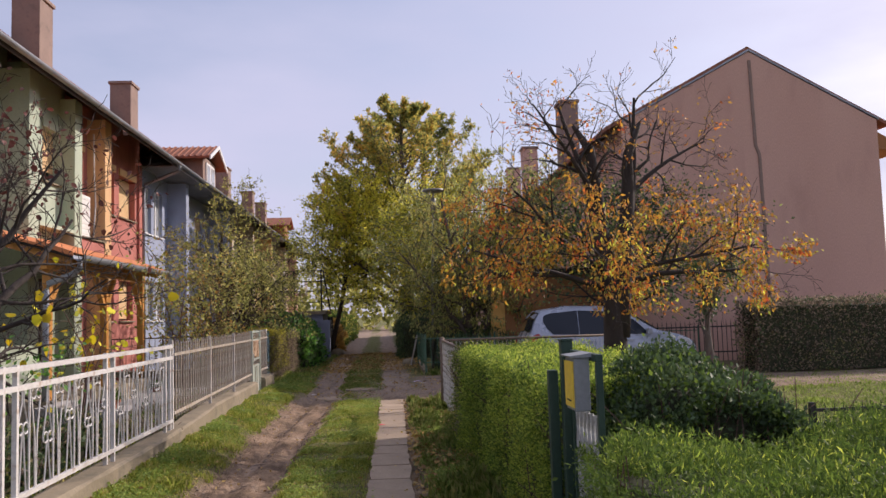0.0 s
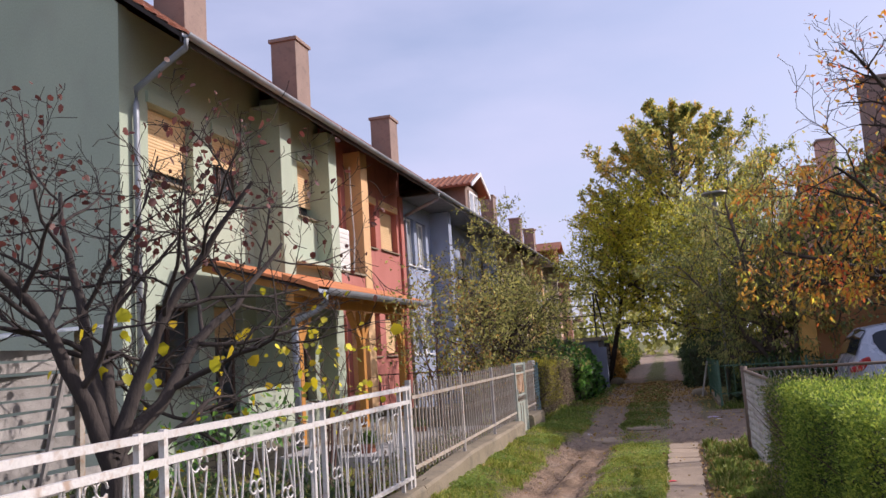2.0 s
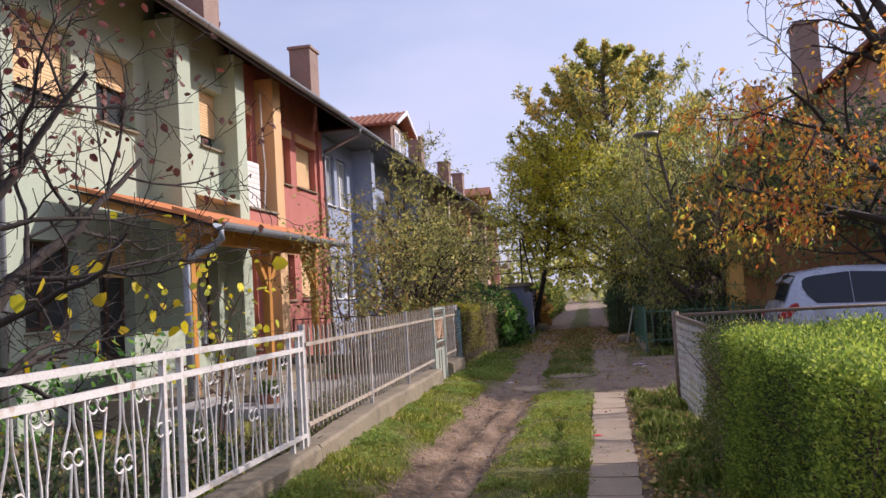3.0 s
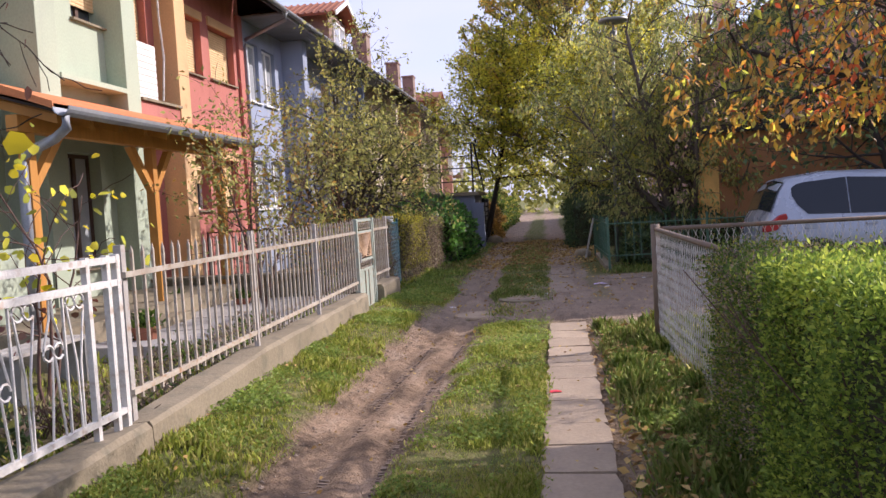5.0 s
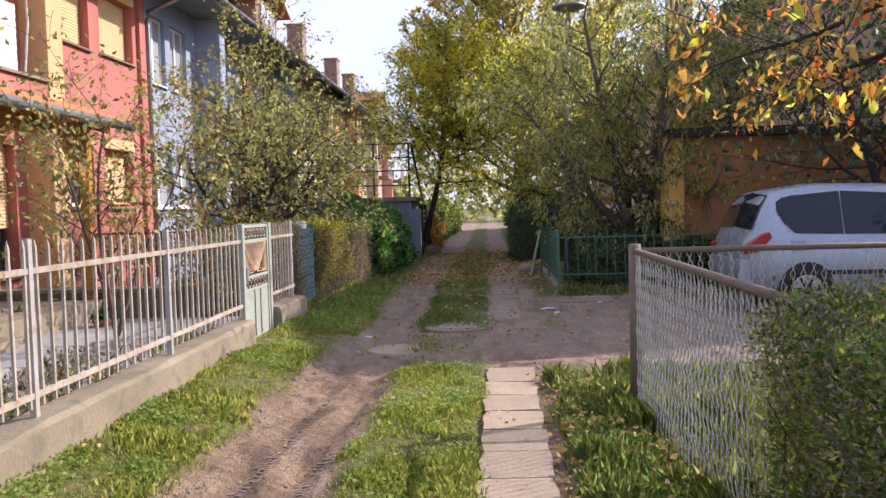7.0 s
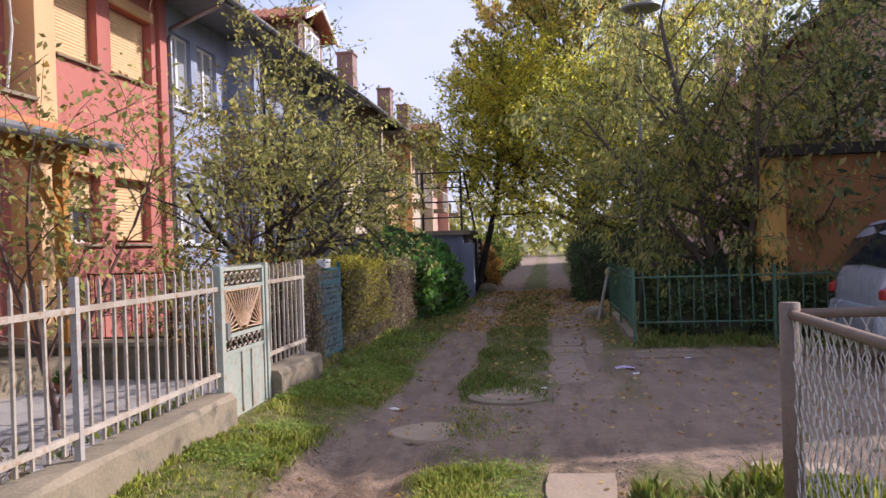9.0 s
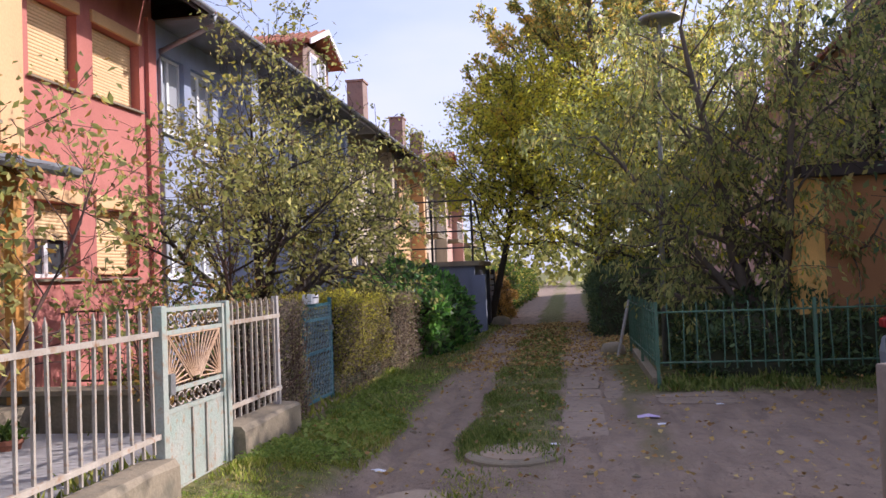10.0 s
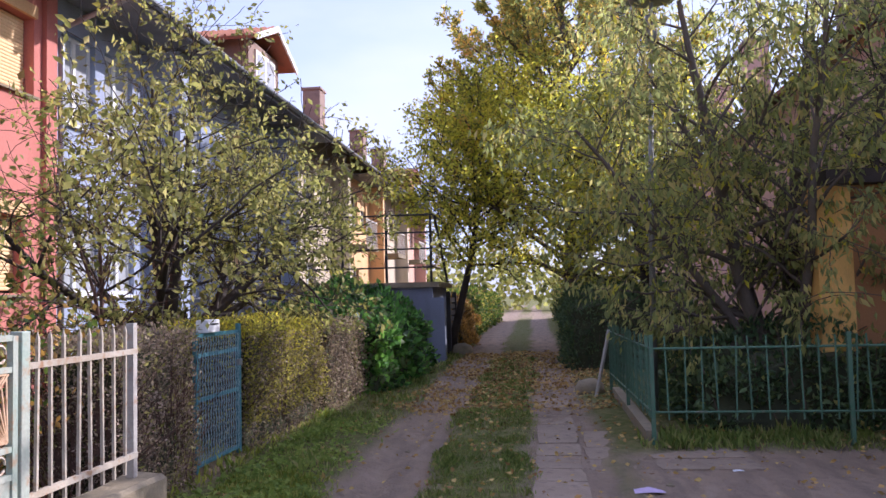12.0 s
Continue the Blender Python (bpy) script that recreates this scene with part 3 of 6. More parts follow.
def pier(parent, y0, y1, material, x1=-7.1, z1=6.84, z0=0.0):
    part("pilaster", Geo().box(WALL_X - 0.05, x1, y0, y1, z0, z1), material, parent, bevel=0.01)


# pale green end house
gh = thing("terraced_house", (0, 0, 0), "pale green rendered end-of-terrace house with sand blinds", "house", "terraced houses on the lane")
holes = [(13.2, 14.48, 4.78, 5.98), (15.1, 16.2, 4.78, 5.95), (13.3, 14.5, 1.45, 2.75), (15.0, 16.0, 0.9, 2.8)]
part("wall", wall_with_openings(12.72, 17.0, 0, 7.36, WALL_X - 0.3, WALL_X, holes), "green_wall", gh)
part("wall", wall_with_openings(17.0, 19.2, 0, 7.12, WALL_X, WALL_X + 0.3, [(18.0, 18.98, 4.85, 6.0), (17.6, 18.5, 0.9, 2.7)]), "green_wall", gh)
gable = [(WALL_X, 0), (WALL_X, 7.38), (RIDGE_X, EAVE_Z - 0.15 + (EAVE_X - RIDGE_X) * SLOPE), (BACK_X, 7.3), (BACK_X, 0)]
part("gable_wall", Geo().prism(gable, "y", 12.5, 12.72), "green_wall", gh)
part("rear_wall", Geo().box(BACK_X, BACK_X + 0.3, 12.72, 19.2, 0, 6.6), "green_wall", gh)
for w in (0, 1):
    y0, y1, z0, z1 = holes[w]
    window_unit(gh, WALL_X, y0, y1, z0, z1, blind=(0.86, 0.45)[w], box_mat="green_wall", pane_mat="pane")
window_unit(gh, WALL_X, *holes[2], blind=0.0)
window_unit(gh, WALL_X, *holes[3], blind=0.3)
window_unit(gh, WALL_X + 0.3, 18.0, 18.98, 4.85, 6.0, blind=0.8, box_mat="green_wall")
window_unit(gh, WALL_X + 0.3, 17.6, 18.5, 0.9, 2.7, frame_mat="frame_brown", blind=0.0, pane_mat="curtain_pane")
pier(gh, 16.54, 17.02, "green_wall")
pier(gh, 18.91, 19.36, "green_wall")
part("ledge", Geo().box(WALL_X + 0.3, -7.08, 17.03, 18.9, 3.72, 3.8), "green_wall", gh)
terrace_roof(gh, 12.4, 19.3)
pipe = Geo().limb([(EAVE_X + 0.08, 12.45, EAVE_Z), (EAVE_X + 0.05, 12.45, EAVE_Z - 0.18), (WALL_X + 0.1, 12.78, EAVE_Z - 0.55), (WALL_X + 0.08, 12.8, EAVE_Z - 0.8), (WALL_X + 0.08, 12.8, 0.1)], [0.05] * 5, 10)
part("downpipe", pipe, "zinc", gh, "zinc downpipe", smooth=True)

# red house with apricot piers
rh = thing("terraced_house", (0, 0, 0), "faded red rendered terraced house with apricot piers", "house", "terraced houses on the lane")
rholes = [(22.35, 23.54, 4.74, 5.95), (23.96, 25.42, 4.77, 5.96), (22.4, 23.5, 1.76, 2.9), (23.95, 25.2, 1.76, 2.9)]
part("wall", wall_with_openings(21.2, 25.9, 0, 7.36, WALL_X - 0.3, WALL_X, rholes), "red_wall", rh)
part("wall", wall_with_openings(19.36, 21.2, 0, 7.12, WALL_X, WALL_X + 0.2, [(19.45, 20.62, 3.75, 5.95), (19.5, 20.6, 0.7, 2.7)]), "red_wall", rh)
part("rear_wall", Geo().box(BACK_X, BACK_X + 0.3, 19.2, 25.9, 0, 6.6), "cream_wall", rh)
for i, h in enumerate(rholes):
    window_unit(rh, WALL_X, *h, frame_mat="frame_white" if i == 2 else "frame_brown", blind=(0.99, 0.99, 0.5, 0.97)[i], box_mat="apricot", deep=0.22)
bd = window_unit(rh, WALL_X + 0.2, 19.45, 20.62, 3.75, 5.95, blind=0.5, box_mat="apricot")
part("shutter", slatted(-7.28, 19.4, 20.35, 3.72, 4.78, 0.11), "white_blind", bd, "white slatted balcony screen")
window_unit(rh, WALL_X + 0.2, 19.5, 20.6, 0.7, 2.7, blind=0.65)
pier(rh, 20.9, 21.36, "apricot")
part("parapet", Geo().box(-7.52, -7.12, 19.37, 20.89, 3.3, 3.68), "red_wall", rh, bevel=0.01)
part("coping", Geo().box(-7.54, -7.06, 19.37, 20.89, 3.683, 3.73), "concrete", rh)
part("pier_end", Geo().box(WALL_X + 0.001, WALL_X + 0.08, 25.62, 25.9, 0, 6.55), "red_wall", rh)
part("cable", Geo().limb([(-7.28, 20.6, 6.4), (-7.25, 20.55, 5.4), (-7.24, 20.62, 4.6), (-7.25, 20.5, 3.8)], [0.02] * 4, 6), "white_paint", rh, "loose pale cable")
terrace_roof(rh, 19.3, 25.88)

# grey-blue house
bh = thing("terraced_house", (0, 0, 0), "grey-blue rendered terraced house with white windows", "house", "terraced houses on the lane")
bholes = [(26.15, 27.15, 4.55, 6.05), (27.45, 28.45, 4.55, 6.05), (26.05, 27.3, 1.75, 3.0), (27.6, 28.5, 1.75, 3.0), (30.3, 31.6, 4.5, 6.0), (30.4, 31.5, 1.7, 3.0)]
part("wall", wall_with_openings(25.9, 32.5, 0, 6.62, WALL_X - 0.3, WALL_X, bholes), "blue_wall", bh)
part("rear_wall", Geo().box(BACK_X, BACK_X + 0.3, 25.9, 32.5, 0, 6.6), "cream_wall", bh)
for h in bholes:
    window_unit(bh, WALL_X, *h, frame_mat="frame_white", blind=0.0, deep=0.1, pane_mat="curtain_pane", sill_mat="frame_white")
pier(bh, 29.1, 29.5, "blue_wall", z1=6.54)
terrace_roof(bh, 25.93, 32.5, "grey_soffit")
part("downpipe", Geo().limb([(EAVE_X + 0.09, 26.0, EAVE_Z - 0.02), (EAVE_X + 0.06, 26.0, EAVE_Z - 0.2), (WALL_X + 0.12, 25.98, EAVE_Z - 0.62), (WALL_X + 0.1, 25.98, EAVE_Z - 0.8), (WALL_X + 0.1, 25.98, 0.2)], [0.05] * 5, 10), "zinc", bh, smooth=True)

# dormer on the grey-blue house's roof
dm = thing("roof_dormer", (-8.37, 36.0, 8.05), "dormer with red-brown tiled roof and white window", "dormer")
part("cheek", Geo().box(-2.0, 0.6, -1.25, 1.25, -1.6, 0.62), "chimney", dm)
part("tiled_roof", Geo().prism([(-1.75, 0.5), (0, 1.25), (1.75, 0.5), (1.72, 0.42), (0, 1.15), (-1.72, 0.42)], "x", -2.4, 1.0), "roof", dm)
for s in (-1, 1):
    ribs = Geo()
    for i in range(14):
        xx = -2.35 + i * 0.25
        ribs.limb([(xx, s * 0.02, 1.26), (xx, s * 1.75, 0.515)], [0.045, 0.045], 5)
    part("tile_ribs", ribs, "roof", dm)
wp = part("window", Geo().box(0.6, 0.66, -0.8, 0.8, -0.75, 0.42), "frame_white", dm)
for s in (-1, 1):
    part("pane", Geo().box(0.655, 0.67, s * 0.4 - 0.3, s * 0.4 + 0.3, -0.65, 0.32), "curtain_pane", wp)
part("bargeboard", Geo().prism([(-1.78, 0.36), (0, 1.12), (1.78, 0.36), (1.78, 0.52), (0, 1.29), (-1.78, 0.52)], "x", 1.0, 1.05), "frame_white", dm)

# the rest of the row
for i, (ya, yb, wm) in enumerate([(32.5, 39.1, "blue_wall"), (39.1, 45.7, "cream_wall"), (45.7, 52.3, "apricot"), (52.3, 58.9, "cream_wall"), (58.9, 65.5, "pink_wall")]):
    h = thing("terraced_house", (0, 0, 0), {"blue_wall": "grey-blue rendered terraced house seen through trees", "cream_wall": "cream rendered terraced house with white windows", "apricot": "apricot rendered terraced house with a railed balcony", "pink_wall": "dusky pink rendered terraced house"}[wm], "house", "terraced houses on the lane")
    hs = [(ya + 0.6, ya + 1.8, 4.6, 5.9), (ya + 2.4, ya + 3.5, 4.6, 5.9), (ya + 4.7, ya + 5.8, 3.8, 5.9), (ya + 0.7, ya + 1.9, 1.5, 2.8), (ya + 4.6, ya + 5.9, 1.5, 2.8)]
    part("wall", wall_with_openings(ya, yb, 0, 7.3, WALL_X - 0.3, WALL_X, hs), wm, h)
    part("rear_wall", Geo().box(BACK_X, BACK_X + 0.3, ya, yb, 0, 6.6), "cream_wall", h)
    for j, q in enumerate(hs):
        window_unit(h, WALL_X, *q, frame_mat="frame_white", blind=0.4 if (i + j) % 3 == 0 else 0.0, deep=0.12)
    pier(h, ya + 4.1, ya + 4.45, wm, z1=6.54)
    if i >= 1:
        bal = part("balcony", Geo().box(WALL_X, -6.5, ya + 4.45, yb - 0.1, 3.4, 3.58), "concrete", h)
        rail = Geo().box(-6.56, -6.52, ya + 4.45, yb - 0.1, 4.5, 4.55)
        for k in range(15):
            yy = ya + 4.5 + k * 0.14
            rail.box(-6.55, -6.53, yy, yy + 0.02, 3.58, 4.5)
        part("railing", rail, "white_paint", bal, "white bar railing")
    terrace_roof(h, ya + 0.02, yb, "eave" if i % 2 else "grey_soffit")
part("end_wall", Geo().prism([(WALL_X, 0), (WALL_X, 7.38), (RIDGE_X, EAVE_Z - 0.15 + (EAVE_X - RIDGE_X) * SLOPE), (BACK_X, 7.3), (BACK_X, 0)], "y", 65.5, 65.7), "pink_wall", h)
for y, top in ((16.6, 10.2), (21.8, 10.35), (29.3, 10.2), (46.6, 10.3), (54.8, 10.2), (60.2, 10.2)):
    chimney_stack(y, top=top)
d2 = thing("roof_dormer", (-8.3, 62.0, 8.1), "small dormer with red tiled roof", "dormer")
part("cheek", Geo().box(-2.0, 0.6, -1.1, 1.1, -1.6, 0.6), "rust_wall", d2)
part("tiled_roof", Geo().prism([(-1.5, 0.5), (0, 1.2), (1.5, 0.5), (1.48, 0.4), (0, 1.1), (-1.48, 0.4)], "x", -2.4, 1.0), "roof", d2)

# timber porch before the green house
pc = thing("timber_porch", (0, 0, 0), "orange timber porch with sheet roof and zinc gutter", "porch")
PX, PY0, PY1 = -5.24, 13.9, 19.45
part("roof_sheet", Geo().prism([(WALL_X + 0.31, 3.54), (PX, 2.86), (PX, 2.82), (WALL_X + 0.31, 3.48)], "y", PY0, PY1), "porch_roof", pc)
part("flashing", Geo().prism([(PX - 0.6, 3.1), (PX + 0.0, 2.88), (PX + 0.0, 2.80), (PX - 0.6, 3.02)], "y", PY0 - 0.02, PY1 + 0.01), "porch_roof", pc, "orange-red coated roof edge")
part("boarding", Geo().prism([(WALL_X + 0.33, 3.46), (PX - 0.02, 2.8), (PX - 0.02, 2.77), (WALL_X + 0.33, 3.43)], "y", PY0 + 0.05, PY1 - 0.03), "eave", pc)
half = [(PX + 0.09 + 0.1 * math.cos(math.pi + math.pi * i / 8), 2.82 + 0.1 * math.sin(math.pi + math.pi * i / 8)) for i in range(9)]
half += [(PX + 0.09 + 0.088 * math.cos(2 * math.pi - math.pi * i / 8), 2.82 + 0.088 * math.sin(2 * math.pi - math.pi * i / 8)) for i in range(9)]
part("gutter", Geo().prism(half, "y", PY0 - 0.02, PY1 + 0.02), "zinc", pc, "zinc half-round gutter")
part("downpipe", Geo().limb([(PX + 0.09, PY0 + 0.06, 2.76), (PX + 0.09, PY0 + 0.06, 2.6), (-5.3, PY0 + 0.08, 2.5), (-5.68, PY0 + 0.1, 2.36), (-5.72, PY0 + 0.1, 2.24), (-5.72, PY0 + 0.1, 0.15)], [0.055] * 6, 12), "zinc", pc, smooth=True)
part("beam", Geo().box(-5.82, -5.68, PY0 + 0.02, PY1 - 0.02, 2.6, 2.78), "wood", pc, bevel=0.01)
for y in (14.15, 16.9, 19.3):
    p_ = part("post", Geo().box(-5.82, -5.69, y - 0.065, y + 0.065, 0.1, 2.597), "wood", pc, bevel=0.008)
    for s in (-1, 1):
        if PY0 < y + s * 0.6 < PY1:
            part("brace", Geo().prism([(y + s * 0.06, 1.95), (y + s * 0.62, 2.58), (y + s * 0.48, 2.58), (y + s * 0.06, 2.1)], "x", -5.80, -5.71), "wood", p_)
for i in range(9):
    y = PY0 + 0.2 + i * 0.63
    part("rafter", Geo().prism([(WALL_X + 0.34, 3.42), (PX - 0.1, 2.77), (PX - 0.1, 2.67), (WALL_X + 0.34, 3.30)], "y", y, y + 0.08), "wood", pc)
part("porch_floor", Geo().box(WALL_X + 0.31, -5.5, PY0, PY1 + 0.4, 0.0, 0.42), "concrete", pc, "grey concrete porch floor")
part("parapet", Geo().box(-6.9, -6.74, 14.3, 15.9, 0.42, 1.32), "green_wall", pc)
for k in range(2):
    part("step", Geo().box(-5.5 + 0.3 * k, -5.2 + 0.3 * k, 15.2, 16.8, 0.0, 0.28 - 0.14 * k), "concrete", pc, bevel=0.01)


# ---- terrace on the other side ----
ph = thing("gabled_house", (0, 0, 0), "large dusky pink gabled terrace with plain end wall", "house")
GY = 23.5
gab = [(7.0, 0), (7.0, 7.15), (11.0, 9.28), (14.88, 7.12), (14.88, 0)]
part("gable_wall", Geo().prism(gab, "y", GY, GY + 0.3), "pink_wall", ph)
part("front_wall", Geo().box(7.0, 7.3, GY + 0.3, 70, 0, 7.1), "pink_wall", ph)
part("back_wall", Geo().box(14.58, 14.88, GY + 0.3, 70, 0, 7.1), "pink_wall", ph)
part("roof", Geo().prism([(6.5, 6.92), (11.0, 9.32), (15.3, 6.94), (15.3, 7.06), (11.0, 9.46), (6.5, 7.04)], "y", GY + 0.06, 70), "roof", ph)
part("coping", Geo().prism([(6.96, 7.15), (11.0, 9.3), (14.95, 7.12), (14.95, 7.17), (11.0, 9.36), (6.96, 7.2)], "y", GY - 0.03, GY + 0.33), "zinc", ph)
part("eave_end", Geo().prism([(14.9, 6.9), (15.9, 6.35), (15.9, 6.2), (14.9, 6.3)], "y", GY + 0.3, GY + 5), "rust_wall", ph)
part("drain_pipe", Geo().limb([(11.0, GY - 0.01, 9.0), (11.05, GY - 0.01, 6.4), (11.15, GY - 0.01, 6.1), (11.2, GY - 0.01, 1.5)], [0.05] * 4, 6), "chimney", ph)
for y, tp in ((35.5, 10.9), (45.5, 10.9), (51.5, 10.8), (60.5, 10.9)):
    c = thing("chimney", (8.1, y, 6.9), "brown rendered chimney with a thin flat cap", "chimney", "chimneys on the far terrace")
    part("shaft", Geo().box(-0.4, 0.4, -0.5, 0.5, 0, tp - 7.0), "chimney" if y < 40 else "pink_wall", c)
    part("cap", Geo().box(-0.46, 0.46, -0.56, 0.56, tp - 7.0, tp - 6.88), "chimney", c)
an = thing("house_annex", (0, 0, 0), "low ochre and brown-orange annex with flat roof", "annex")
part("wall", Geo().box(3.31, 6.99, GY + 0.05, GY + 0.3, 0, 2.7), "rust_wall", an)
part("corner_pier", Geo().box(2.92, 3.3, GY, GY + 0.4, 0, 2.7), "ochre", an, bevel=0.01)
part("side_wall", Geo().box(3.3, 3.5, GY + 0.4, 25.2, 0, 2.7), "rust_wall", an)
part("roof_slab", Geo().box(3.0, 6.99, GY - 0.15, 25.3, 2.703, 2.86), "eave", an)


# ---- fence along the lane ----
BASE_Z = 0.40


def plinth_drop(y):
    """How far the plinth and the low rail sink towards the start of the lane."""
    return 0.075 * max(0.0, min(1.0, (12.8 - y) / 2.2))


wall_f = thing("fence_plinth", (0, 0, 0), "low mossy concrete plinth wall under the railings", "wall")


def plinth(y0, y1, top=BASE_Z):
    g = Geo()
    n = max(2, int((y1 - y0) / 0.35))
    rng = random.Random(int(y0 * 10))
    for i in range(n + 1):
        y = y0 + (y1 - y0) * i / n
        c = fence_x(y)
        t_ = top - plinth_drop(y)
        for dx, z in ((-0.13, -0.1), (-0.12, t_), (0.10, t_), (0.13, t_ - 0.03), (0.14, -0.1)):
            g.v.append((c + dx + rng.uniform(-0.006, 0.006), y, z + (rng.uniform(-0.012, 0.012) if z > 0 else 0)))
    for i in range(n):
        for j in range(4):
            q = i * 5 + j
            g.f.append((q, q + 1, q + 6, q + 5))
    g.f.append((0, 1, 2, 3, 4))
    g.f.append(tuple(n * 5 + j for j in (4, 3, 2, 1, 0)))
    return g


part("wall_section", plinth(1.0, 10.58), "concrete", wall_f)
part("wall_section", plinth(10.60, 16.86), "concrete", wall_f)
part("wall_section", plinth(17.98, 19.35, 0.41), "concrete", wall_f)
part("gate_sill", Geo().box(fence_x(17.4) - 0.2, fence_x(17.4) + 0.35, 16.9, 17.95, 0.0, 0.09), "concrete", wall_f)


def bar(parent, name, mesh_cache, key, make, mat, at, label=""):
    if key not in mesh_cache:
        mesh_cache[key] = make().mesh(name, M[mat])
    return part(name, mesh_cache[key], mat, parent, label, at=at)


cache = {}
# ornamental white railing
orn = thing("ornamental_fence", (0, 0, 0), "white wrought-iron fence with scrolled bars, chipped paint", "fence")


def rail_between(y0, y1, z, h=0.03, d=0.03, drop=0.0):
    g = Geo()
    a_, b_ = fence_x(y0), fence_x(y1)
    g.v += [(x + s * d / 2, y, zz - dz) for y, x, dz in ((y0, a_, drop), (y1, b_, 0.0)) for zz in (z - h / 2, z + h / 2) for s in (-1, 1)]
    g.f += [(0, 1, 3, 2), (4, 6, 7, 5), (0, 4, 5, 1), (2, 3, 7, 6), (0, 2, 6, 4), (1, 5, 7, 3)]
    return g


for z, h in ((1.35, 0.04), (1.21, 0.04), (0.43, 0.036)):
    part("rail", rail_between(1.6, 10.56, z, h, 0.035), "white_paint", orn)
y = 1.6
k = 0
while y < 10.45:
    for off in (0, 0.22):
        yy = y + off
        bar(orn, "post", cache, "opost", lambda: Geo().box(-0.018, 0.018, -0.018, 0.018, -0.085, 0.98), "white_paint", (fence_x(yy), yy, BASE_Z))
    y += 2.15
bar(orn, "post", cache, "opost_end", lambda: Geo().box(-0.02, 0.02, -0.02, 0.02, -0.085, 0.98), "white_paint", (fence_x(10.53), 10.53, BASE_Z))


def scroll(g, y, z, turn, r=0.042):
    """A small open ring in the y-z plane."""
    pts = [(0, y + r * math.cos(turn + 2 * math.pi * i / 10), z + r * math.sin(turn + 2 * math.pi * i / 10)) for i in range(10)]
    g.limb(pts, [0.008] * 10, 4)


def lyre(kind_):
    """A pair of rods with rings at their ends; kind 0: rings at the top, 1 and 2: rings lower down."""
    g = Geo()
    z0, z1 = 0.045, 0.79
    t = (0.76, 0.52, 0.40)[kind_]
    for s in (-1, 1):
        if kind_ == 0:
            g.limb([(0, s * 0.010, z0), (0, s * 0.02, 0.42), (0, s * 0.078, t - 0.035)], [0.007] * 3, 5)
        else:
            g.limb([(0, s * 0.010, z1), (0, s * 0.018, (z1 + t) / 2 + 0.03), (0, s * 0.078, t + 0.02)], [0.007] * 3, 5)
            g.limb([(0, s * 0.012, t - 0.04), (0, s * 0.03, (z0 + t) / 2), (0, s * 0.06, z0)], [0.007] * 3, 5)
        scroll(g, s * 0.043, t - 0.012, 0)
    return g


y, i = 1.97, 0
while y < 10.35:
    if (y - 1.6) % 2.15 > 0.3:
        k = (0, 2, 0, 1)[i % 4]
        bar(orn, "scrolled_bar", cache, "lyre%d" % k, (lambda f: (lambda: lyre(f)))(k), "white_paint", (fence_x(y), y, BASE_Z))
        if i % 2:
            bar(orn, "bar", cache, "thin", lambda: Geo().box(-0.006, 0.006, -0.006, 0.006, 0.03, 0.81), "white_paint", (fence_x(y + 0.11), y + 0.11, BASE_Z))
    y += 0.225
    i += 1

# bar fence
barf = thing("bar_fence", (0, 0, 0), "cream iron bar fence with pointed tops, rust showing", "fence")
for ya, yb in ((10.62, 16.85), (17.95, 19.18)):
    for z in (1.245, 0.56):
        part("rail", rail_between(ya, yb, z, 0.035, 0.03, 0.05 if ya < 11 and z < 1 else 0.0), "cream_paint", barf)


def spiked():
    g = Geo()
    g.box(-0.009, 0.009, -0.009, 0.009, 0.055, 0.98)
    g.v += [(0, 0, 1.03)]
    t = len(g.v) - 1
    g.f += [(4, 5, t), (5, 7, t), (7, 6, t), (6, 4, t)]
    return g


for ya, n in ((10.74, 45), (18.07, 8)):
    for i in range(n):
        y = ya + i * 0.137
        if y < 16.8 or y > 18.0:
            tilt = random.Random(i + int(ya)).uniform(-1.2, 1.2)
            bar(barf, "bar", cache, "spike", spiked, "cream_paint", pose(fence_x(y), y, BASE_Z, tilt, 0, 0))
for y in (12.84, 14.86):
    bar(barf, "post", cache, "bpost", lambda: Geo().box(-0.02, 0.02, -0.02, 0.02, 0, 1.05), "grey_post", (fence_x(y), y, BASE_Z - 0.02))
for y in (10.66, 19.2):
    bar(barf, "post", cache, "gpost", lambda: Geo().box(-0.026, 0.026, -0.026, 0.026, -0.08, 1.05), "grey_post", (fence_x(y) - 0.04, y, BASE_Z - 0.02))

# gate with sun-ray panel
gate = thing("garden_gate", (fence_x(17.4), 17.4, 0.1), "small iron gate with rusty sun-ray panel and mint sheet below", "gate")
W2 = 0.46
fr = Geo()
for s in (-1, 1):
    fr.box(-0.018, 0.018, s * W2 - 0.02, s * W2 + 0.02, 0.02, 1.31)
for z in (0.05, 0.60, 0.74, 1.14, 1.30):
    fr.box(-0.014, 0.014, -W2 + 0.02, W2 - 0.02, z - 0.015, z + 0.015)
part("gate_frame", fr, "mint", gate)
part("sheet", Geo().box(-0.006, 0.006, -W2 + 0.021, W2 - 0.021, 0.066, 0.584), "mint", gate, "flaking mint sheet panel")
for yy in (-0.1, 0.12):
    part("sheet_bar", Geo().box(0.007, 0.02, yy, yy + 0.02, 0.07, 0.58), "cream_paint", gate)
for i in range(13):
    f_ = (i - 6) / 6
    part("ray", Geo().limb([(0.003, f_ * 0.05, 0.80), (0.003, f_ * 0.40, 1.122)], [0.006, 0.007], 5), "rust", gate)
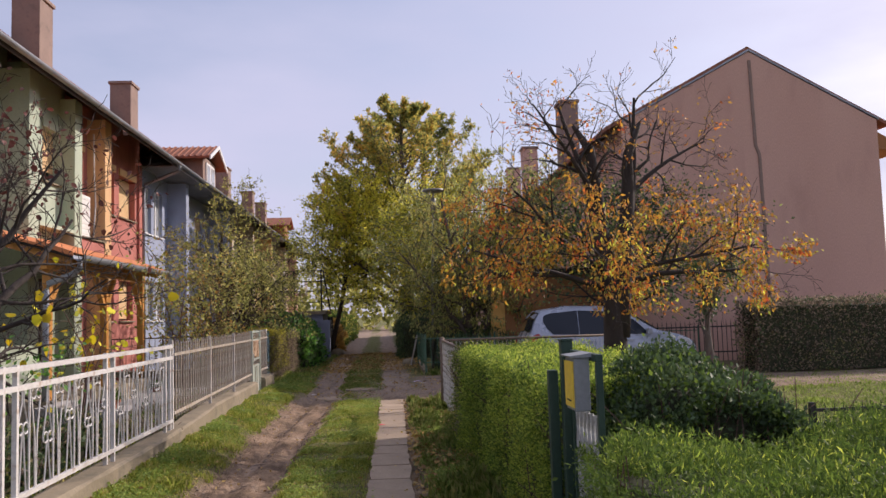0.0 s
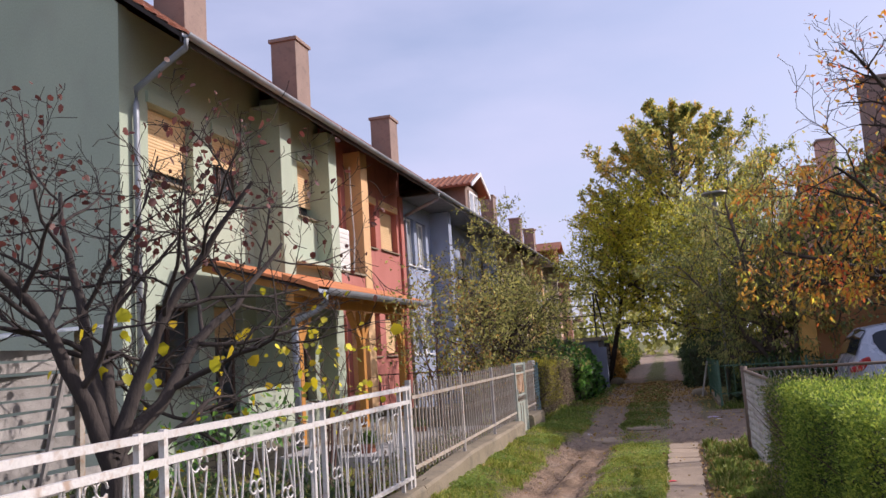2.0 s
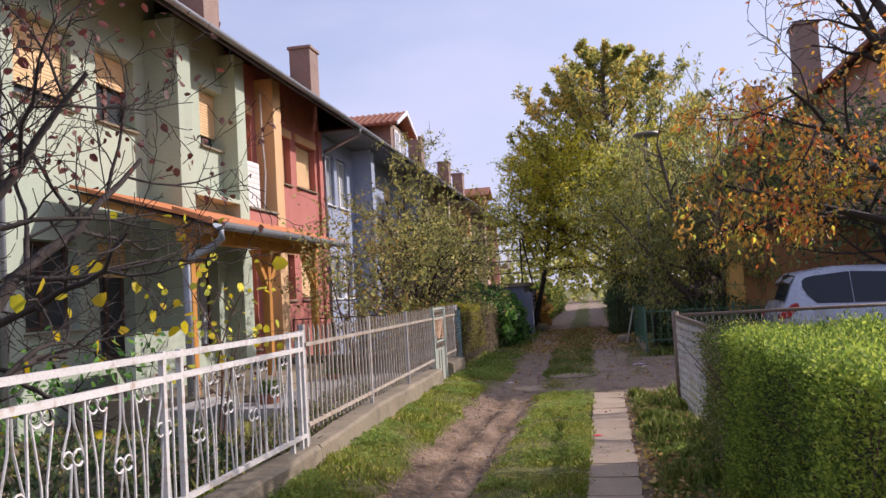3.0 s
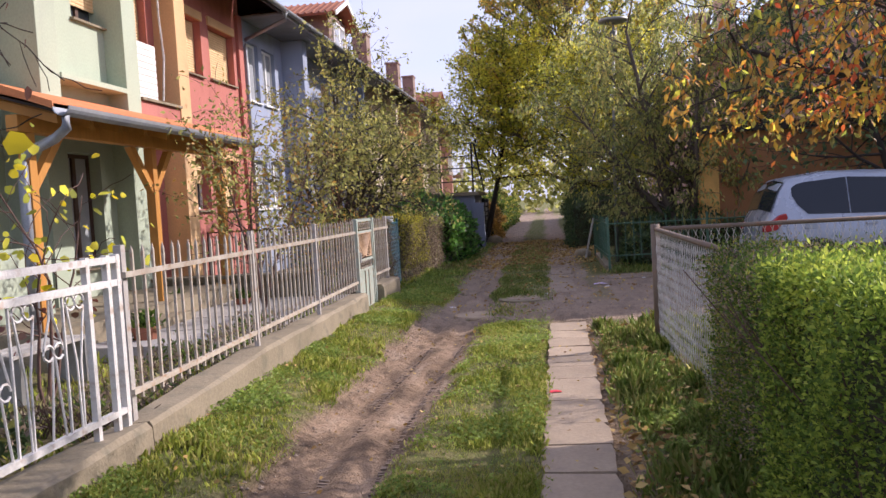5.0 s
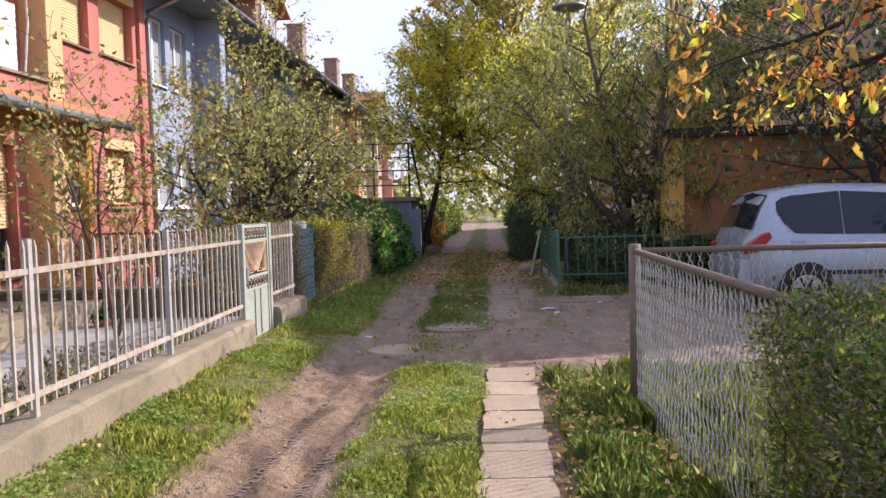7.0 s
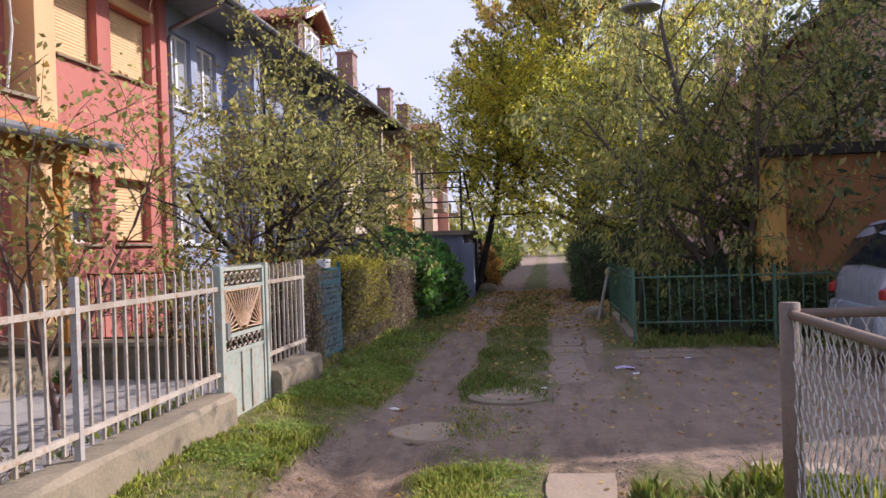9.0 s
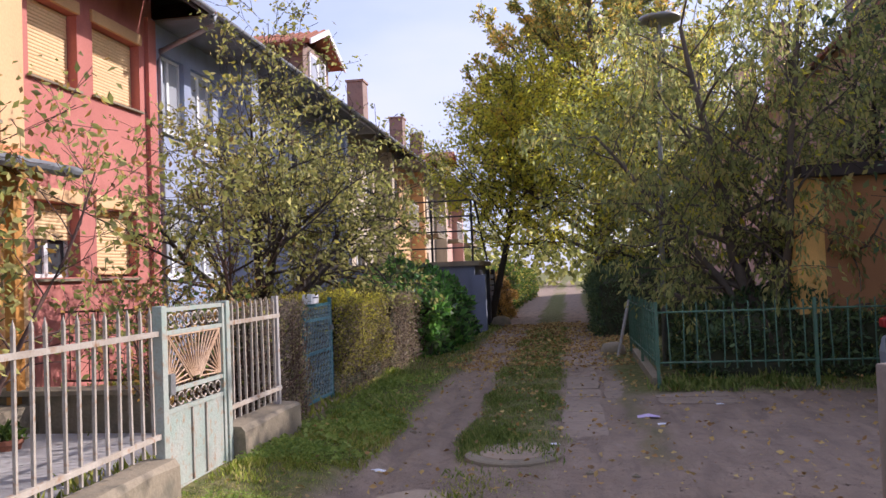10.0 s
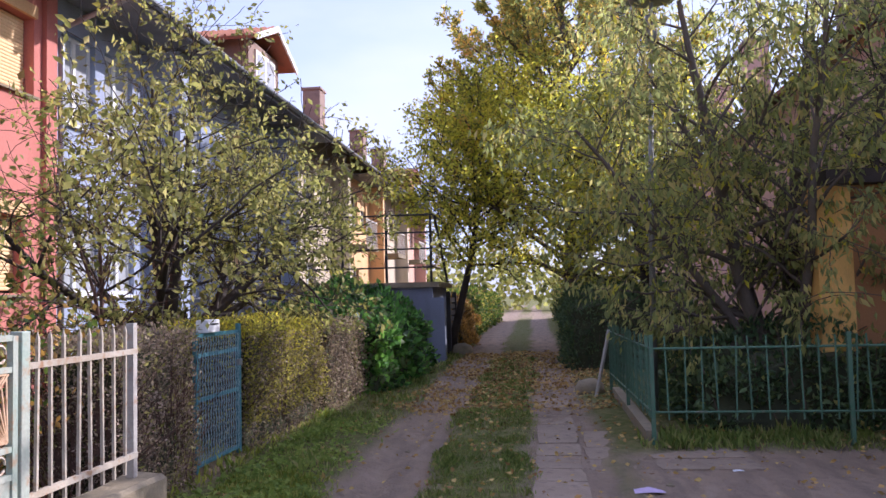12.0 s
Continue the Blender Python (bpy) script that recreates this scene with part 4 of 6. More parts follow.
for side in (-1, 1):
    for i in range(9):      # corner fan, out to the slanting edge of the middle one
        f_ = i / 8
        part("ray", Geo().limb([(0, side * (W2 - 0.04), 0.775), (0, side * (0.09 + 0.32 * f_), 0.785 + 0.325 * f_)], [0.007, 0.006], 5), "rust", gate)
    part("fan_edge", Geo().limb([(0.002, side * 0.06, 0.775), (0.002, side * 0.42, 1.118)], [0.008, 0.008], 5), "rust", gate)
part("fan_edge", Geo().limb([(0.004, -0.40, 1.118), (0.004, 0.40, 1.118)], [0.009, 0.009], 5), "rust", gate)
for z in (0.67, 1.22):
    for i in range(7):
        g = Geo()
        scroll(g, 0, 0, 0, 0.045)
        part("ring", g, "cream_paint", gate, at=(0, -0.36 + i * 0.12, z))
for i in range(30):
    part("spike", Geo().limb([(0, -0.44 + i * 0.03, 1.314), (0, -0.44 + i * 0.03, 1.335)], [0.005, 0.001], 4), "mint", gate)
part("latch", Geo().box(0.01, 0.05, -W2 - 0.005, -W2 + 0.06, 0.72, 0.86), "steel", gate)
for y, mt in ((16.88, "mint"), (17.93, "mint")):
    gp_ = thing("gate_post", (fence_x(y), y, 0.0), "square iron gate post with flaking mint paint", "post", "gate posts")
    part("shaft", Geo().box(-0.036, 0.036, -0.036, 0.036, 0, 1.43), mt, gp_, bevel=0.006)

# ---- fence on the other side: mesh panel beside the hedge ----
mf = thing("mesh_fence", (0, 0, 0), "rusty pipe-framed wire mesh fence round the garden corner", "fence")
part("post", Geo().limb([(0.89, 14.4, -0.05), (0.89, 14.4, 1.24)], [0.045, 0.045], 10), "rusty_pipe", mf, smooth=True)
part("post", Geo().limb([(1.0, 11.2, -0.05), (1.0, 11.2, 1.15)], [0.04, 0.04], 10), "rusty_pipe", mf, smooth=True)
part("post", Geo().limb([(3.9, 14.6, -0.05), (3.9, 14.6, 1.2)], [0.04, 0.04], 10), "rusty_pipe", mf, smooth=True)
part("rail", Geo().limb([(0.89, 14.4, 1.19), (1.0, 11.2, 1.15)], [0.022, 0.022], 8), "rusty_pipe", mf, smooth=True)
part("rail", Geo().limb([(0.89, 14.4, 1.19), (3.9, 14.6, 1.18)], [0.022, 0.022], 8), "rusty_pipe", mf, smooth=True)


def chain_link(p0, p1, z0, z1, cell=0.075, r=0.0034):
    """Zig-zag wires between two posts."""
    g = Geo()
    p0, p1 = Vector(p0), Vector(p1)
    d = p1 - p0
    n = int(d.length / cell)
    rows = int((z1 - z0) / (cell * 1.15))
    for i in range(n + 1):
        for s in (0, 1):
            pts = []
            for j in range(rows + 1):
                u = (i + (0.5 if (j + s) % 2 else -0.0) + 0.25) / n
                q = p0 + d * min(max(u, 0), 1)
                pts.append((q.x + (0.004 if j % 2 else -0.004), q.y, z0 + (z1 - z0) * j / rows))
            g.limb(pts, [r] * len(pts), 3, False)
    return g


part("wire_mesh", chain_link((0.885, 14.35, 0), (1.0, 11.2, 0), 0.06, 1.17), "wire", mf)
part("wire_mesh", chain_link((0.95, 14.4, 0), (3.9, 14.6, 0), 0.06, 1.17), "wire", mf)

# green iron fence round the garden across the yard
gf = thing("green_fence", (0, 0, 0), "worn green iron bar fence at the garden corner", "fence")
CX, CY = 0.93, 22.5
for pts in (((CX, CY), (8.6, CY)), ((CX, CY), (0.85, 26.6))):
    (xa, ya), (xb, yb) = pts
    d = Vector((xb - xa, yb - ya, 0))
    for z in (0.98, 0.34):
        part("rail", Geo().limb([(xa, ya, z), (xb, yb, z)], [0.013, 0.013], 6), "green_iron", gf)
    n = int(d.length / 0.16)
    for i in range(1, n):
        q = Vector((xa, ya, 0)) + d * i / n
        rr = random.Random(i * 7)
        bar(gf, "bar", cache, "gbar", lambda: Geo().box(-0.007, 0.007, -0.007, 0.007, 0.26, 1.1), "green_iron", pose(q.x, q.y, 0, rr.uniform(-2, 2), rr.uniform(-2, 2), 0))
    m_ = max(1, round(d.length / 1.85))
    for i in range(m_ + 1):
        q = Vector((xa, ya, 0)) + d * i / m_
        if i or pts[1][0] > 2:
            bar(gf, "post", cache, "gpost2", lambda: Geo().box(-0.021, 0.021, -0.021, 0.021, 0, 1.12), "green_iron", (q.x, q.y, 0))
part("wire_mesh", chain_link((CX, CY + 0.05, 0), (0.85, 26.6, 0), 0.3, 0.98, 0.09), "green_iron", gf)
part("leaning_stay", Geo().limb([(0.6, 26.4, 0), (0.84, 26.6, 1.0)], [0.03, 0.03], 6), "grey_post", gf)
part("kerb", Geo().box(0.86, 0.98, 22.6, 26.6, 0, 0.14), "concrete", gf)

# ---- street lamp ----
lamp = thing("street_lamp", (1.25, 24.8, 0), "grey steel street lamp with a flat disc head", "street lamp")
part("pole", Geo().limb([(0, 0, 0), (0.04, 0, 2.5), (0.14, 0, 5.15)], [0.045, 0.038, 0.032], 10), "steel", lamp, smooth=True)
part("neck", Geo().limb([(0.13, 0, 4.75), (0.145, 0, 5.2)], [0.08, 0.08], 10), "steel", lamp, smooth=True)
part("stem", Geo().limb([(0.145, 0, 5.18), (0.15, 0, 5.4)], [0.028, 0.028], 8), "steel", lamp)
part("disc_head", Geo().limb([(0.15, 0, 5.38), (0.15, 0, 5.42), (0.15, 0, 5.47), (0.15, 0, 5.5)], [0.2, 0.34, 0.32, 0.1], 18), "steel", lamp, smooth=True)

# ---- car ----
car = thing("car", (3.26, 20.6, 0.0), "silver compact people carrier parked on bare earth", "car")
TOP = [(0.0, 0.80), (0.03, 1.0), (0.10, 1.12), (0.26, 1.51), (0.42, 1.66), (1.1, 1.75), (2.0, 1.73), (2.45, 1.65), (2.8, 1.45), (3.3, 1.12), (3.8, 1.0), (4.15, 0.84), (4.28, 0.66)]


def interp(tab, x):
    for (xa, za), (xb, zb) in zip(tab, tab[1:]):
        if x <= xb:
            return za + (zb - za) * (x - xa) / max(xb - xa, 1e-6)
    return tab[-1][1]


def car_ring(x):
    zt = interp(TOP, x)
    w = 0.88 * min(1.0, 0.80 + 0.9 * min(x, 4.28 - x)) if min(x, 4.28 - x) < 0.22 else 0.88
    zb = 0.24 if 0.2 < x < 4.1 else 0.32
    belt = min(1.0 + 0.02 * (2 - x) * 0.5, zt - 0.07)
    up = max(zt - belt, 0.0)
    wt = w - 0.30 * up
    return [(0, zb), (w * 0.86, zb), (w * 0.97, zb + 0.12), (w, 0.55 if belt > 0.6 else belt - 0.1), (w * 0.99, belt - 0.06), (w * 0.965, belt), (wt, zt - 0.10 * min(1, up * 3)), (wt * 0.86, zt - 0.02), (wt * 0.5, zt), (0, zt + 0.01)]


xs = sorted({x for x, _ in TOP} | {0.6, 0.85, 1.4, 1.7, 2.2, 3.05, 3.55, 4.0})
cg = Geo()
for x in xs:
    r = car_ring(x)
    for w, z in r + [(-w_, z_) for w_, z_ in r[-2:0:-1]]:
        cg.v.append((x, -w, z))
K = 18
for i in range(len(xs) - 1):
    for j in range(K):
        cg.f.append((i * K + j, i * K + (j + 1) % K, (i + 1) * K + (j + 1) % K, (i + 1) * K + j))
cg.f += [tuple(range(K))[::-1], tuple((len(xs) - 1) * K + j for j in range(K))]
part("body", cg, "car_paint", car, smooth=True)


def on_side(x, f, side, out=0.006):
    """A point on the cabin's side: f from 0 at the belt line to 1 at the roof rail."""
    r = car_ring(x)
    (wa, za), (wb, zb_) = r[5], r[6]
    return (x, -side * (wa + (wb - wa) * f + out), za + (zb_ - za) * f + 0.01)


for side in (1, -1):
    for cells in ([(0.46, 0.62, 0.86), (0.54, 0.34, 0.95), (0.68, 0.08, 0.97), (1.32, 0.05, 0.97)], [(1.335, 0.05, 0.97), (2.15, 0.04, 0.95)], [(2.165, 0.04, 0.95), (2.72, 0.05, 0.9), (3.0, 0.06, 0.42)]):
        g = Geo()
        for x, lo, hi in cells:
            g.v += [on_side(x, lo, side), on_side(x, hi, side)]
        for i in range(len(cells) - 1):
            q = 2 * i
            g.f.append((q, q + 2, q + 3, q + 1) if side > 0 else (q, q + 1, q + 3, q + 2))
        part("side_window", g, "car_glass", car)
g = Geo()
for x, s_ in ((0.115, 0.78), (0.24, 0.74), (0.385, 0.62)):
    z = interp(TOP, x)
    g.v += [(x - 0.012, -s_, z - 0.03), (x - 0.022, 0, z + 0.012), (x - 0.012, s_, z - 0.03)]
for i in range(2):
    for j in range(2):
        q = 3 * i + j
        g.f.append((q, q + 3, q + 4, q + 1))
part("rear_window", g, "car_glass", car)
g = Geo()
for x, s_ in ((2.5, 0.6), (2.8, 0.66), (3.25, 0.74)):
    z = interp(TOP, x)
    g.v += [(x + 0.01, -s_, z + 0.0), (x + 0.01, 0, z + 0.018), (x + 0.01, s_, z + 0.0)]
for i in range(2):
    for j in range(2):
        q = 3 * i + j
        g.f.append((q, q + 1, q + 4, q + 3))
part("windscreen", g, "car_glass", car)
for side in (1, -1):
    part("tail_light", Geo().prism([(-0.02, 0.80), (0.18, 0.83), (0.36, 1.02), (0.33, 1.10), (0.22, 1.07), (0.08, 0.95), (-0.02, 0.90)], "y", -side * 0.74, -side * 0.893), "red_lens", car, bevel=0.02)
    part("headlight", Geo().prism([(3.72, 0.86), (4.12, 0.66), (4.2, 0.7), (4.05, 0.86), (3.8, 0.95)], "y", -side * 0.62, -side * 0.872), "clear_lens", car, bevel=0.02)
    part("mirror", Geo().prism([(2.95, 1.0), (3.08, 1.02), (3.08, 1.15), (2.97, 1.15)], "y", -side * 0.9, -side * 1.07), "car_paint", car, bevel=0.02)
    for x in (1.55, 2.5):
        part("door_handle", Geo().box(x, x + 0.17, -side * 0.885 - 0.02, -side * 0.885 + 0.02, 0.86, 0.89), "car_paint", car)
    part("side_strip", Geo().box(0.75, 3.1, -side * 0.88 - 0.012, -side * 0.88 + 0.012, 0.5, 0.56), "black_plastic", car)
    for x in (0.82, 3.45):
        wh = part("wheel", Geo().limb([(x, -side * 0.69, 0.31), (x, -side * 0.72, 0.31), (x, -side * 0.86, 0.31), (x, -side * 0.885, 0.31)], [0.27, 0.31, 0.31, 0.27], 26), "rubber", car, smooth=False)
        rim = Geo().limb([(x, -side * 0.886, 0.31), (x, -side * 0.892, 0.31)], [0.2, 0.19], 24)
        part("rim", rim, "alloy", wh)
        for k in range(6):
            a_ = k * math.pi / 3
            part("spoke", Geo().limb([(x, -side * 0.9, 0.31), (x + 0.18 * math.cos(a_), -side * 0.895, 0.31 + 0.18 * math.sin(a_))], [0.03, 0.022], 5), "black_plastic", wh)
        arch = [(x + 0.37 * math.cos(math.pi * i / 12), 0.31 + 0.37 * math.sin(math.pi * i / 12)) for i in range(13)] + [(x - 0.33, 0.22), (x + 0.33, 0.22)]
        part("wheel_arch", Geo().prism(arch, "y", -side * 0.80, -side * 0.884), "black_plastic", car)
part("rear_bumper", Geo().prism([(-0.06, 0.36), (0.1, 0.32), (0.1, 0.72), (-0.03, 0.72), (-0.07, 0.55)], "y", -0.8, 0.8), "car_paint", car, bevel=0.03)
part("fuel_flap", Geo().box(0.62, 0.80, -0.889, -0.86, 0.83, 0.98), "car_paint", car, bevel=0.008)

# ---- paving slabs of the footpath ----
path_ob = thing("footpath", (0, 0, 0), "single row of dusty concrete paving slabs", "pavement", kind="structure")
y = 2.0
i = 0
while y < 15.4:
    rr = random.Random(i)
    ln = rr.choice((0.5, 0.5, 0.62, 0.75))
    w = 0.44
    g = Geo()
    c = [rr.uniform(0, 0.035) for _ in range(8)]
    g.prism([(-w / 2 + c[0], c[1] * 0.4), (w / 2 - c[2], c[3] * 0.4), (w / 2 - c[4] * 0.5, ln * 0.35), (w / 2, ln * 0.7), (w / 2 - c[5], ln - c[6] * 0.5), (-w / 2 + c[7], ln - c[0] * 0.5), (-w / 2, ln * 0.6), (-w / 2 + c[3] * 0.5, ln * 0.3)], "z", -0.05, 0.02)
    part("slab", g, "slab", path_ob, at=pose(-0.04 + 0.003 * (y - 10), y, 0.012 + rr.uniform(-0.003, 0.003), rr.uniform(-0.35, 0.35), rr.uniform(-0.6, 0.6), rr.uniform(-1.0, 1.0)))
    y += ln + 0.006
    i += 1
for (x, yy, sx, sy, tw) in ((1.25, 15.6, 0.75, 0.45, 12), (1.35, 16.05, 0.6, 0.3, -8)):
    sl = thing("loose_slab", (x, yy, 0.02), "loose dusty concrete slab set in earth", "slab", "loose slabs")
    part("stone", Geo().prism([(-sx / 2, -sy / 2), (sx / 2, -sy / 2 + 0.04), (sx / 2 - 0.05, sy / 2), (-sx / 2 + 0.03, sy / 2 - 0.03)], "z", -0.03, 0.035), "slab", sl, at=pose(0, 0, 0, 0, 0, tw), bevel=0.008)
st = thing("half_buried_stone", (-1.22, 17.45, ground_z(-1.22, 17.45) - 0.012), "half-buried smooth pale stone dome in the rut", "stone")
part("stone", Geo().prism([(0.38 * math.cos(k * 0.449) * (1 + 0.06 * math.sin(k * 2.1)), 0.34 * math.sin(k * 0.449) * (1 + 0.05 * math.cos(k * 1.7))) for k in range(14)], "z", -0.05, 0.03), "slab", st, bevel=0.025)
mh = thing("manhole", (-0.64, 18.75, ground_z(-0.64, 18.75) - 0.03), "worn concrete manhole ring with cracked cover", "manhole")
part("ring", Geo().limb([(0, 0, -0.05), (0, 0, 0.025), (0, 0, 0.035)], [0.42, 0.42, 0.4], 24), "concrete", mh)
part("cover", Geo().limb([(0, 0, 0.03), (0, 0, 0.042)], [0.3, 0.29], 20), "slab", mh)

# sunken slabs of the right-hand wheel rut
for col, (x0, w, y0, y1) in enumerate(((-0.27, 0.46, 19.3, 26.0), (0.22, 0.42, 20.6, 23.4), (0.82, 0.9, 21.4, 22.4))):
    y = y0
    k = 0
    while y < y1:
        rr = random.Random(100 * col + k)
        ln = min(rr.choice((0.5, 0.62, 0.78, 1.0)), 1.05)
        g = Geo()
        c = [rr.uniform(0, 0.04) for _ in range(6)]
        g.prism([(c[0], c[1]), (w - c[2], c[0]), (w, ln * 0.5), (w - c[3], ln - c[4]), (c[5], ln - c[3]), (c[2] * 0.5, ln * 0.4)], "z", -0.06, 0.006)
        if rr.random() > 0.15:
            part("slab", g, "earthy_slab", path_ob, at=pose(x0 + rr.uniform(-0.01, 0.01), y, rr.uniform(-0.016, -0.004), rr.uniform(-0.6, 0.6), rr.uniform(-0.8, 0.8), rr.uniform(-1.5, 1.5)))
        y += ln + 0.008
        k += 1


# ---- trees, hedges, grass ----
def grow(g, tips, p, d, length, r, level, rng, s):
    """One branch and its children. s: the kind's settings, a value a level."""
    segs = s["segs"][level]
    pts, radii, dirs = [Vector(p)], [r], [Vector(d).normalized()]
    last = level == len(s["segs"]) - 1
    for i in range(segs):
        w = s["wiggle"][level]
        dd = dirs[-1] + Vector((rng.gauss(0, w), rng.gauss(0, w), rng.gauss(0, w) + s["rise"][level]))
        dirs.append(dd.normalized())
        pts.append(pts[-1] + dirs[-1] * length / segs)
        radii.append(max(r * (1 - 0.75 * (i + 1) / segs), s.get("thin", 0.004)))
    g.limb(pts, radii, s["sides"][level], False)
    if last:
        for i in range(1, len(pts)):
            tips.append((pts[i], dirs[i]))
        return
    if level == 1 and "spire" in s:      # leafy leading shoot
        for k in range(s["spire"]):
            f = (segs - 2.2) + 2.2 * k / s["spire"]
            tips.append((pts[int(f)].lerp(pts[int(f) + 1], f - int(f)), dirs[-1]))
    n = s["kids"][level]
    turn = rng.uniform(0, 6.28)
    for k in range(n):
        f = s["first"][level] + (1 - s["first"][level]) * (k + rng.random()) / n
        q = min(int(f * segs), segs - 1)
        u = f * segs - q
        at_p = pts[q].lerp(pts[q + 1], min(u, 1))
        base = dirs[q + 1]
        turn += 2.4 + rng.uniform(-0.5, 0.5)
        side = base.orthogonal().normalized()
        side.rotate(Matrix.Rotation(turn, 3, base))
        ang = radians(s["angle"][level] + rng.uniform(-12, 12))
        nd = base * math.cos(ang) + side * math.sin(ang)
        ln = length * s["ratio"][level] * rng.uniform(0.75, 1.2)
        if "taper" in s and level >= 1:
            ln *= s["taper"] - f
        if "shape" in s and level == 0:
            ln = s["shape"](f) * rng.uniform(*s.get("ragged", (0.85, 1.12)))
        grow(g, tips, at_p, nd, ln, radii[q] * s["thick"][level], level + 1, rng, s)
    tips.append((pts[-1], dirs[-1]))


def scatter(tips, count, jitter, seed, down=0.0, low=None, high=None, share=1.0):
    rng = np.random.default_rng(seed)
    P = np.array([tuple(t[0]) for t in tips])
    D = np.array([tuple(t[1]) for t in tips])
    if low is not None:
        keep = (P[:, 2] > low) & (P[:, 2] < high)
        P, D = P[keep], D[keep]
    if share < 1:
        some = rng.random(len(P)) < share
        P, D = P[some], D[some]
    k = rng.integers(0, len(P), count)
    Q = P[k] + rng.normal(size=(count, 3)) * jitter
    E = D[k] * 0.6 + rng.normal(size=(count, 3)) * 0.7
    E[:, 2] -= down
    return Q, E


def tree(name, at, label, bark, stems, settings, leaf_sets, seed, category="tree", group="", clear=0.0, share=1.0, trim=None):
    """stems: (start, direction, length, radius); leaf_sets: (material, count, length, width, jitter, droop, low, high)."""
    rng = random.Random(seed)
    t = thing(name, at, label, category, group)
    g, tips = Geo(), []
    for p, d, ln, r in stems:
        grow(g, tips, p, d, ln, r, 0, rng, settings)
    part("trunk", g, bark, t, smooth=True)
    for i, (mat_, count, size, width, jit, droop, low, high) in enumerate(leaf_sets):
        P, D = scatter(tips, count, jit, seed + i, droop, low, high, share)
        keep = np.hypot(P[:, 0], P[:, 1]) >= clear
        if trim:
            keep &= ~trim(P)
        P, D = P[keep], D[keep]
        sz = size * np.random.default_rng(seed + 50 + i).uniform(0.6, 1.25, len(P))
        part("crown", leaf_mesh("crown", P, D, sz, width, mat_), mat_, t)
    return t, tips


# tall yellowing tree over the lane's end
def stepped(table):
    return lambda f: float(np.interp(f, [a_ for a_, _ in table], [b_ for _, b_ in table]))


tree("tall_tree", (0.75, 38.5, 0), "tall yellowing broadleaf tree with feathery upswept branches", "grey_bark",
     [((0, 0, 0), (0.03, 0, 1), 11.3, 0.24)],
     dict(segs=[10, 7, 4, 3], wiggle=[0.02, 0.04, 0.07, 0.1], rise=[0.02, 0.05, 0.06, 0.05], sides=[8, 5, 3, 3], kids=[74, 15, 3], first=[0.16, 0.22, 0.2], ragged=(0.8, 1.12),
          angle=[60, 38, 30], ratio=[0.4, 0.24, 0.45], thick=[0.4, 0.5, 0.6], shape=stepped([(0.1, 4.4), (0.3, 6.0), (0.5, 5.4), (0.7, 4.0), (0.85, 2.5), (1.0, 1.2)]), thin=0.008, spire=22, taper=1.3),
     [("lf_big", 54000, 0.16, 0.42, 0.05, 0.0, 1.8, 20), ("lf_yellow", 12000, 0.14, 0.45, 0.09, 0.1, 2.0, 8.5)], 11)
# rounder yellow-green tree with its trunk on the garden side of the lane
tree("leaning_tree", (-2.75, 36.6, 0), "round yellow-green tree leaning over the lane", "bark",
     [((0, 0, 0), (0.36, -0.05, 1), 7.0, 0.12)],
     dict(segs=[8, 6, 4, 3], wiggle=[0.05, 0.1, 0.14, 0.15], rise=[0.02, 0.02, 0.0, -0.03], sides=[8, 5, 4, 3], kids=[34, 9, 4], first=[0.33, 0.15, 0.2],
          angle=[66, 42, 42], ratio=[0.45, 0.4, 0.45], thick=[0.45, 0.5, 0.6], shape=lambda f: 2.9 * math.sin(math.pi * min(max((f - 0.12) / 1.0, 0.06), 0.94)) ** 0.6, thin=0.008),
     [("lf_yellow", 27000, 0.11, 0.6, 0.11, 0.3, 2.3, 20)], 12)
tree("leaning_tree", (2.3, 32.0, 0), "yellow-green tree behind the dark bushes", "bark",
     [((0, 0, 0), (-0.05, 0, 1), 5.6, 0.14)],
     dict(segs=[8, 6, 4, 3], wiggle=[0.05, 0.1, 0.14, 0.15], rise=[0.02, 0.03, 0.0, -0.03], sides=[8, 5, 4, 3], kids=[24, 8, 4], first=[0.25, 0.15, 0.2],
          angle=[60, 42, 42], ratio=[0.45, 0.4, 0.45], thick=[0.45, 0.5, 0.6], shape=lambda f: 2.5 * math.sin(math.pi * min(max((f - 0.1), 0.06), 0.94)) ** 0.6, thin=0.008),
     [("lf_yellow", 12000, 0.12, 0.5, 0.12, 0.3, 1.6, 20), ("lf_cherry", 8000, 0.12, 0.5, 0.13, 0.3, 0.8, 20)], 13)

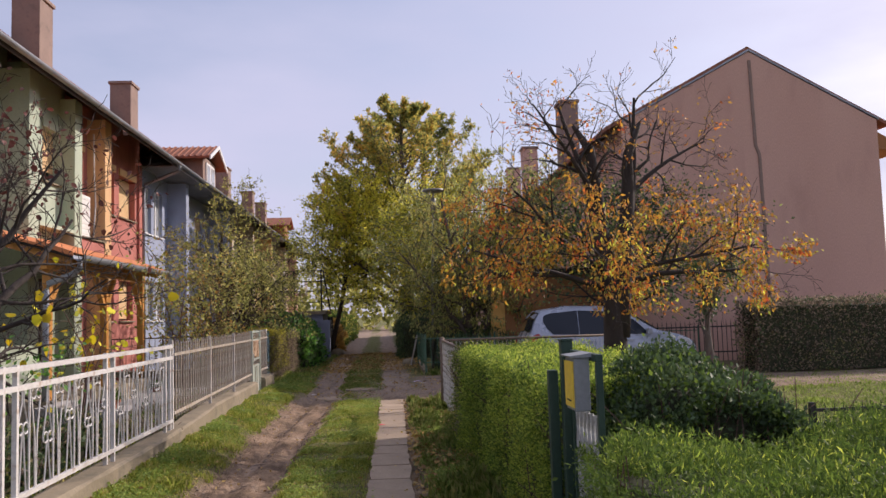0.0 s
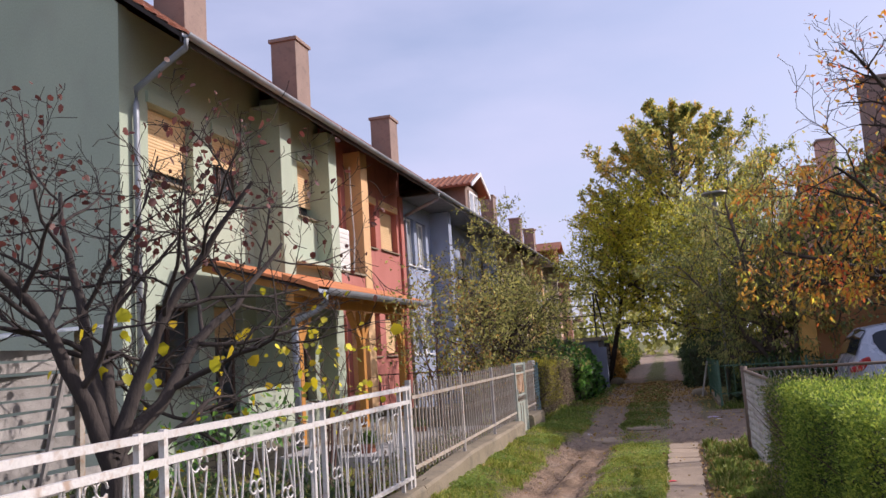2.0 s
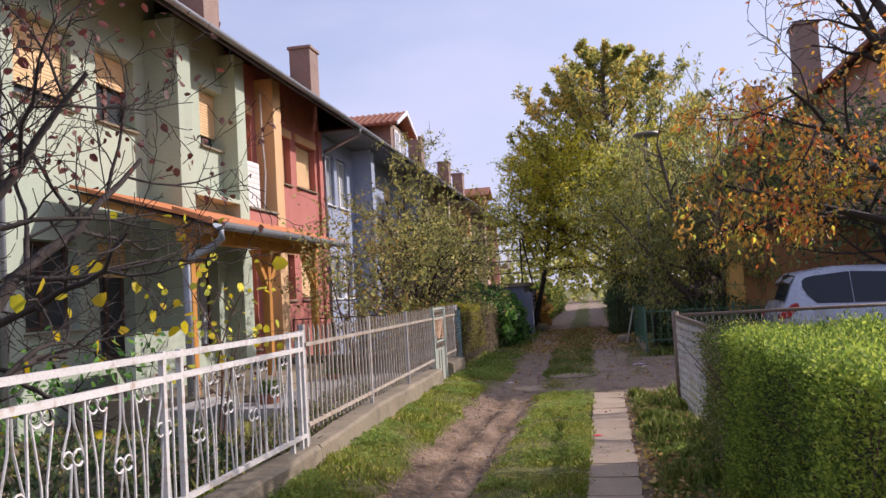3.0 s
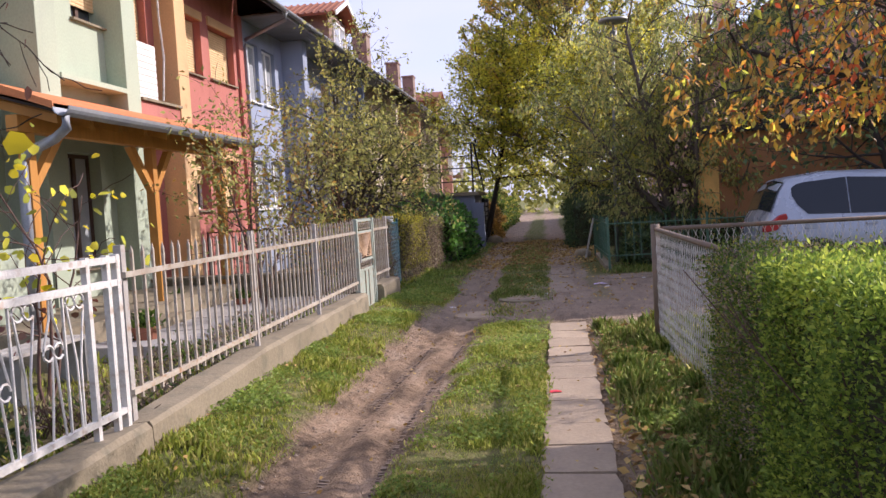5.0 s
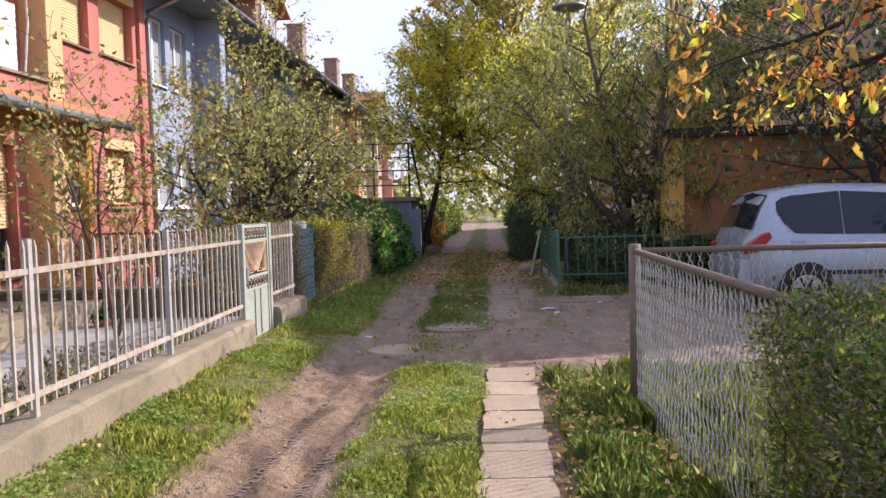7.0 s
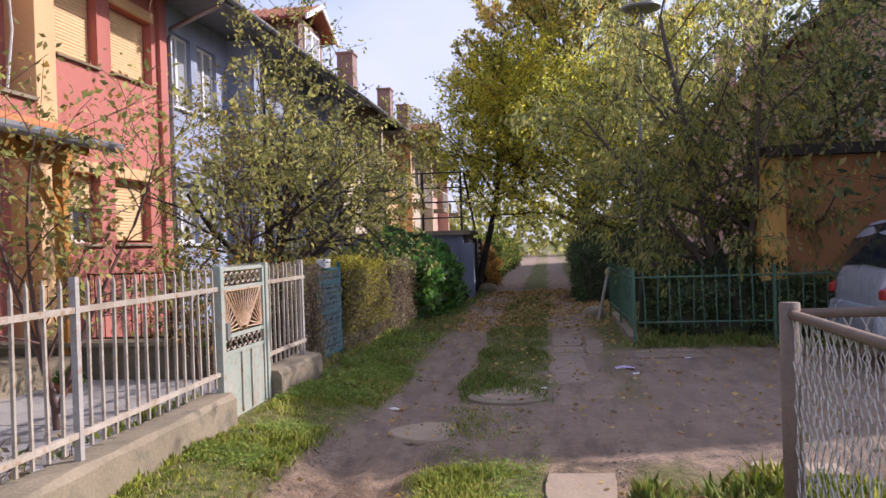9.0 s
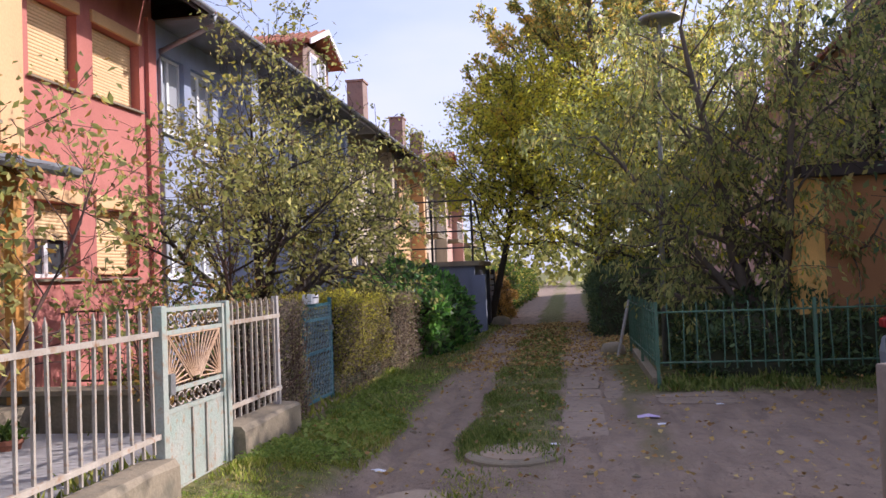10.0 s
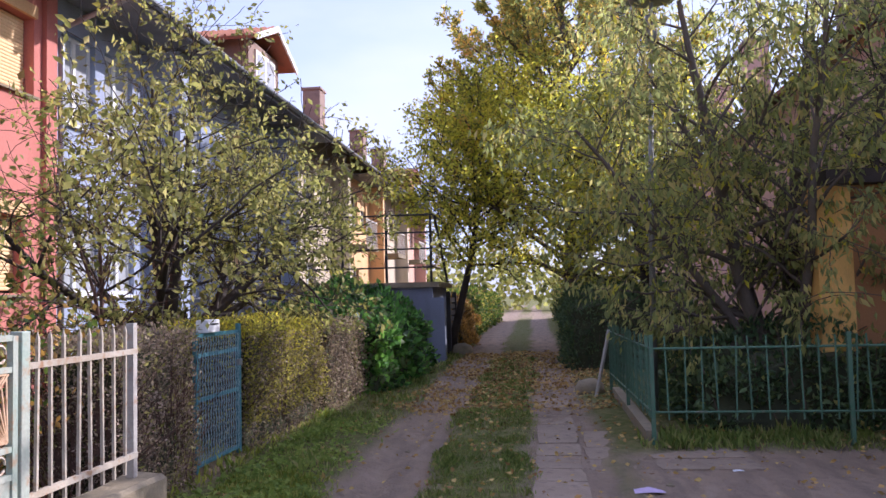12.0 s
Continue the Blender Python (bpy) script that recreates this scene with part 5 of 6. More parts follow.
# cherry behind the green fence
tree("cherry_tree", (2.75, 24.4, 0), "many-stemmed cherry tree with long drooping leaves", "grey_bark",
     [((0, 0, 0), (-0.3, -0.1, 1), 5.2, 0.12), ((0.1, 0, 0), (0.1, 0.1, 1), 5.7, 0.13), ((0.2, 0.1, 0), (0.5, -0.1, 1), 5.2, 0.09), ((0, 0.1, 0), (-0.1, 0.4, 1), 5.2, 0.08), ((0.1, -0.1, 0), (0.1, -0.35, 1), 4.9, 0.08), ((0, 0, 0.2), (-0.55, -0.1, 1), 4.2, 0.07), ((0.1, 0, 0.2), (0.8, 0.1, 1), 4.6, 0.07)],
     dict(segs=[9, 5, 4], wiggle=[0.06, 0.12, 0.15], rise=[0.03, 0.02, -0.03], sides=[7, 4, 3], kids=[19, 7], first=[0.14, 0.2],
          angle=[54, 45], ratio=[0.32, 0.42], thick=[0.45, 0.5], thin=0.005),
     [("lf_cherry", 21000, 0.118, 0.36, 0.06, 1.5, 0.5, 20), ("lf_yellow", 1500, 0.11, 0.36, 0.06, 1.4, 1.5, 20)], 14, share=0.8)

# autumn tree in the garden beside the hedge
autumn, _tips = tree("autumn_tree", (3.55, 12.7, 0), "dark-barked fruit tree with thinning orange autumn leaves", "bark",
     [((-0.2, 0, 2.6), (-0.15, 0.1, 1), 2.4, 0.085), ((0.2, 0, 2.6), (0.2, -0.1, 1), 2.5, 0.085), ((-0.22, 0, 3.4), (-0.5, -0.3, 0.7), 1.9, 0.05), ((0.25, 0, 3.4), (0.6, 0.3, 0.7), 1.9, 0.05),
      ((0, 0, 1.9), (-1, -0.2, 0.32), 2.4, 0.06), ((0, 0, 2.2), (-0.85, -0.45, 0.4), 2.5, 0.055), ((0, 0, 2.0), (1, 0.1, 0.35), 2.5, 0.06), ((0, 0, 2.1), (0.7, -0.7, 0.35), 2.2, 0.05), ((0, 0, 1.95), (-0.5, -0.8, 0.35), 2.1, 0.05), ((0, 0, 2.1), (0.3, 0.9, 0.35), 2.1, 0.05)],
     dict(segs=[7, 6, 5, 3], wiggle=[0.07, 0.15, 0.2, 0.22], rise=[-0.02, -0.01, 0.03, 0.0], sides=[7, 5, 4, 3], kids=[7, 5, 4], first=[0.3, 0.25, 0.2],
          angle=[52, 46, 48], ratio=[0.42, 0.46, 0.5], thick=[0.55, 0.55, 0.6], thin=0.0035),
     [("lf_orange", 5200, 0.075, 0.45, 0.05, 1.1, 1.6, 3.5), ("lf_yellow", 900, 0.075, 0.45, 0.06, 1.0, 1.6, 3.0), ("lf_rust", 1800, 0.07, 0.45, 0.06, 1.0, 1.8, 3.6), ("lf_gold", 1100, 0.07, 0.45, 0.06, 1.0, 1.6, 2.9), ("lf_orange", 700, 0.075, 0.45, 0.05, 0.5, 3.4, 9)], 15, clear=0.3, share=0.5, trim=lambda P: ((P[:, 0] < -1.4) & (P[:, 1] > 0.25)) | (P[:, 0] < -2.75) | (P[:, 0] > 2.5))
part("main_limb", Geo().limb([(-0.02, 0, 0), (-0.04, 0, 0.9), (-0.02, 0.02, 1.8), (-0.16, 0.03, 2.6), (-0.22, 0.04, 3.5), (-0.3, 0.03, 4.2), (-0.55, 0.05, 4.6)], [0.22, 0.19, 0.17, 0.13, 0.105, 0.08, 0.03], 9), "bark", autumn, smooth=True)
part("main_limb", Geo().limb([(0.04, 0, 1.2), (0.1, 0, 1.9), (0.2, -0.02, 2.7), (0.27, -0.03, 3.5), (0.3, -0.02, 4.1), (0.5, -0.1, 4.6)], [0.16, 0.15, 0.13, 0.105, 0.08, 0.03], 9), "bark", autumn, smooth=True)

# pear tree in front of the grey-blue house
tree("pear_tree", (-4.75, 23.6, 0), "spreading pear tree with small olive leaves", "bark",
     [((0, 0, 0), (0.05, 0, 1), 1.3, 0.14), ((0, 0, 1.0), (0.35, -0.3, 1), 3.0, 0.09), ((0, 0, 1.0), (-0.2, 0.3, 1), 3.1, 0.09), ((0, 0, 0.9), (0.6, 0.6, 0.7), 3.2, 0.085), ((0, 0, 0.8), (0.2, -0.85, 0.6), 3.3, 0.085), ((0, 0, 0.9), (0.1, 0.85, 0.55), 3.4, 0.06), ((0, 0, 1.0), (0.0, -0.4, 1.0), 3.2, 0.06), ((0, 0, 0.8), (0.75, -0.1, 0.6), 2.4, 0.05), ((0, 0, 0.9), (-0.1, -0.95, 0.45), 3.7, 0.08), ((0, 0, 0.9), (0.45, 0.75, 0.5), 3.7, 0.075)],
     dict(segs=[8, 5, 4, 3], wiggle=[0.08, 0.13, 0.16, 0.16], rise=[0.02, 0.03, 0.03, 0.0], sides=[7, 4, 3, 3], kids=[9, 6, 4], first=[0.25, 0.2, 0.2],
          angle=[54, 48, 45], ratio=[0.44, 0.48, 0.5], thick=[0.5, 0.5, 0.6], thin=0.004),
     [("lf_apple", 14500, 0.088, 0.52, 0.045, 0.55, 0.9, 6.0), ("lf_gold", 2200, 0.085, 0.5, 0.045, 0.5, 0.9, 6.0)], 16, share=0.4)

# bare tree by the ornamental fence with its last leaves
bare_settings = dict(segs=[9, 7, 5, 3], wiggle=[0.13, 0.17, 0.2, 0.24], rise=[0.02, 0.03, 0.04, 0.04], sides=[8, 6, 4, 3], kids=[7, 6, 6], first=[0.25, 0.15, 0.15],
                     angle=[55, 48, 50], ratio=[0.5, 0.46, 0.36], thick=[0.55, 0.58, 0.6], thin=0.0035)
bare, _tips = tree("bare_tree", (-3.85, 7.2, 0), "almost bare dark tree with a few large yellow leaves", "bark",
     [((0, 0, 0), (0.02, 0.0, 1), 0.5, 0.13), ((0, 0, 1.0), (-0.15, -0.45, 1), 2.4, 0.065), ((0, 0, 1.1), (0.05, 0.75, 0.85), 2.6, 0.062), ((0, 0, 1.05), (-0.25, 0.5, 0.9), 2.7, 0.06), ((0, 0, 1.0), (0.1, 0.95, 0.22), 1.9, 0.06), ((0, 0, 1.1), (-0.35, -0.1, 1.0), 2.4, 0.065), ((0, 0, 1.15), (-0.1, 0.25, 1.0), 2.3, 0.06)],
     bare_settings, [("lf_lemon", 60, 0.11, 0.85, 0.1, 1.2, 0.9, 2.3), ("lf_maroon", 700, 0.065, 0.7, 0.08, 0.9, 2.4, 5.0), ("lf_lush", 300, 0.08, 0.5, 0.12, 0.4, 0.9, 1.35)], 17)
part("main_limb", Geo().limb([(0, 0, 0), (0.02, -0.01, 0.5), (0.0, 0.02, 0.95), (-0.02, 0.06, 1.25)], [0.15, 0.115, 0.1, 0.06], 9), "bark", bare, smooth=True)
tree("bare_tree", (-3.9, 3.6, 0), "bare dark fruit tree with withered leaves", "bark",
     [((0, 0, 0), (0, 0.05, 1), 1.3, 0.09), ((0, 0, 1.1), (-0.1, 0.5, 0.8), 2.1, 0.05), ((0, 0, 1.1), (0.1, 0.1, 0.9), 1.9, 0.05), ((0, 0, 1.0), (-0.4, 0.2, 0.8), 2.2, 0.05)],
     bare_settings, [("lf_maroon", 200, 0.06, 0.7, 0.1, 0.7, 1.3, 5.5)], 18)

# small trees and climbers by the porch
tree("young_tree", (-4.1, 16.6, 0), "slim young tree with sparse bronze-green leaves", "red_twig",
     [((0, 0, 0), (0.05, 0.05, 1), 2.5, 0.03), ((0, 0, 0.3), (0.2, 0.3, 1), 2.3, 0.025), ((0, 0, 0.3), (-0.1, -0.35, 1), 2.2, 0.025)],
     dict(segs=[7, 5, 3], wiggle=[0.08, 0.13, 0.15], rise=[0.02, 0.03, 0.0], sides=[6, 4, 3], kids=[9, 5], first=[0.25, 0.2], angle=[48, 45], ratio=[0.36, 0.45], thick=[0.5, 0.6], thin=0.003),
     [("lf_apple", 1500, 0.08, 0.5, 0.09, 0.5, 0.8, 6), ("lf_rust", 700, 0.07, 0.5, 0.09, 0.5, 0.6, 6)], 19)
tree("young_tree", (-4.3, 21.3, 0), "slim young tree with sparse olive leaves", "red_twig",
     [((0, 0, 0), (0.05, 0.0, 1), 2.7, 0.03), ((0, 0, 0.3), (0.15, -0.35, 1), 2.5, 0.025), ((0, 0, 0.3), (-0.1, 0.3, 1), 2.6, 0.025)],
     dict(segs=[7, 5, 3], wiggle=[0.08, 0.13, 0.15], rise=[0.02, 0.03, 0.0], sides=[6, 4, 3], kids=[10, 5], first=[0.25, 0.2], angle=[48, 45], ratio=[0.36, 0.45], thick=[0.5, 0.6], thin=0.003),
     [("lf_apple", 1000, 0.075, 0.5, 0.09, 0.4, 0.8, 6)], 20)
tree("rose_bush", (-4.0, 19.0, 0), "straggly rose bush with bronze leaves", "red_twig",
     [((0, 0, 0), (0.1 * k, 0.12 * ((k * 3) % 5 - 2), 1), 1.5, 0.014) for k in range(-3, 4)],
     dict(segs=[6, 4], wiggle=[0.1, 0.15], rise=[0.0, 0.02], sides=[5, 3], kids=[8], first=[0.25], angle=[50], ratio=[0.35], thick=[0.6], thin=0.003),
     [("lf_rust", 700, 0.06, 0.6, 0.08, 0.3, 0.3, 6), ("lf_shrub", 500, 0.06, 0.6, 0.08, 0.3, 0.3, 6)], 21, "bush")
tree("grape_vine", (-4.55, 12.4, 0), "grape vine with yellowing lobed leaves", "red_twig",
     [((0, 0, 0), (0.05, 0.05, 1), 2.2, 0.02), ((0, 0, 0), (0.2, 0.3, 1), 1.9, 0.018), ((0.1, -0.2, 0), (0.0, -0.2, 1), 1.9, 0.018)],
     dict(segs=[8, 5], wiggle=[0.12, 0.2], rise=[0.0, -0.03], sides=[5, 3], kids=[8], first=[0.3], angle=[60], ratio=[0.35], thick=[0.6], thin=0.004),
     [("lf_lemon", 26, 0.10, 0.9, 0.08, 0.8, 0.8, 6), ("lf_yellow", 70, 0.09, 0.9, 0.1, 0.8, 0.8, 6), ("lf_maroon", 24, 0.06, 0.9, 0.1, 0.8, 0.4, 1.2)], 22, "vine")

# dark trees by the far yard
tree("dark_tree", (6.3, 22.1, 0), "dense dark-leaved tree in front of the annex", "bark",
     [((0, 0, 0), (0, 0, 1), 4.9, 0.14), ((0, 0, 0.9), (-0.4, -0.1, 1), 3.8, 0.08), ((0, 0, 0.9), (0.45, 0, 1), 3.6, 0.08)],
     dict(segs=[8, 6, 4], wiggle=[0.05, 0.12, 0.15], rise=[0.02, 0.0, -0.02], sides=[7, 4, 3], kids=[14, 7], first=[0.25, 0.2], angle=[62, 45], ratio=[0.5, 0.42], thick=[0.45, 0.5], thin=0.005),
     [("lf_dark", 5000, 0.13, 0.5, 0.2, 0.4, 1.8, 9), ("lf_cherry", 1500, 0.13, 0.5, 0.2, 0.4, 1.8, 9)], 23)
tree("dark_tree", (4.9, 24.6, 0), "dark-leaved shrubby tree over the green fence", "bark",
     [((0, 0, 0), (0.1, 0, 1), 4.4, 0.09), ((0, 0, 0.5), (-0.25, 0, 1), 3.8, 0.07)],
     dict(segs=[8, 6, 4], wiggle=[0.06, 0.12, 0.15], rise=[0.02, 0.0, -0.02], sides=[7, 4, 3], kids=[12, 7], first=[0.4, 0.2], angle=[58, 45], ratio=[0.42, 0.42], thick=[0.45, 0.5], thin=0.005),
     [("lf_cherry", 1900, 0.12, 0.5, 0.18, 0.5, 2.0, 9)], 24)
tree("pollarded_tree", (7.2, 18.0, 0), "pollarded tree with thick head and upright shoots", "grey_bark",
     [((0, 0, 0), (0, 0, 1), 1.75, 0.13)] + [((0, 0, 1.6), (0.35 * math.cos(k * 1.05), 0.35 * math.sin(k * 1.05), 1), 1.1 + 0.25 * (k % 3), 0.035) for k in range(7)],
     dict(segs=[5, 4, 3], wiggle=[0.05, 0.1, 0.12], rise=[0.03, 0.04, 0.02], sides=[8, 4, 3], kids=[7, 3], first=[0.5, 0.3], angle=[35, 40], ratio=[0.4, 0.5], thick=[0.4, 0.6], thin=0.004),
     [("lf_dark", 1500, 0.1, 0.5, 0.12, 0.2, 1.4, 2.6), ("lf_rust", 700, 0.09, 0.5, 0.12, 0.2, 1.6, 4)], 25)


def hedge(name, at, size, label, leaf_sets, seed, lean=0.0, bulge=0.05, twigs=0, category="hedge", round_top=0.0):
    """A clipped or loose hedge: a heart coloured as inner shade, twigs and leaves all over its outside. at: corner;
    lean: metres in x a metre of y.
    """
    sx, sy, sz = size
    rng = np.random.default_rng(seed)
    h = thing(name, at, label, category)
    g = Geo()
    ins = 0.14
    nx_, ny_, nz_ = 6, max(4, int(sy / 0.4)), 5
    core = {}

    def put(x, y, z):
        key = (round(x, 3), round(y, 3), round(z, 3))
        if key not in core:
            o = 0.07 * noise.noise(Vector((x * 2 + seed, y * 2, z * 2)))
            core[key] = len(g.v)
            drop = 1 - round_top * min((x / sx - 0.5) ** 2 + (y / sy - 0.5) ** 2, 0.5) * 2
            g.v.append((x + o + lean * y, y + o, max((z + o) * drop, 0.0)))
        return core[key]
    X = [ins + (sx - 2 * ins) * i / nx_ for i in range(nx_ + 1)]
    Y = [ins + (sy - 2 * ins) * i / ny_ for i in range(ny_ + 1)]
    Z = [(sz - ins) * i / nz_ for i in range(nz_ + 1)]
    for i in range(nx_):
        for j in range(ny_):
            g.f.append(tuple(put(x, y, Z[-1]) for x, y in ((X[i], Y[j]), (X[i + 1], Y[j]), (X[i + 1], Y[j + 1]), (X[i], Y[j + 1]))))
    for k in range(nz_):
        for j in range(ny_):
            for x in (X[0], X[-1]):
                g.f.append(tuple(put(x, y, z) for y, z in ((Y[j], Z[k]), (Y[j + 1], Z[k]), (Y[j + 1], Z[k + 1]), (Y[j], Z[k + 1]))))
        for i in range(nx_):
            for y in (Y[0], Y[-1]):
                g.f.append(tuple(put(x, y, z) for x, z in ((X[i], Z[k]), (X[i + 1], Z[k]), (X[i + 1], Z[k + 1]), (X[i], Z[k + 1]))))
    # solid core, its dark colour stands for the shade behind the leaves
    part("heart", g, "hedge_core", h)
    if twigs:
        tg = Geo()
        for i in range(twigs):
            a_ = Vector((rng.uniform(0.1, sx - 0.1), rng.uniform(0.05, sy - 0.05), rng.uniform(0, sz * 0.5)))
            side = rng.integers(0, 3)
            b_ = a_ + Vector((rng.normal() * 0.25, rng.normal() * 0.2, rng.uniform(0.3, 0.7)))
            if side == 0:
                a_.x = b_.x = rng.uniform(0, 0.1) + (sx - 0.1) * (rng.random() > 0.5)
            elif side == 1:
                a_.y = b_.y = rng.uniform(0, 0.1)
            b_.z = min(b_.z, sz + 0.06)
            tg.limb([(a_.x + lean * a_.y, a_.y, a_.z), (b_.x + lean * b_.y, b_.y, b_.z)], [0.005, 0.003], 3, False)
        tagged(part("twig_mass", tg, "red_twig", h), kind="stuff")
    areas = np.array([sx * sy, sy * sz, sy * sz, sx * sz, sx * sz])
    for m_, count, ln, width, z_lo, z_hi, top_only in leaf_sets:
        pr = areas * (np.array([1, 0, 0, 0, 0]) if top_only else np.array([1.15, 1, 1, 1, 1]))
        face = rng.choice(5, count, p=pr / pr.sum())
        u, v = rng.random(count), rng.random(count)
        P, N = np.zeros((count, 3)), np.zeros((count, 3))
        for f, (fx, fy, fz, nn) in enumerate([(u * sx, v * sy, np.full(count, sz), (0, 0, 1)), (np.zeros(count), u * sy, v * sz, (-1, 0, 0.2)), (np.full(count, sx), u * sy, v * sz, (1, 0, 0.2)), (u * sx, np.zeros(count), v * sz, (0, -1, 0.2)), (u * sx, np.full(count, sy), v * sz, (0, 1, 0.2))]):
            k = face == f
            P[k] = np.stack([fx, fy, fz], 1)[k]
            N[k] = nn
        lump = np.array([noise.noise(Vector((p[0] * 1.7 + seed, p[1] * 1.7, p[2] * 1.7))) for p in P])
        P += N * (lump * bulge * 1.6 + rng.normal(size=count) * 0.045 - 0.05)[:, None]
        if round_top:
            cx_, cy_ = P[:, 0] / sx - 0.5, P[:, 1] / sy - 0.5
            P[:, 2] *= 1 - round_top * np.clip(cx_ ** 2 + cy_ ** 2, 0, 0.5) * 2
        P[:, 2] = np.clip(P[:, 2], 0.03, None)
        keep = (P[:, 2] >= z_lo) & (P[:, 2] <= z_hi)
        P, N = P[keep], N[keep]
        P[:, 0] += lean * P[:, 1]
        D = N * 0.5 + rng.normal(size=P.shape) * 0.6 + np.array([0, 0, 0.25])
        part("foliage", leaf_mesh("foliage", P, D, ln * rng.uniform(0.6, 1.3, len(P)), width, m_), m_, h)
    return h


hedge("clipped_hedge", (1.02, 5.25, 0), (0.95, 4.75, 1.22), "bright green clipped privet hedge along the footpath", [("lf_hedge", 140000, 0.026, 0.5, 0, 9, False), ("lf_hedge", 30000, 0.03, 0.4, 1.1, 9, True)], 31, lean=-0.039, bulge=0.09, twigs=200)
hedge("hedge_end", (0.86, 9.9, 0), (1.05, 1.5, 1.13), "browning overgrown end of the hedge over the mesh", [("lf_gold", 10000, 0.022, 0.5, 0, 9, False), ("lf_brown", 24000, 0.022, 0.5, 0, 9, False), ("lf_shrub", 34000, 0.024, 0.5, 0, 9, False), ("lf_hedge", 7000, 0.024, 0.5, 0, 9, False)], 32, bulge=0.09, twigs=110)
hedge("garden_shrub", (1.06, 2.5, 0), (3.4, 2.2, 0.88), "low spreading feathery green garden shrub", [("lf_shrub", 130000, 0.034, 0.22, 0.2, 9, False), ("lf_hedge", 10000, 0.034, 0.22, 0.6, 9, True)], 33, bulge=0.2, twigs=160, category="shrub")
hedge("ivy_shrub", (1.3, 4.95, 0), (1.3, 1.2, 1.36), "dark glossy ivy shrub behind the mailbox pillar", [("lf_dark", 30000, 0.042, 0.55, 0, 9, False), ("lf_shrub", 12000, 0.042, 0.55, 0.4, 9, False)], 34, bulge=0.2, twigs=160, category="shrub", round_top=0.35)
hedge("tall_hedge", (8.9, 19.4, 0), (9.0, 1.3, 1.72), "tall clipped brown-green hedge across the lawn", [("lf_brown", 24000, 0.07, 0.5, 0, 9, False), ("lf_dark", 8000, 0.07, 0.5, 0, 9, False)], 35, bulge=0.06, twigs=150)
hedge("brown_hedge", (-3.9, 19.5, 0), (0.78, 1.25, 1.33), "withering purple-brown hedge at the fence end", [("lf_brown", 19000, 0.034, 0.5, 0, 9, False), ("lf_apple", 900, 0.05, 0.5, 0, 9, False)], 36, bulge=0.06, twigs=420)
# yellow leaves paint the sunlit top, brown ones the shaded twiggy base
hedge("golden_hedge", (-4.2, 22.2, 0), (1.05, 2.75, 1.3), "golden-green clipped hedge, twiggy base browned as shade, top yellowed as sunlit", [("lf_gold", 24000, 0.042, 0.55, 0.25, 9, False), ("lf_brown", 17000, 0.04, 0.5, 0, 1.2, False), ("lf_yellow", 3000, 0.045, 0.55, 0.95, 9, False), ("lf_yellow", 3500, 0.045, 0.55, 1.1, 9, True)], 37, bulge=0.07, twigs=260)
hedge("brown_hedge", (-4.05, 25.05, 0), (1.0, 2.1, 1.2), "withering brown clipped hedge", [("lf_brown", 20000, 0.042, 0.5, 0, 9, False)], 38, bulge=0.08, twigs=220)
hedge("leafy_bush", (-4.9, 27.0, 0), (2.2, 4.4, 1.65), "lush dark green broad-leaved bush", [("lf_lush", 8000, 0.15, 0.6, 0, 9, False), ("lf_dark", 4000, 0.15, 0.6, 0, 9, False)], 39, bulge=0.3, twigs=80, category="bush", round_top=0.4)
hedge("dark_bush", (0.35, 30.6, 0), (2.6, 4.5, 1.75), "very dark clipped evergreen bush by the lane", [("lf_dark", 16000, 0.09, 0.35, 0, 9, False)], 40, bulge=0.22, twigs=40, category="bush", round_top=0.3)
hedge("flower_bed", (-6.6, 4.2, 0), (3.3, 6.2, 0.55), "tangled brown and green flower bed behind the fence", [("lf_dark", 18000, 0.08, 0.45, 0, 9, False), ("lf_brown", 7000, 0.07, 0.5, 0, 9, False), ("lf_apple", 4000, 0.08, 0.4, 0, 9, False)], 45, bulge=0.35, twigs=260, category="flower bed", round_top=0.3)
hedge("flower_bed", (-4.0, 10.9, 0), (0.9, 4.6, 0.3), "low brown flower bed behind the bar fence", [("lf_brown", 2600, 0.06, 0.5, 0, 9, False), ("lf_shrub", 1600, 0.06, 0.4, 0, 9, False)], 46, bulge=0.3, twigs=160, category="flower bed", round_top=0.4)
hedge("garden_undergrowth", (1.5, 23.2, 0), (4.2, 2.6, 1.15), "dark shady undergrowth behind the green fence", [("lf_dark", 15000, 0.1, 0.45, 0, 9, False), ("lf_cherry", 900, 0.1, 0.45, 0, 9, False)], 41, bulge=0.3, twigs=60, category="undergrowth", round_top=0.5)
hedge("rusty_bush", (-4.0, 38.0, 0), (1.6, 3.6, 1.5), "rusty orange ornamental bush", [("lf_rust", 7000, 0.12, 0.3, 0, 9, False)], 42, bulge=0.2, twigs=30, category="bush", round_top=0.5)
hedge("far_hedge", (-4.4, 43.0, 0), (1.6, 22, 1.8), "green garden hedge further along the lane", [("lf_shrub", 9000, 0.16, 0.5, 0, 9, False), ("lf_gold", 5000, 0.16, 0.5, 0, 9, False)], 43, bulge=0.35, category="hedge", round_top=0.2)
hedge("far_hedge", (0.9, 44.0, 0), (2.0, 24, 2.2), "yellowing garden hedge further along the lane", [("lf_gold", 8000, 0.16, 0.5, 0, 9, False), ("lf_shrub", 6000, 0.16, 0.5, 0, 9, False)], 44, bulge=0.4, category="hedge", round_top=0.2)


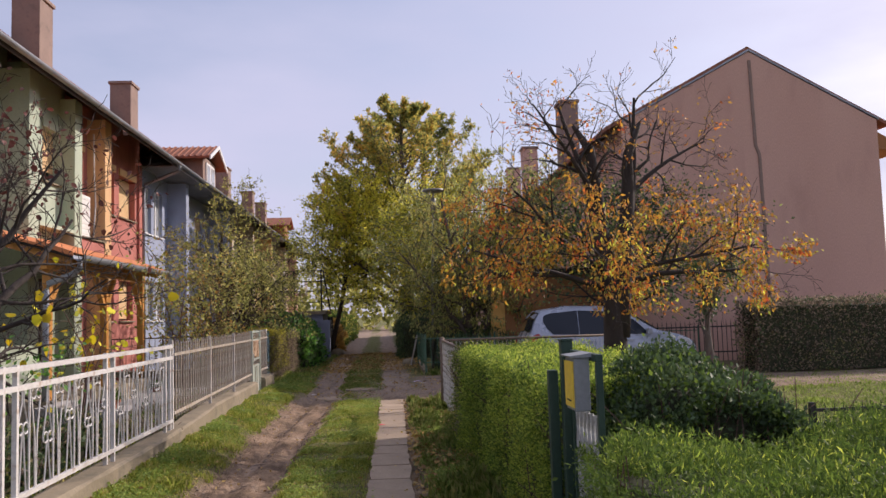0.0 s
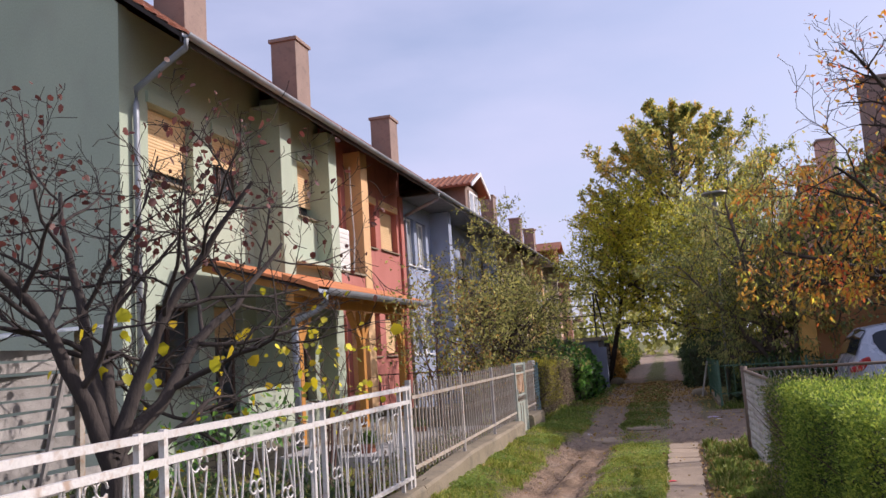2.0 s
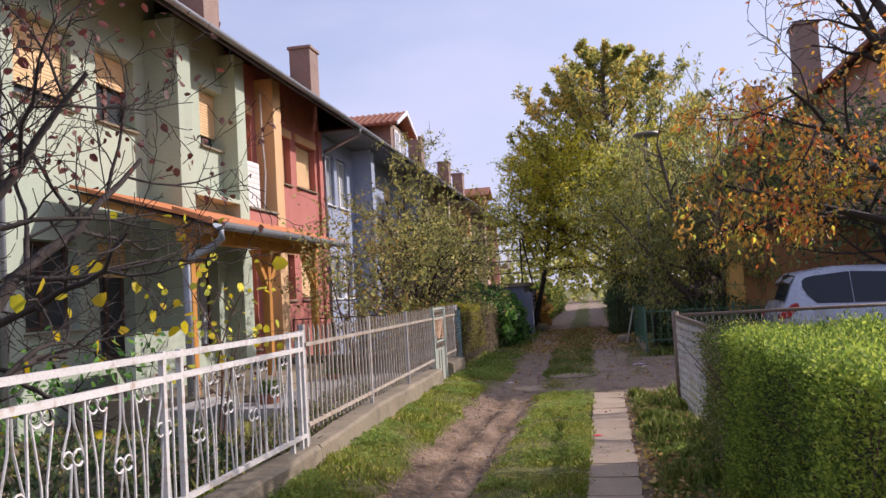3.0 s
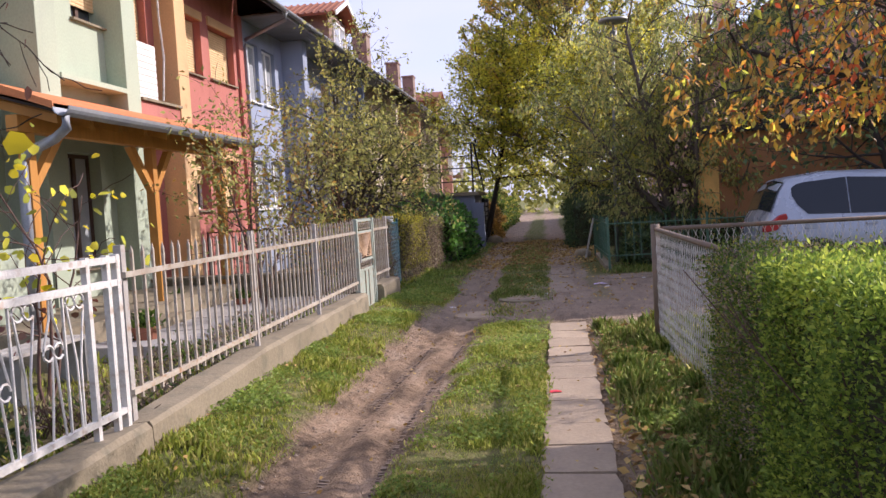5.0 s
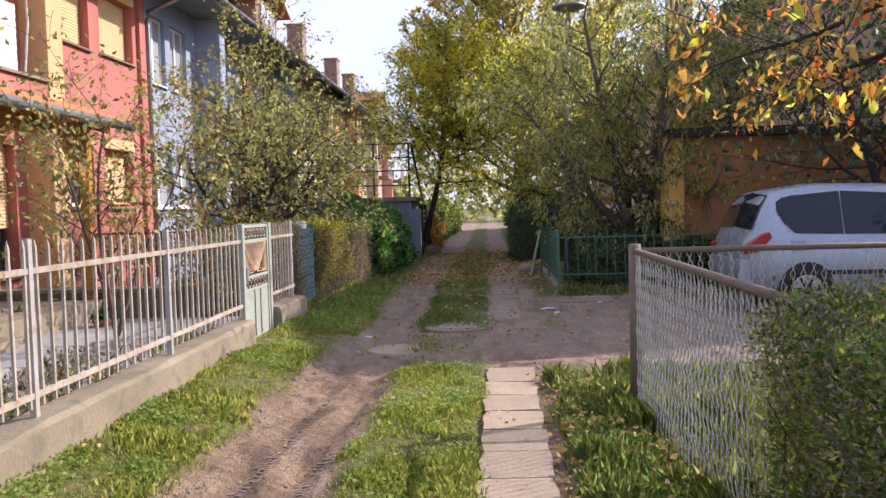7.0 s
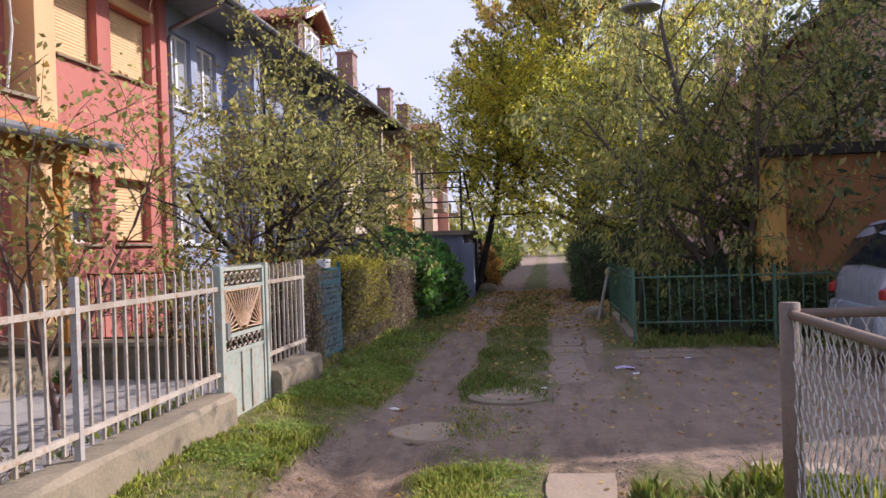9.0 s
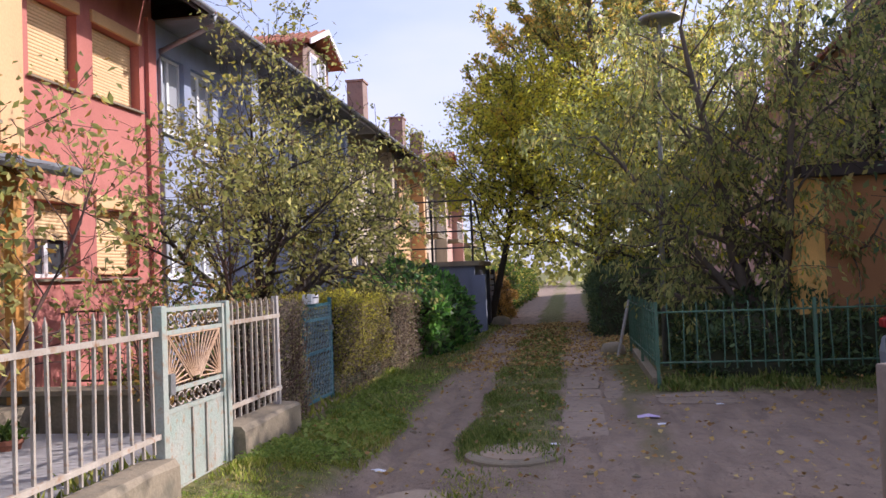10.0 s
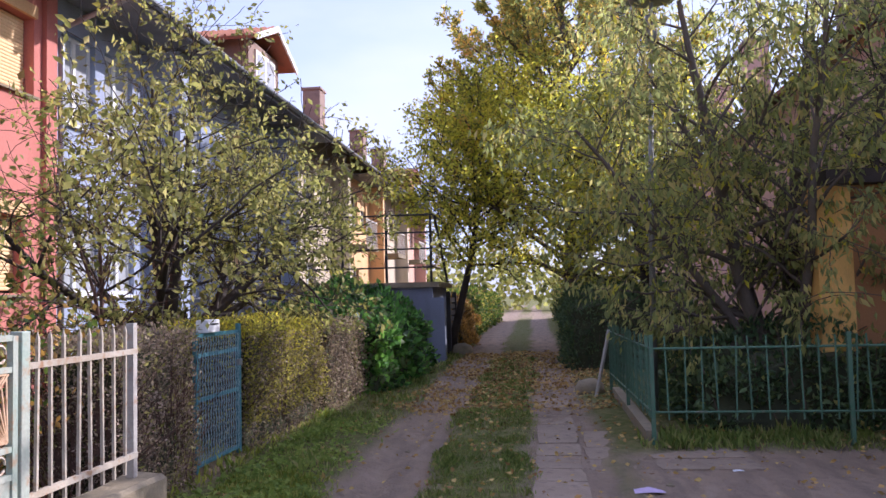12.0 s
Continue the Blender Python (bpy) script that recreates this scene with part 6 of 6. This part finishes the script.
# ---- lawn, verges, weeds ----
def sprinkle(n, x0, x1, y0, y1, seed, keep):
    rng = np.random.default_rng(seed)
    pts = np.stack([rng.uniform(x0, x1, n), rng.uniform(y0, y1, n)], 1)
    ok = np.array([rng.random() < keep(x, y) for x, y in pts])
    pts = pts[ok]
    z = np.array([ground_z(x, y) for x, y in pts])
    return np.column_stack([pts, z - 0.005]), rng


def verge(name, n, x0, x1, y0, y1, seed, keep, material, height, width, label, lean=0.45):
    P, rng = sprinkle(n, x0, x1, y0, y1, seed, keep)
    D = rng.normal(size=P.shape) * lean
    D[:, 2] = 1
    tall = np.array([0.35 + 0.9 * max(0, 0.45 + wave(p[0], p[1], 1.9)) + 0.9 * max(0, wave(p[0], p[1], 5.5)) for p in P])
    me = leaf_mesh(name, P, D, height * tall * rng.uniform(0.5, 1.3, len(P)), width, material, 0.5)
    return tagged(new(name, me), label, "grass", kind="stuff")


def mid_strip(x, y):
    s = 1 - soil_at(x, y)
    return s * (0.08 + 0.92 * max(0.0, min(1.0, 0.62 + 1.9 * wave(x, y, 1.7) + 1.1 * wave(x, y, 6.0))))


def left_verge(x, y):
    if x < fence_x(y) + 0.12 and y < 19.4:
        return 0
    return (1 - soil_at(x, y)) * (0.12 + 0.88 * max(0.0, min(1.0, 0.68 + 1.8 * wave(x, y, 1.3) + 1.1 * wave(x, y, 6.0))))


verge("verge_grass", 170000, -2.8, -1.4, 4.5, 21.0, 51, left_verge, "blade", 0.06, 0.08, "sunlit rough grass beside the plinth wall")
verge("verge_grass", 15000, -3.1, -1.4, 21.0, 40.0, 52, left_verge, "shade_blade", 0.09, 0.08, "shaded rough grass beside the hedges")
verge("centre_grass", 120000, -1.25, -0.18, 4.5, 18.0, 53, mid_strip, "blade", 0.045, 0.09, "worn grass strip between the wheel ruts")
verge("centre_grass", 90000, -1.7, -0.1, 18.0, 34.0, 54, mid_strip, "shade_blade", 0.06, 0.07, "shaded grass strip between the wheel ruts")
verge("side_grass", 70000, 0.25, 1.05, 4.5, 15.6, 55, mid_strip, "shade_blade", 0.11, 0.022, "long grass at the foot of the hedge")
verge("garden_grass", 40000, 1.0, 4.2, 11.6, 15.8, 56, lambda x, y: 0.9 if x > 1 else 0.3, "blade", 0.14, 0.04, "long grass behind the mesh fence")
verge("fence_foot_grass", 3000, 0.8, 6.0, 22.25, 23.0, 57, lambda x, y: 0.7, "shade_blade", 0.12, 0.12, "shade-toned grass at the foot of the green fence")
verge("lawn_grass", 60000, 3.5, 14.0, 8.0, 19.3, 58, lambda x, y: 0.9 if y < 15.7 else 0.3, "weed", 0.06, 0.12, "short sunlit garden lawn")
verge("front_garden_grass", 36000, -7.6, -3.0, 5.0, 25.0, 59, lambda x, y: 0.75 * (1 - soil_at(x, y)), "blade", 0.11, 0.1, "patchy grass in the front gardens")


def weeds(name, n, x0, x1, y0, y1, seed, keep, material, size, label, up=0.5):
    P, rng = sprinkle(n, x0, x1, y0, y1, seed, keep)
    P[:, 2] += rng.uniform(0.01, 0.07, len(P))
    D = rng.normal(size=P.shape)
    D[:, 2] = rng.uniform(0.0, up, len(P))
    me = leaf_mesh(name, P, D, size * rng.uniform(0.5, 1.3, len(P)), 0.6, material, 0.3)
    return tagged(new(name, me), label, "weeds", kind="stuff")


def patchy(f):
    return lambda x, y: f(x, y) * (1.0 if wave(x, y, 1.3) > 0.02 else 0.12)


weeds("clover_weeds", 60000, -2.75, -1.7, 4.5, 21, 61, patchy(left_verge), "weed", 0.032, "low clover and weeds in the verge")
weeds("clover_weeds", 6000, -2.9, -1.8, 18.4, 24, 62, left_verge, "weed", 0.06, "leafy ground cover near the gate")
weeds("clover_weeds", 42000, -1.2, -0.2, 4.5, 18, 63, patchy(mid_strip), "weed", 0.028, "low clover in the centre strip")
weeds("clover_weeds", 36000, 0.3, 1.0, 5, 15.4, 64, patchy(mid_strip), "weed", 0.035, "broad-leaved weeds at the hedge foot")
weeds("fallen_leaves", 9000, -2.2, 1.0, 25, 36, 65, lambda x, y: 0.8 if wave(x, y, 0.7) > -0.2 else 0.2, "fallen", 0.07, "yellow fallen leaves on the lane", 0.2)
weeds("fallen_leaves", 3800, -2.6, 7, 17, 27, 66, lambda x, y: 0.6, "fallen", 0.06, "scattered dry fallen leaves", 0.2)
weeds("fallen_leaves", 2200, 0.2, 1.0, 6, 15.5, 67, lambda x, y: 0.9, "fallen", 0.06, "dry fallen leaves under the hedge", 0.2)
weeds("fallen_leaves", 500, -2.6, 0.3, 5, 16, 68, lambda x, y: 0.9, "fallen", 0.045, "few dry leaves on the verge", 0.2)


# ---- more things along the lane ----
# post, pillar and boxes at the corner of the clipped hedge
gp2 = thing("steel_post", (1.07, 5.0, 0), "dark green square steel fence post", "post", "dark green posts")
part("shaft", Geo().box(-0.035, 0.035, -0.035, 0.035, 0, 1.46), "dark_green", gp2, bevel=0.004)
part("cap", Geo().box(-0.038, 0.038, -0.038, 0.038, 1.461, 1.475), "dark_green", gp2)
gp3 = thing("steel_post", (1.0, 5.1, 0), "dark green square steel fence post", "post", "dark green posts")
part("shaft", Geo().box(-0.03, 0.03, -0.03, 0.03, 0, 1.28), "dark_green", gp3, bevel=0.004)
lg = thing("lattice_gate", (1.1, 4.95, 0), "dark green steel gate with peeling white lattice infill", "gate")
part("top_rail", Geo().box(-0.02, 0.02, -0.64, -0.0, 1.37, 1.41), "dark_green", lg, bevel=0.004)
part("bottom_rail", Geo().box(-0.02, 0.02, -0.64, -0.0, 0.12, 0.17), "dark_green", lg, bevel=0.004)
for yy in (-0.03, -0.64):
    part("stile", Geo().box(-0.018, 0.018, yy, yy + 0.035, 0.171, 1.369), "dark_green", lg, bevel=0.004)
for k in range(6):
    g = Geo()
    yy = -0.08 - k * 0.092
    for s_ in (-1, 1):      # paired strips that meet and part, leaving pointed openings
        pts = [(0.004 * s_, yy + s_ * (0.010 if n_ % 2 == 0 else 0.041), 0.17 + n_ * 0.1) for n_ in range(10)]
        g.limb(pts, [0.012] * 10, 4)
    part("lattice_strip", g, "whitewash", lg)
mb = thing("mailbox", (1.07, 4.52, 1.1), "grey sheet mailbox with a yellow front plate hung on the gate", "mailbox")
part("box", Geo().prism([(-0.11, 0), (0.11, 0), (0.11, 0.29), (-0.11, 0.29)], "x", -0.085, 0.0), "mailbox", mb, bevel=0.006)
part("lid", Geo().prism([(-0.105, 0.291), (0.015, 0.291), (0.015, 0.315), (-0.11, 0.3)], "y", -0.12, 0.12), "mailbox", mb, "pale grey sheet lid")
part("plate", Geo().box(-0.094, -0.087, -0.1, 0.1, 0.02, 0.27), "yellow_paint", mb, "yellow metal plate")
for k in range(5):
    part("vent_hole", Geo().box(-0.097, -0.0945, -0.05 + k * 0.022, -0.04 + k * 0.022, 0.05, 0.06), "black_plastic", mb)

# low spiked fence on the lawn
sf = thing("spiked_fence", (0, 0, 0), "low black iron fence with small spikes", "fence")
for z in (0.52, 0.38):
    part("rail", Geo().box(4.3, 9.2, 8.28, 8.31, z, z + 0.035), "black_iron", sf)
sp = Geo().limb([(0, 0, 0), (0, 0, 0.5), (0, 0, 0.62)], [0.009, 0.009, 0.002], 5).mesh("spike", M["black_iron"])
for i in range(48):
    part("spike", sp, "black_iron", sf, at=(4.35 + i * 0.1, 8.26, 0))
for x in (4.3, 6.7, 9.1):
    part("post", Geo().box(x, x + 0.05, 8.27, 8.32, 0, 0.62), "black_iron", sf)
slb = thing("lawn_path", (7.2, 7.4, 0.0), "pale concrete path slab across the lawn", "slab")
part("slab", Geo().box(-3.2, 3.2, -0.35, 0.35, -0.02, 0.05), "slab", slb, bevel=0.01)

# dark railing behind the car
df = thing("dark_railing", (0, 0, 0), "dark iron railing with pointed bars beside the pink house", "fence")
for z in (0.35, 1.05):
    part("rail", Geo().box(6.4, 9.6, 22.28, 22.31, z, z + 0.035), "black_iron", df)
sp2 = Geo().limb([(0, 0, 0.1), (0, 0, 1.15), (0, 0, 1.25)], [0.011, 0.011, 0.002], 5).mesh("bar", M["black_iron"])
for i in range(25):
    part("bar", sp2, "black_iron", df, at=(6.45 + i * 0.13, 22.26, 0))
part("base_wall", Geo().box(6.4, 9.6, 22.2, 22.4, 0, 0.12), "concrete", df)

# railing between the gardens, paved yard and low planter behind the bar fence
dr = thing("garden_railing", (0, 0, 0), "thin dark brown iron railing between two gardens", "fence")
for z in (0.22, 1.24):
    part("rail", Geo().box(-7.6, -4.9, 22.79, 22.81, z - 0.015, z + 0.015), "frame_brown", dr)
gb_ = Geo().box(-0.006, 0.006, -0.006, 0.006, 0.235, 1.225).mesh("bar", M["frame_brown"])
for i in range(17):
    part("bar", gb_, "frame_brown", dr, at=(-7.5 + i * 0.155, 22.8, 0))
for x in (-7.58, -6.2, -4.92):
    part("post", Geo().box(x - 0.02, x + 0.02, 22.75, 22.785, 0, 1.27), "frame_brown", dr)
yd = thing("yard_paving", (0, 0, 0), "grey worn concrete yard paving behind the bar fence", "pavement", kind="structure")
ys_ = Geo().box(-0.62, 0.62, -0.57, 0.57, -0.2, 0.0).mesh("slab", M["yard_concrete"])
for i in range(3):
    for j in range(4):
        part("slab", ys_, "yard_concrete", yd, at=(-6.75 + i * 1.25 + 0.4, 15.3 + j * 1.15 - 0.3, 0.17 + 0.004 * ((i * 3 + j) % 3)))
pw = thing("planter", (0, 0, 0), "low dark concrete planter with a flat ledge", "planter")
part("wall", Geo().box(-7.2, -4.1, 19.3, 19.5, 0.0, 0.5), "concrete", pw, bevel=0.01)
part("ledge", Geo().box(-7.25, -4.05, 19.2, 19.55, 0.503, 0.56), "concrete", pw, bevel=0.01)

# boards stacked beside the green house
bs = thing("board_stack", (-5.7, 8.35, 0), "leaning stack of grey weathered boards", "boards")
bm_ = Geo().prism([(-0.02, -0.9), (0.03, -0.85), (0.03, 0.85), (-0.02, 0.9)], "z", -0.045, 0.045).mesh("board", M["grey_wood"])
for i in range(17):
    rr = random.Random(i)
    part("board", bm_, "grey_wood", bs, at=pose(rr.uniform(-0.05, 0.05), rr.uniform(-0.12, 0.12), 0.08 + i * 0.115, rr.uniform(-2.5, 2.5), rr.uniform(-8, 8), rr.uniform(-3, 3)))
part("upright", Geo().box(0.05, 0.11, 0.62, 0.69, 0, 2.15), "cream_paint", bs)
part("upright", Geo().limb([(0.1, -0.1, 0), (0.08, 0.5, 1.9)], [0.03, 0.03], 5), "grey_wood", bs)
part("cover_sheet", Geo().prism([(-0.95, 2.02), (0.95, 2.18), (0.95, 2.21), (-0.95, 2.05)], "x", -0.5, 0.3), "porch_top", bs)

# teal wire gate between the hedges
tg_ = thing("teal_gate", (-3.26, 21.15, 0), "teal metal gate leaf with patterned wire mesh", "gate")
part("stile", Geo().box(-0.02, 0.02, -0.16, -0.11, 0.03, 1.30), "teal", tg_, bevel=0.006)
part("stile", Geo().box(-0.02, 0.02, 0.88, 0.94, 0.03, 1.34), "teal", tg_, bevel=0.006)
for z in (0.08, 0.66, 1.06, 1.24):
    part("rail", Geo().box(-0.015, 0.015, -0.108, 0.878, z, z + 0.035), "teal", tg_)
part("wire_mesh", chain_link((0.018, -0.11, 0), (0.018, 0.88, 0), 0.1, 1.25, 0.06, 0.003), "teal_wire", tg_)
part("latch", Geo().box(0.02, 0.05, 0.8, 0.9, 0.92, 0.98), "steel", tg_, bevel=0.005)
ml = thing("letter_box", (-3.26, 21.3, 1.278), "small white letter box on the gate", "mailbox")
part("box", Geo().box(-0.06, 0.06, -0.14, 0.14, 0, 0.12), "frame_white", ml, bevel=0.01)
part("slot", Geo().box(0.058, 0.063, -0.1, 0.1, 0.07, 0.085), "black_plastic", ml)

# blue garage block with railed terrace
ga = thing("garage", (0, 0, 0), "grey-blue flat-roofed garage with a railed terrace", "garage")
part("wall", Geo().box(-6.9, -2.75, 33.4, 33.65, 0, 1.8), "shaded_blue_wall", ga)
part("side_wall", Geo().box(-3.0, -2.75, 33.66, 36.2, 0, 1.8), "shaded_blue_wall", ga)
part("roof_slab", Geo().box(-7.0, -2.6, 33.3, 36.3, 1.803, 1.93), "concrete", ga)
part("pier", Geo().box(-2.78, -2.45, 33.2, 33.5, 0, 1.55), "shaded_blue_wall", ga)
rt = Geo()
for x in (-6.6, -5.0, -3.9, -2.8):
    part("railing_post", Geo().limb([(x, 33.6, 1.93), (x, 33.6, 3.6)], [0.035, 0.035], 6), "black_iron", ga)
part("railing_post", Geo().limb([(-2.5, 34.4, 1.93), (-2.75, 34.0, 3.6)], [0.035, 0.035], 6), "black_iron", ga)
for z in (2.3, 2.75, 3.15, 3.58):
    part("railing_bar", Geo().limb([(-6.7, 33.6, z), (-2.75, 33.6, z)], [0.022, 0.022], 6), "black_iron", ga)
    part("railing_bar", Geo().limb([(-2.75, 33.6, z), (-2.75, 36.1, z)], [0.022, 0.022], 6), "black_iron", ga)
part("stair_rail", Geo().limb([(-5.0, 33.5, 3.6), (-6.9, 33.5, 4.7)], [0.03, 0.03], 6), "black_iron", ga)
dg = thing("sheet_gate", (-2.7, 37.0, 0), "dark slatted metal driveway gate", "gate")
for k in range(8):
    part("slat", Geo().box(-0.02, 0.02, -0.75, 0.75, 0.15 + k * 0.18, 0.28 + k * 0.18), "black_iron", dg)
for yy in (-0.78, 0.78):
    part("post", Geo().box(-0.06, 0.06, yy - 0.06, yy + 0.06, 0, 1.7), "black_iron", dg)
lw = thing("low_wall", (-2.75, 40.0, 0), "low dark grey garden wall", "wall")
part("wall_section", Geo().box(-0.12, 0.12, -1.9, 4.0, 0, 0.85), "concrete", lw)

# bins, pots and clutter on the porch side
for (x, y, s) in ((-5.0, 15.0, 1.0), (-5.1, 18.3, 0.8), (-6.0, 17.9, 0.9)):
    pt = thing("plant_pot", (x, y, 0.02), "terracotta plant pot with a small green plant", "plant pot", "plant pots")
    part("pot", Geo().limb([(0, 0, 0), (0, 0, 0.24 * s), (0, 0, 0.25 * s), (0, 0, 0.3 * s)], [0.11 * s, 0.15 * s, 0.17 * s, 0.17 * s], 14), "roof", pt)
    rg = np.random.default_rng(int(x * -10))
    P = rg.normal(size=(160, 3)) * 0.06 * s + np.array([0, 0, 0.32 * s])
    D = rg.normal(size=(160, 3)) + np.array([0, 0, 0.8])
    part("plant", leaf_mesh("plant", P, D, 0.13 * s, 0.35, "lf_shrub"), "lf_shrub", pt)
bn = thing("garden_bench", (-5.0, 12.9, 0.02), "small grey garden bench with slatted seat", "bench")
for k in range(4):
    part("seat_slat", Geo().box(-0.2 + k * 0.11, -0.11 + k * 0.11, -0.6, 0.6, 0.42, 0.45), "grey_wood", bn)
for yy in (-0.5, 0.5):
    part("leg", Geo().box(-0.2, 0.22, yy - 0.03, yy + 0.03, 0, 0.417), "steel", bn)

# overhead cable fitting, litter
for (x, y, m_, s, lab) in ((0.64, 20.6, "violet_litter", 0.12, "crumpled lilac wrapper on bare earth"), (-0.3, 19.1, "litter", 0.05, "small white scrap on the lane"), (0.75, 20.2, "litter", 0.06, "small white scrap of paper"), (-0.17, 12.35, "red_litter", 0.05, "small red plastic scrap on a slab"), (-0.45, 9.1, "litter", 0.05, "white scrap in the grass"), (-1.75, 18.4, "litter", 0.07, "pale broken scrap beside the rut"), (1.5, 21.4, "litter", 0.05, "small white scrap of paper")):
    lt = thing("litter", (x, y, ground_z(x, y) + (0.045 if m_ == "red_litter" else 0.004)), lab, "litter")
    g = Geo()
    g.v = [(-s, -s * 0.5, 0), (0, -s * 0.6, s * 0.1), (s, -s * 0.4, 0.004), (-s, s * 0.5, 0.006), (0, s * 0.55, s * 0.2), (s * 0.9, s * 0.45, 0.0)]
    g.f = [(0, 1, 4, 3), (1, 2, 5, 4)]
    part("scrap", g, m_, lt)
rk = Geo()
for i in range(70):
    rr = random.Random(900 + i)
    x, y = rr.uniform(-2.0, 4.5), rr.uniform(9, 26)
    if soil_at(x, y) > 0.5:
        s = rr.uniform(0.012, 0.04)
        z = ground_z(x, y)
        rk.limb([(x, y, z - s * 0.3), (x + s * 0.2, y, z + s * 0.2), (x + s * 0.1, y + s * 0.2, z + s * 0.6)], [s, s * 1.1, s * 0.4], 6)
tagged(part("pebbles", rk, "concrete"), "small grey stones lying on the bare earth", "stones", kind="stuff")
for (x, y, s) in ((-2.35, 36.2, 0.28), (0.55, 27.0, 0.22), (0.62, 27.5, 0.16)):
    bo = thing("boulder", (x, y, 0), "rounded pale field stone at the lane's edge", "stone", "stones at the lane's edge")
    part("stone", Geo().limb([(0, 0, -0.1), (0, 0, 0.05), (0.02, 0, s * 0.8), (0.02, 0, s * 1.05)], [s * 0.9, s * 1.1, s * 0.9, s * 0.3], 9), "concrete", bo, smooth=True)

tr = Geo()
for row, (x0_, sl_) in enumerate(((-1.66, 1), (-1.56, -1), (-1.20, 1))):
    for i in range(150):
        rr = random.Random(row * 1000 + i)
        y = 8.4 + i * 0.046
        if rr.random() < 0.7 and wave(x0_, y, 0.9) > 0.0:
            x = x0_ + 0.04 * math.sin(y * 0.9) + rr.uniform(-0.006, 0.006)
            z = ground_z(x, y)
            u = 0.035
            tr.prism([(x - u, y), (x + u, y + sl_ * 0.02), (x + u, y + sl_ * 0.02 + 0.02), (x - u, y + 0.02)], "z", z - 0.01, z + rr.uniform(-0.002, 0.004))
tagged(part("tyre_marks", tr, "damp_soil"), "tyre tread pressed in damp soil along the rut", "tyre marks", kind="stuff")

cl = Geo()
for i in range(2000):
    rr = random.Random(5000 + i)
    y = rr.uniform(8.0, 18.5)
    side = rr.choice((-2.02, -1.9, -1.12, -1.05, 0.3)) if y < 17 else rr.uniform(-2.0, 3.5)
    x = side + rr.gauss(0, 0.07)
    if soil_at(x, y) > 0.35:
        u = rr.uniform(0.004, 0.012) if rr.random() < 0.93 else rr.uniform(0.012, 0.02)
        z = ground_z(x, y)
        cl.limb([(x, y, z - u * 0.4), (x + u * 0.3, y + u * 0.2, z + u * 0.2), (x, y + u * 0.3, z + u * 0.8)], [u, u * rr.uniform(0.8, 1.3), u * 0.35], 5)
tagged(part("earth_clods", cl, "earthy_slab"), "crumbled brown earth clods along the rut edges", "soil", kind="stuff")

# ---- distance ----
far_rng = np.random.default_rng(77)
fp, fd = [], []
for i in range(34):
    cx, cy, hh = -75 + i * 4.6 + far_rng.uniform(-1.5, 1.5), 92 + far_rng.uniform(-6, 14), far_rng.uniform(4.5, 9)
    k = 420
    q = far_rng.normal(size=(k, 3)) * np.array([1.9, 1.9, hh * 0.26]) + np.array([cx, cy, hh * 0.52])
    q[:, 2] = np.clip(q[:, 2], 0.1, None)
    fp.append(q)
    fd.append(far_rng.normal(size=(k, 3)))
woods = new("far_trees", leaf_mesh("far_trees", np.concatenate(fp), np.concatenate(fd), 0.7, 0.7, "lf_apple"))
tagged(woods, "distant row of yellowing trees beyond the lane", "trees", kind="stuff")
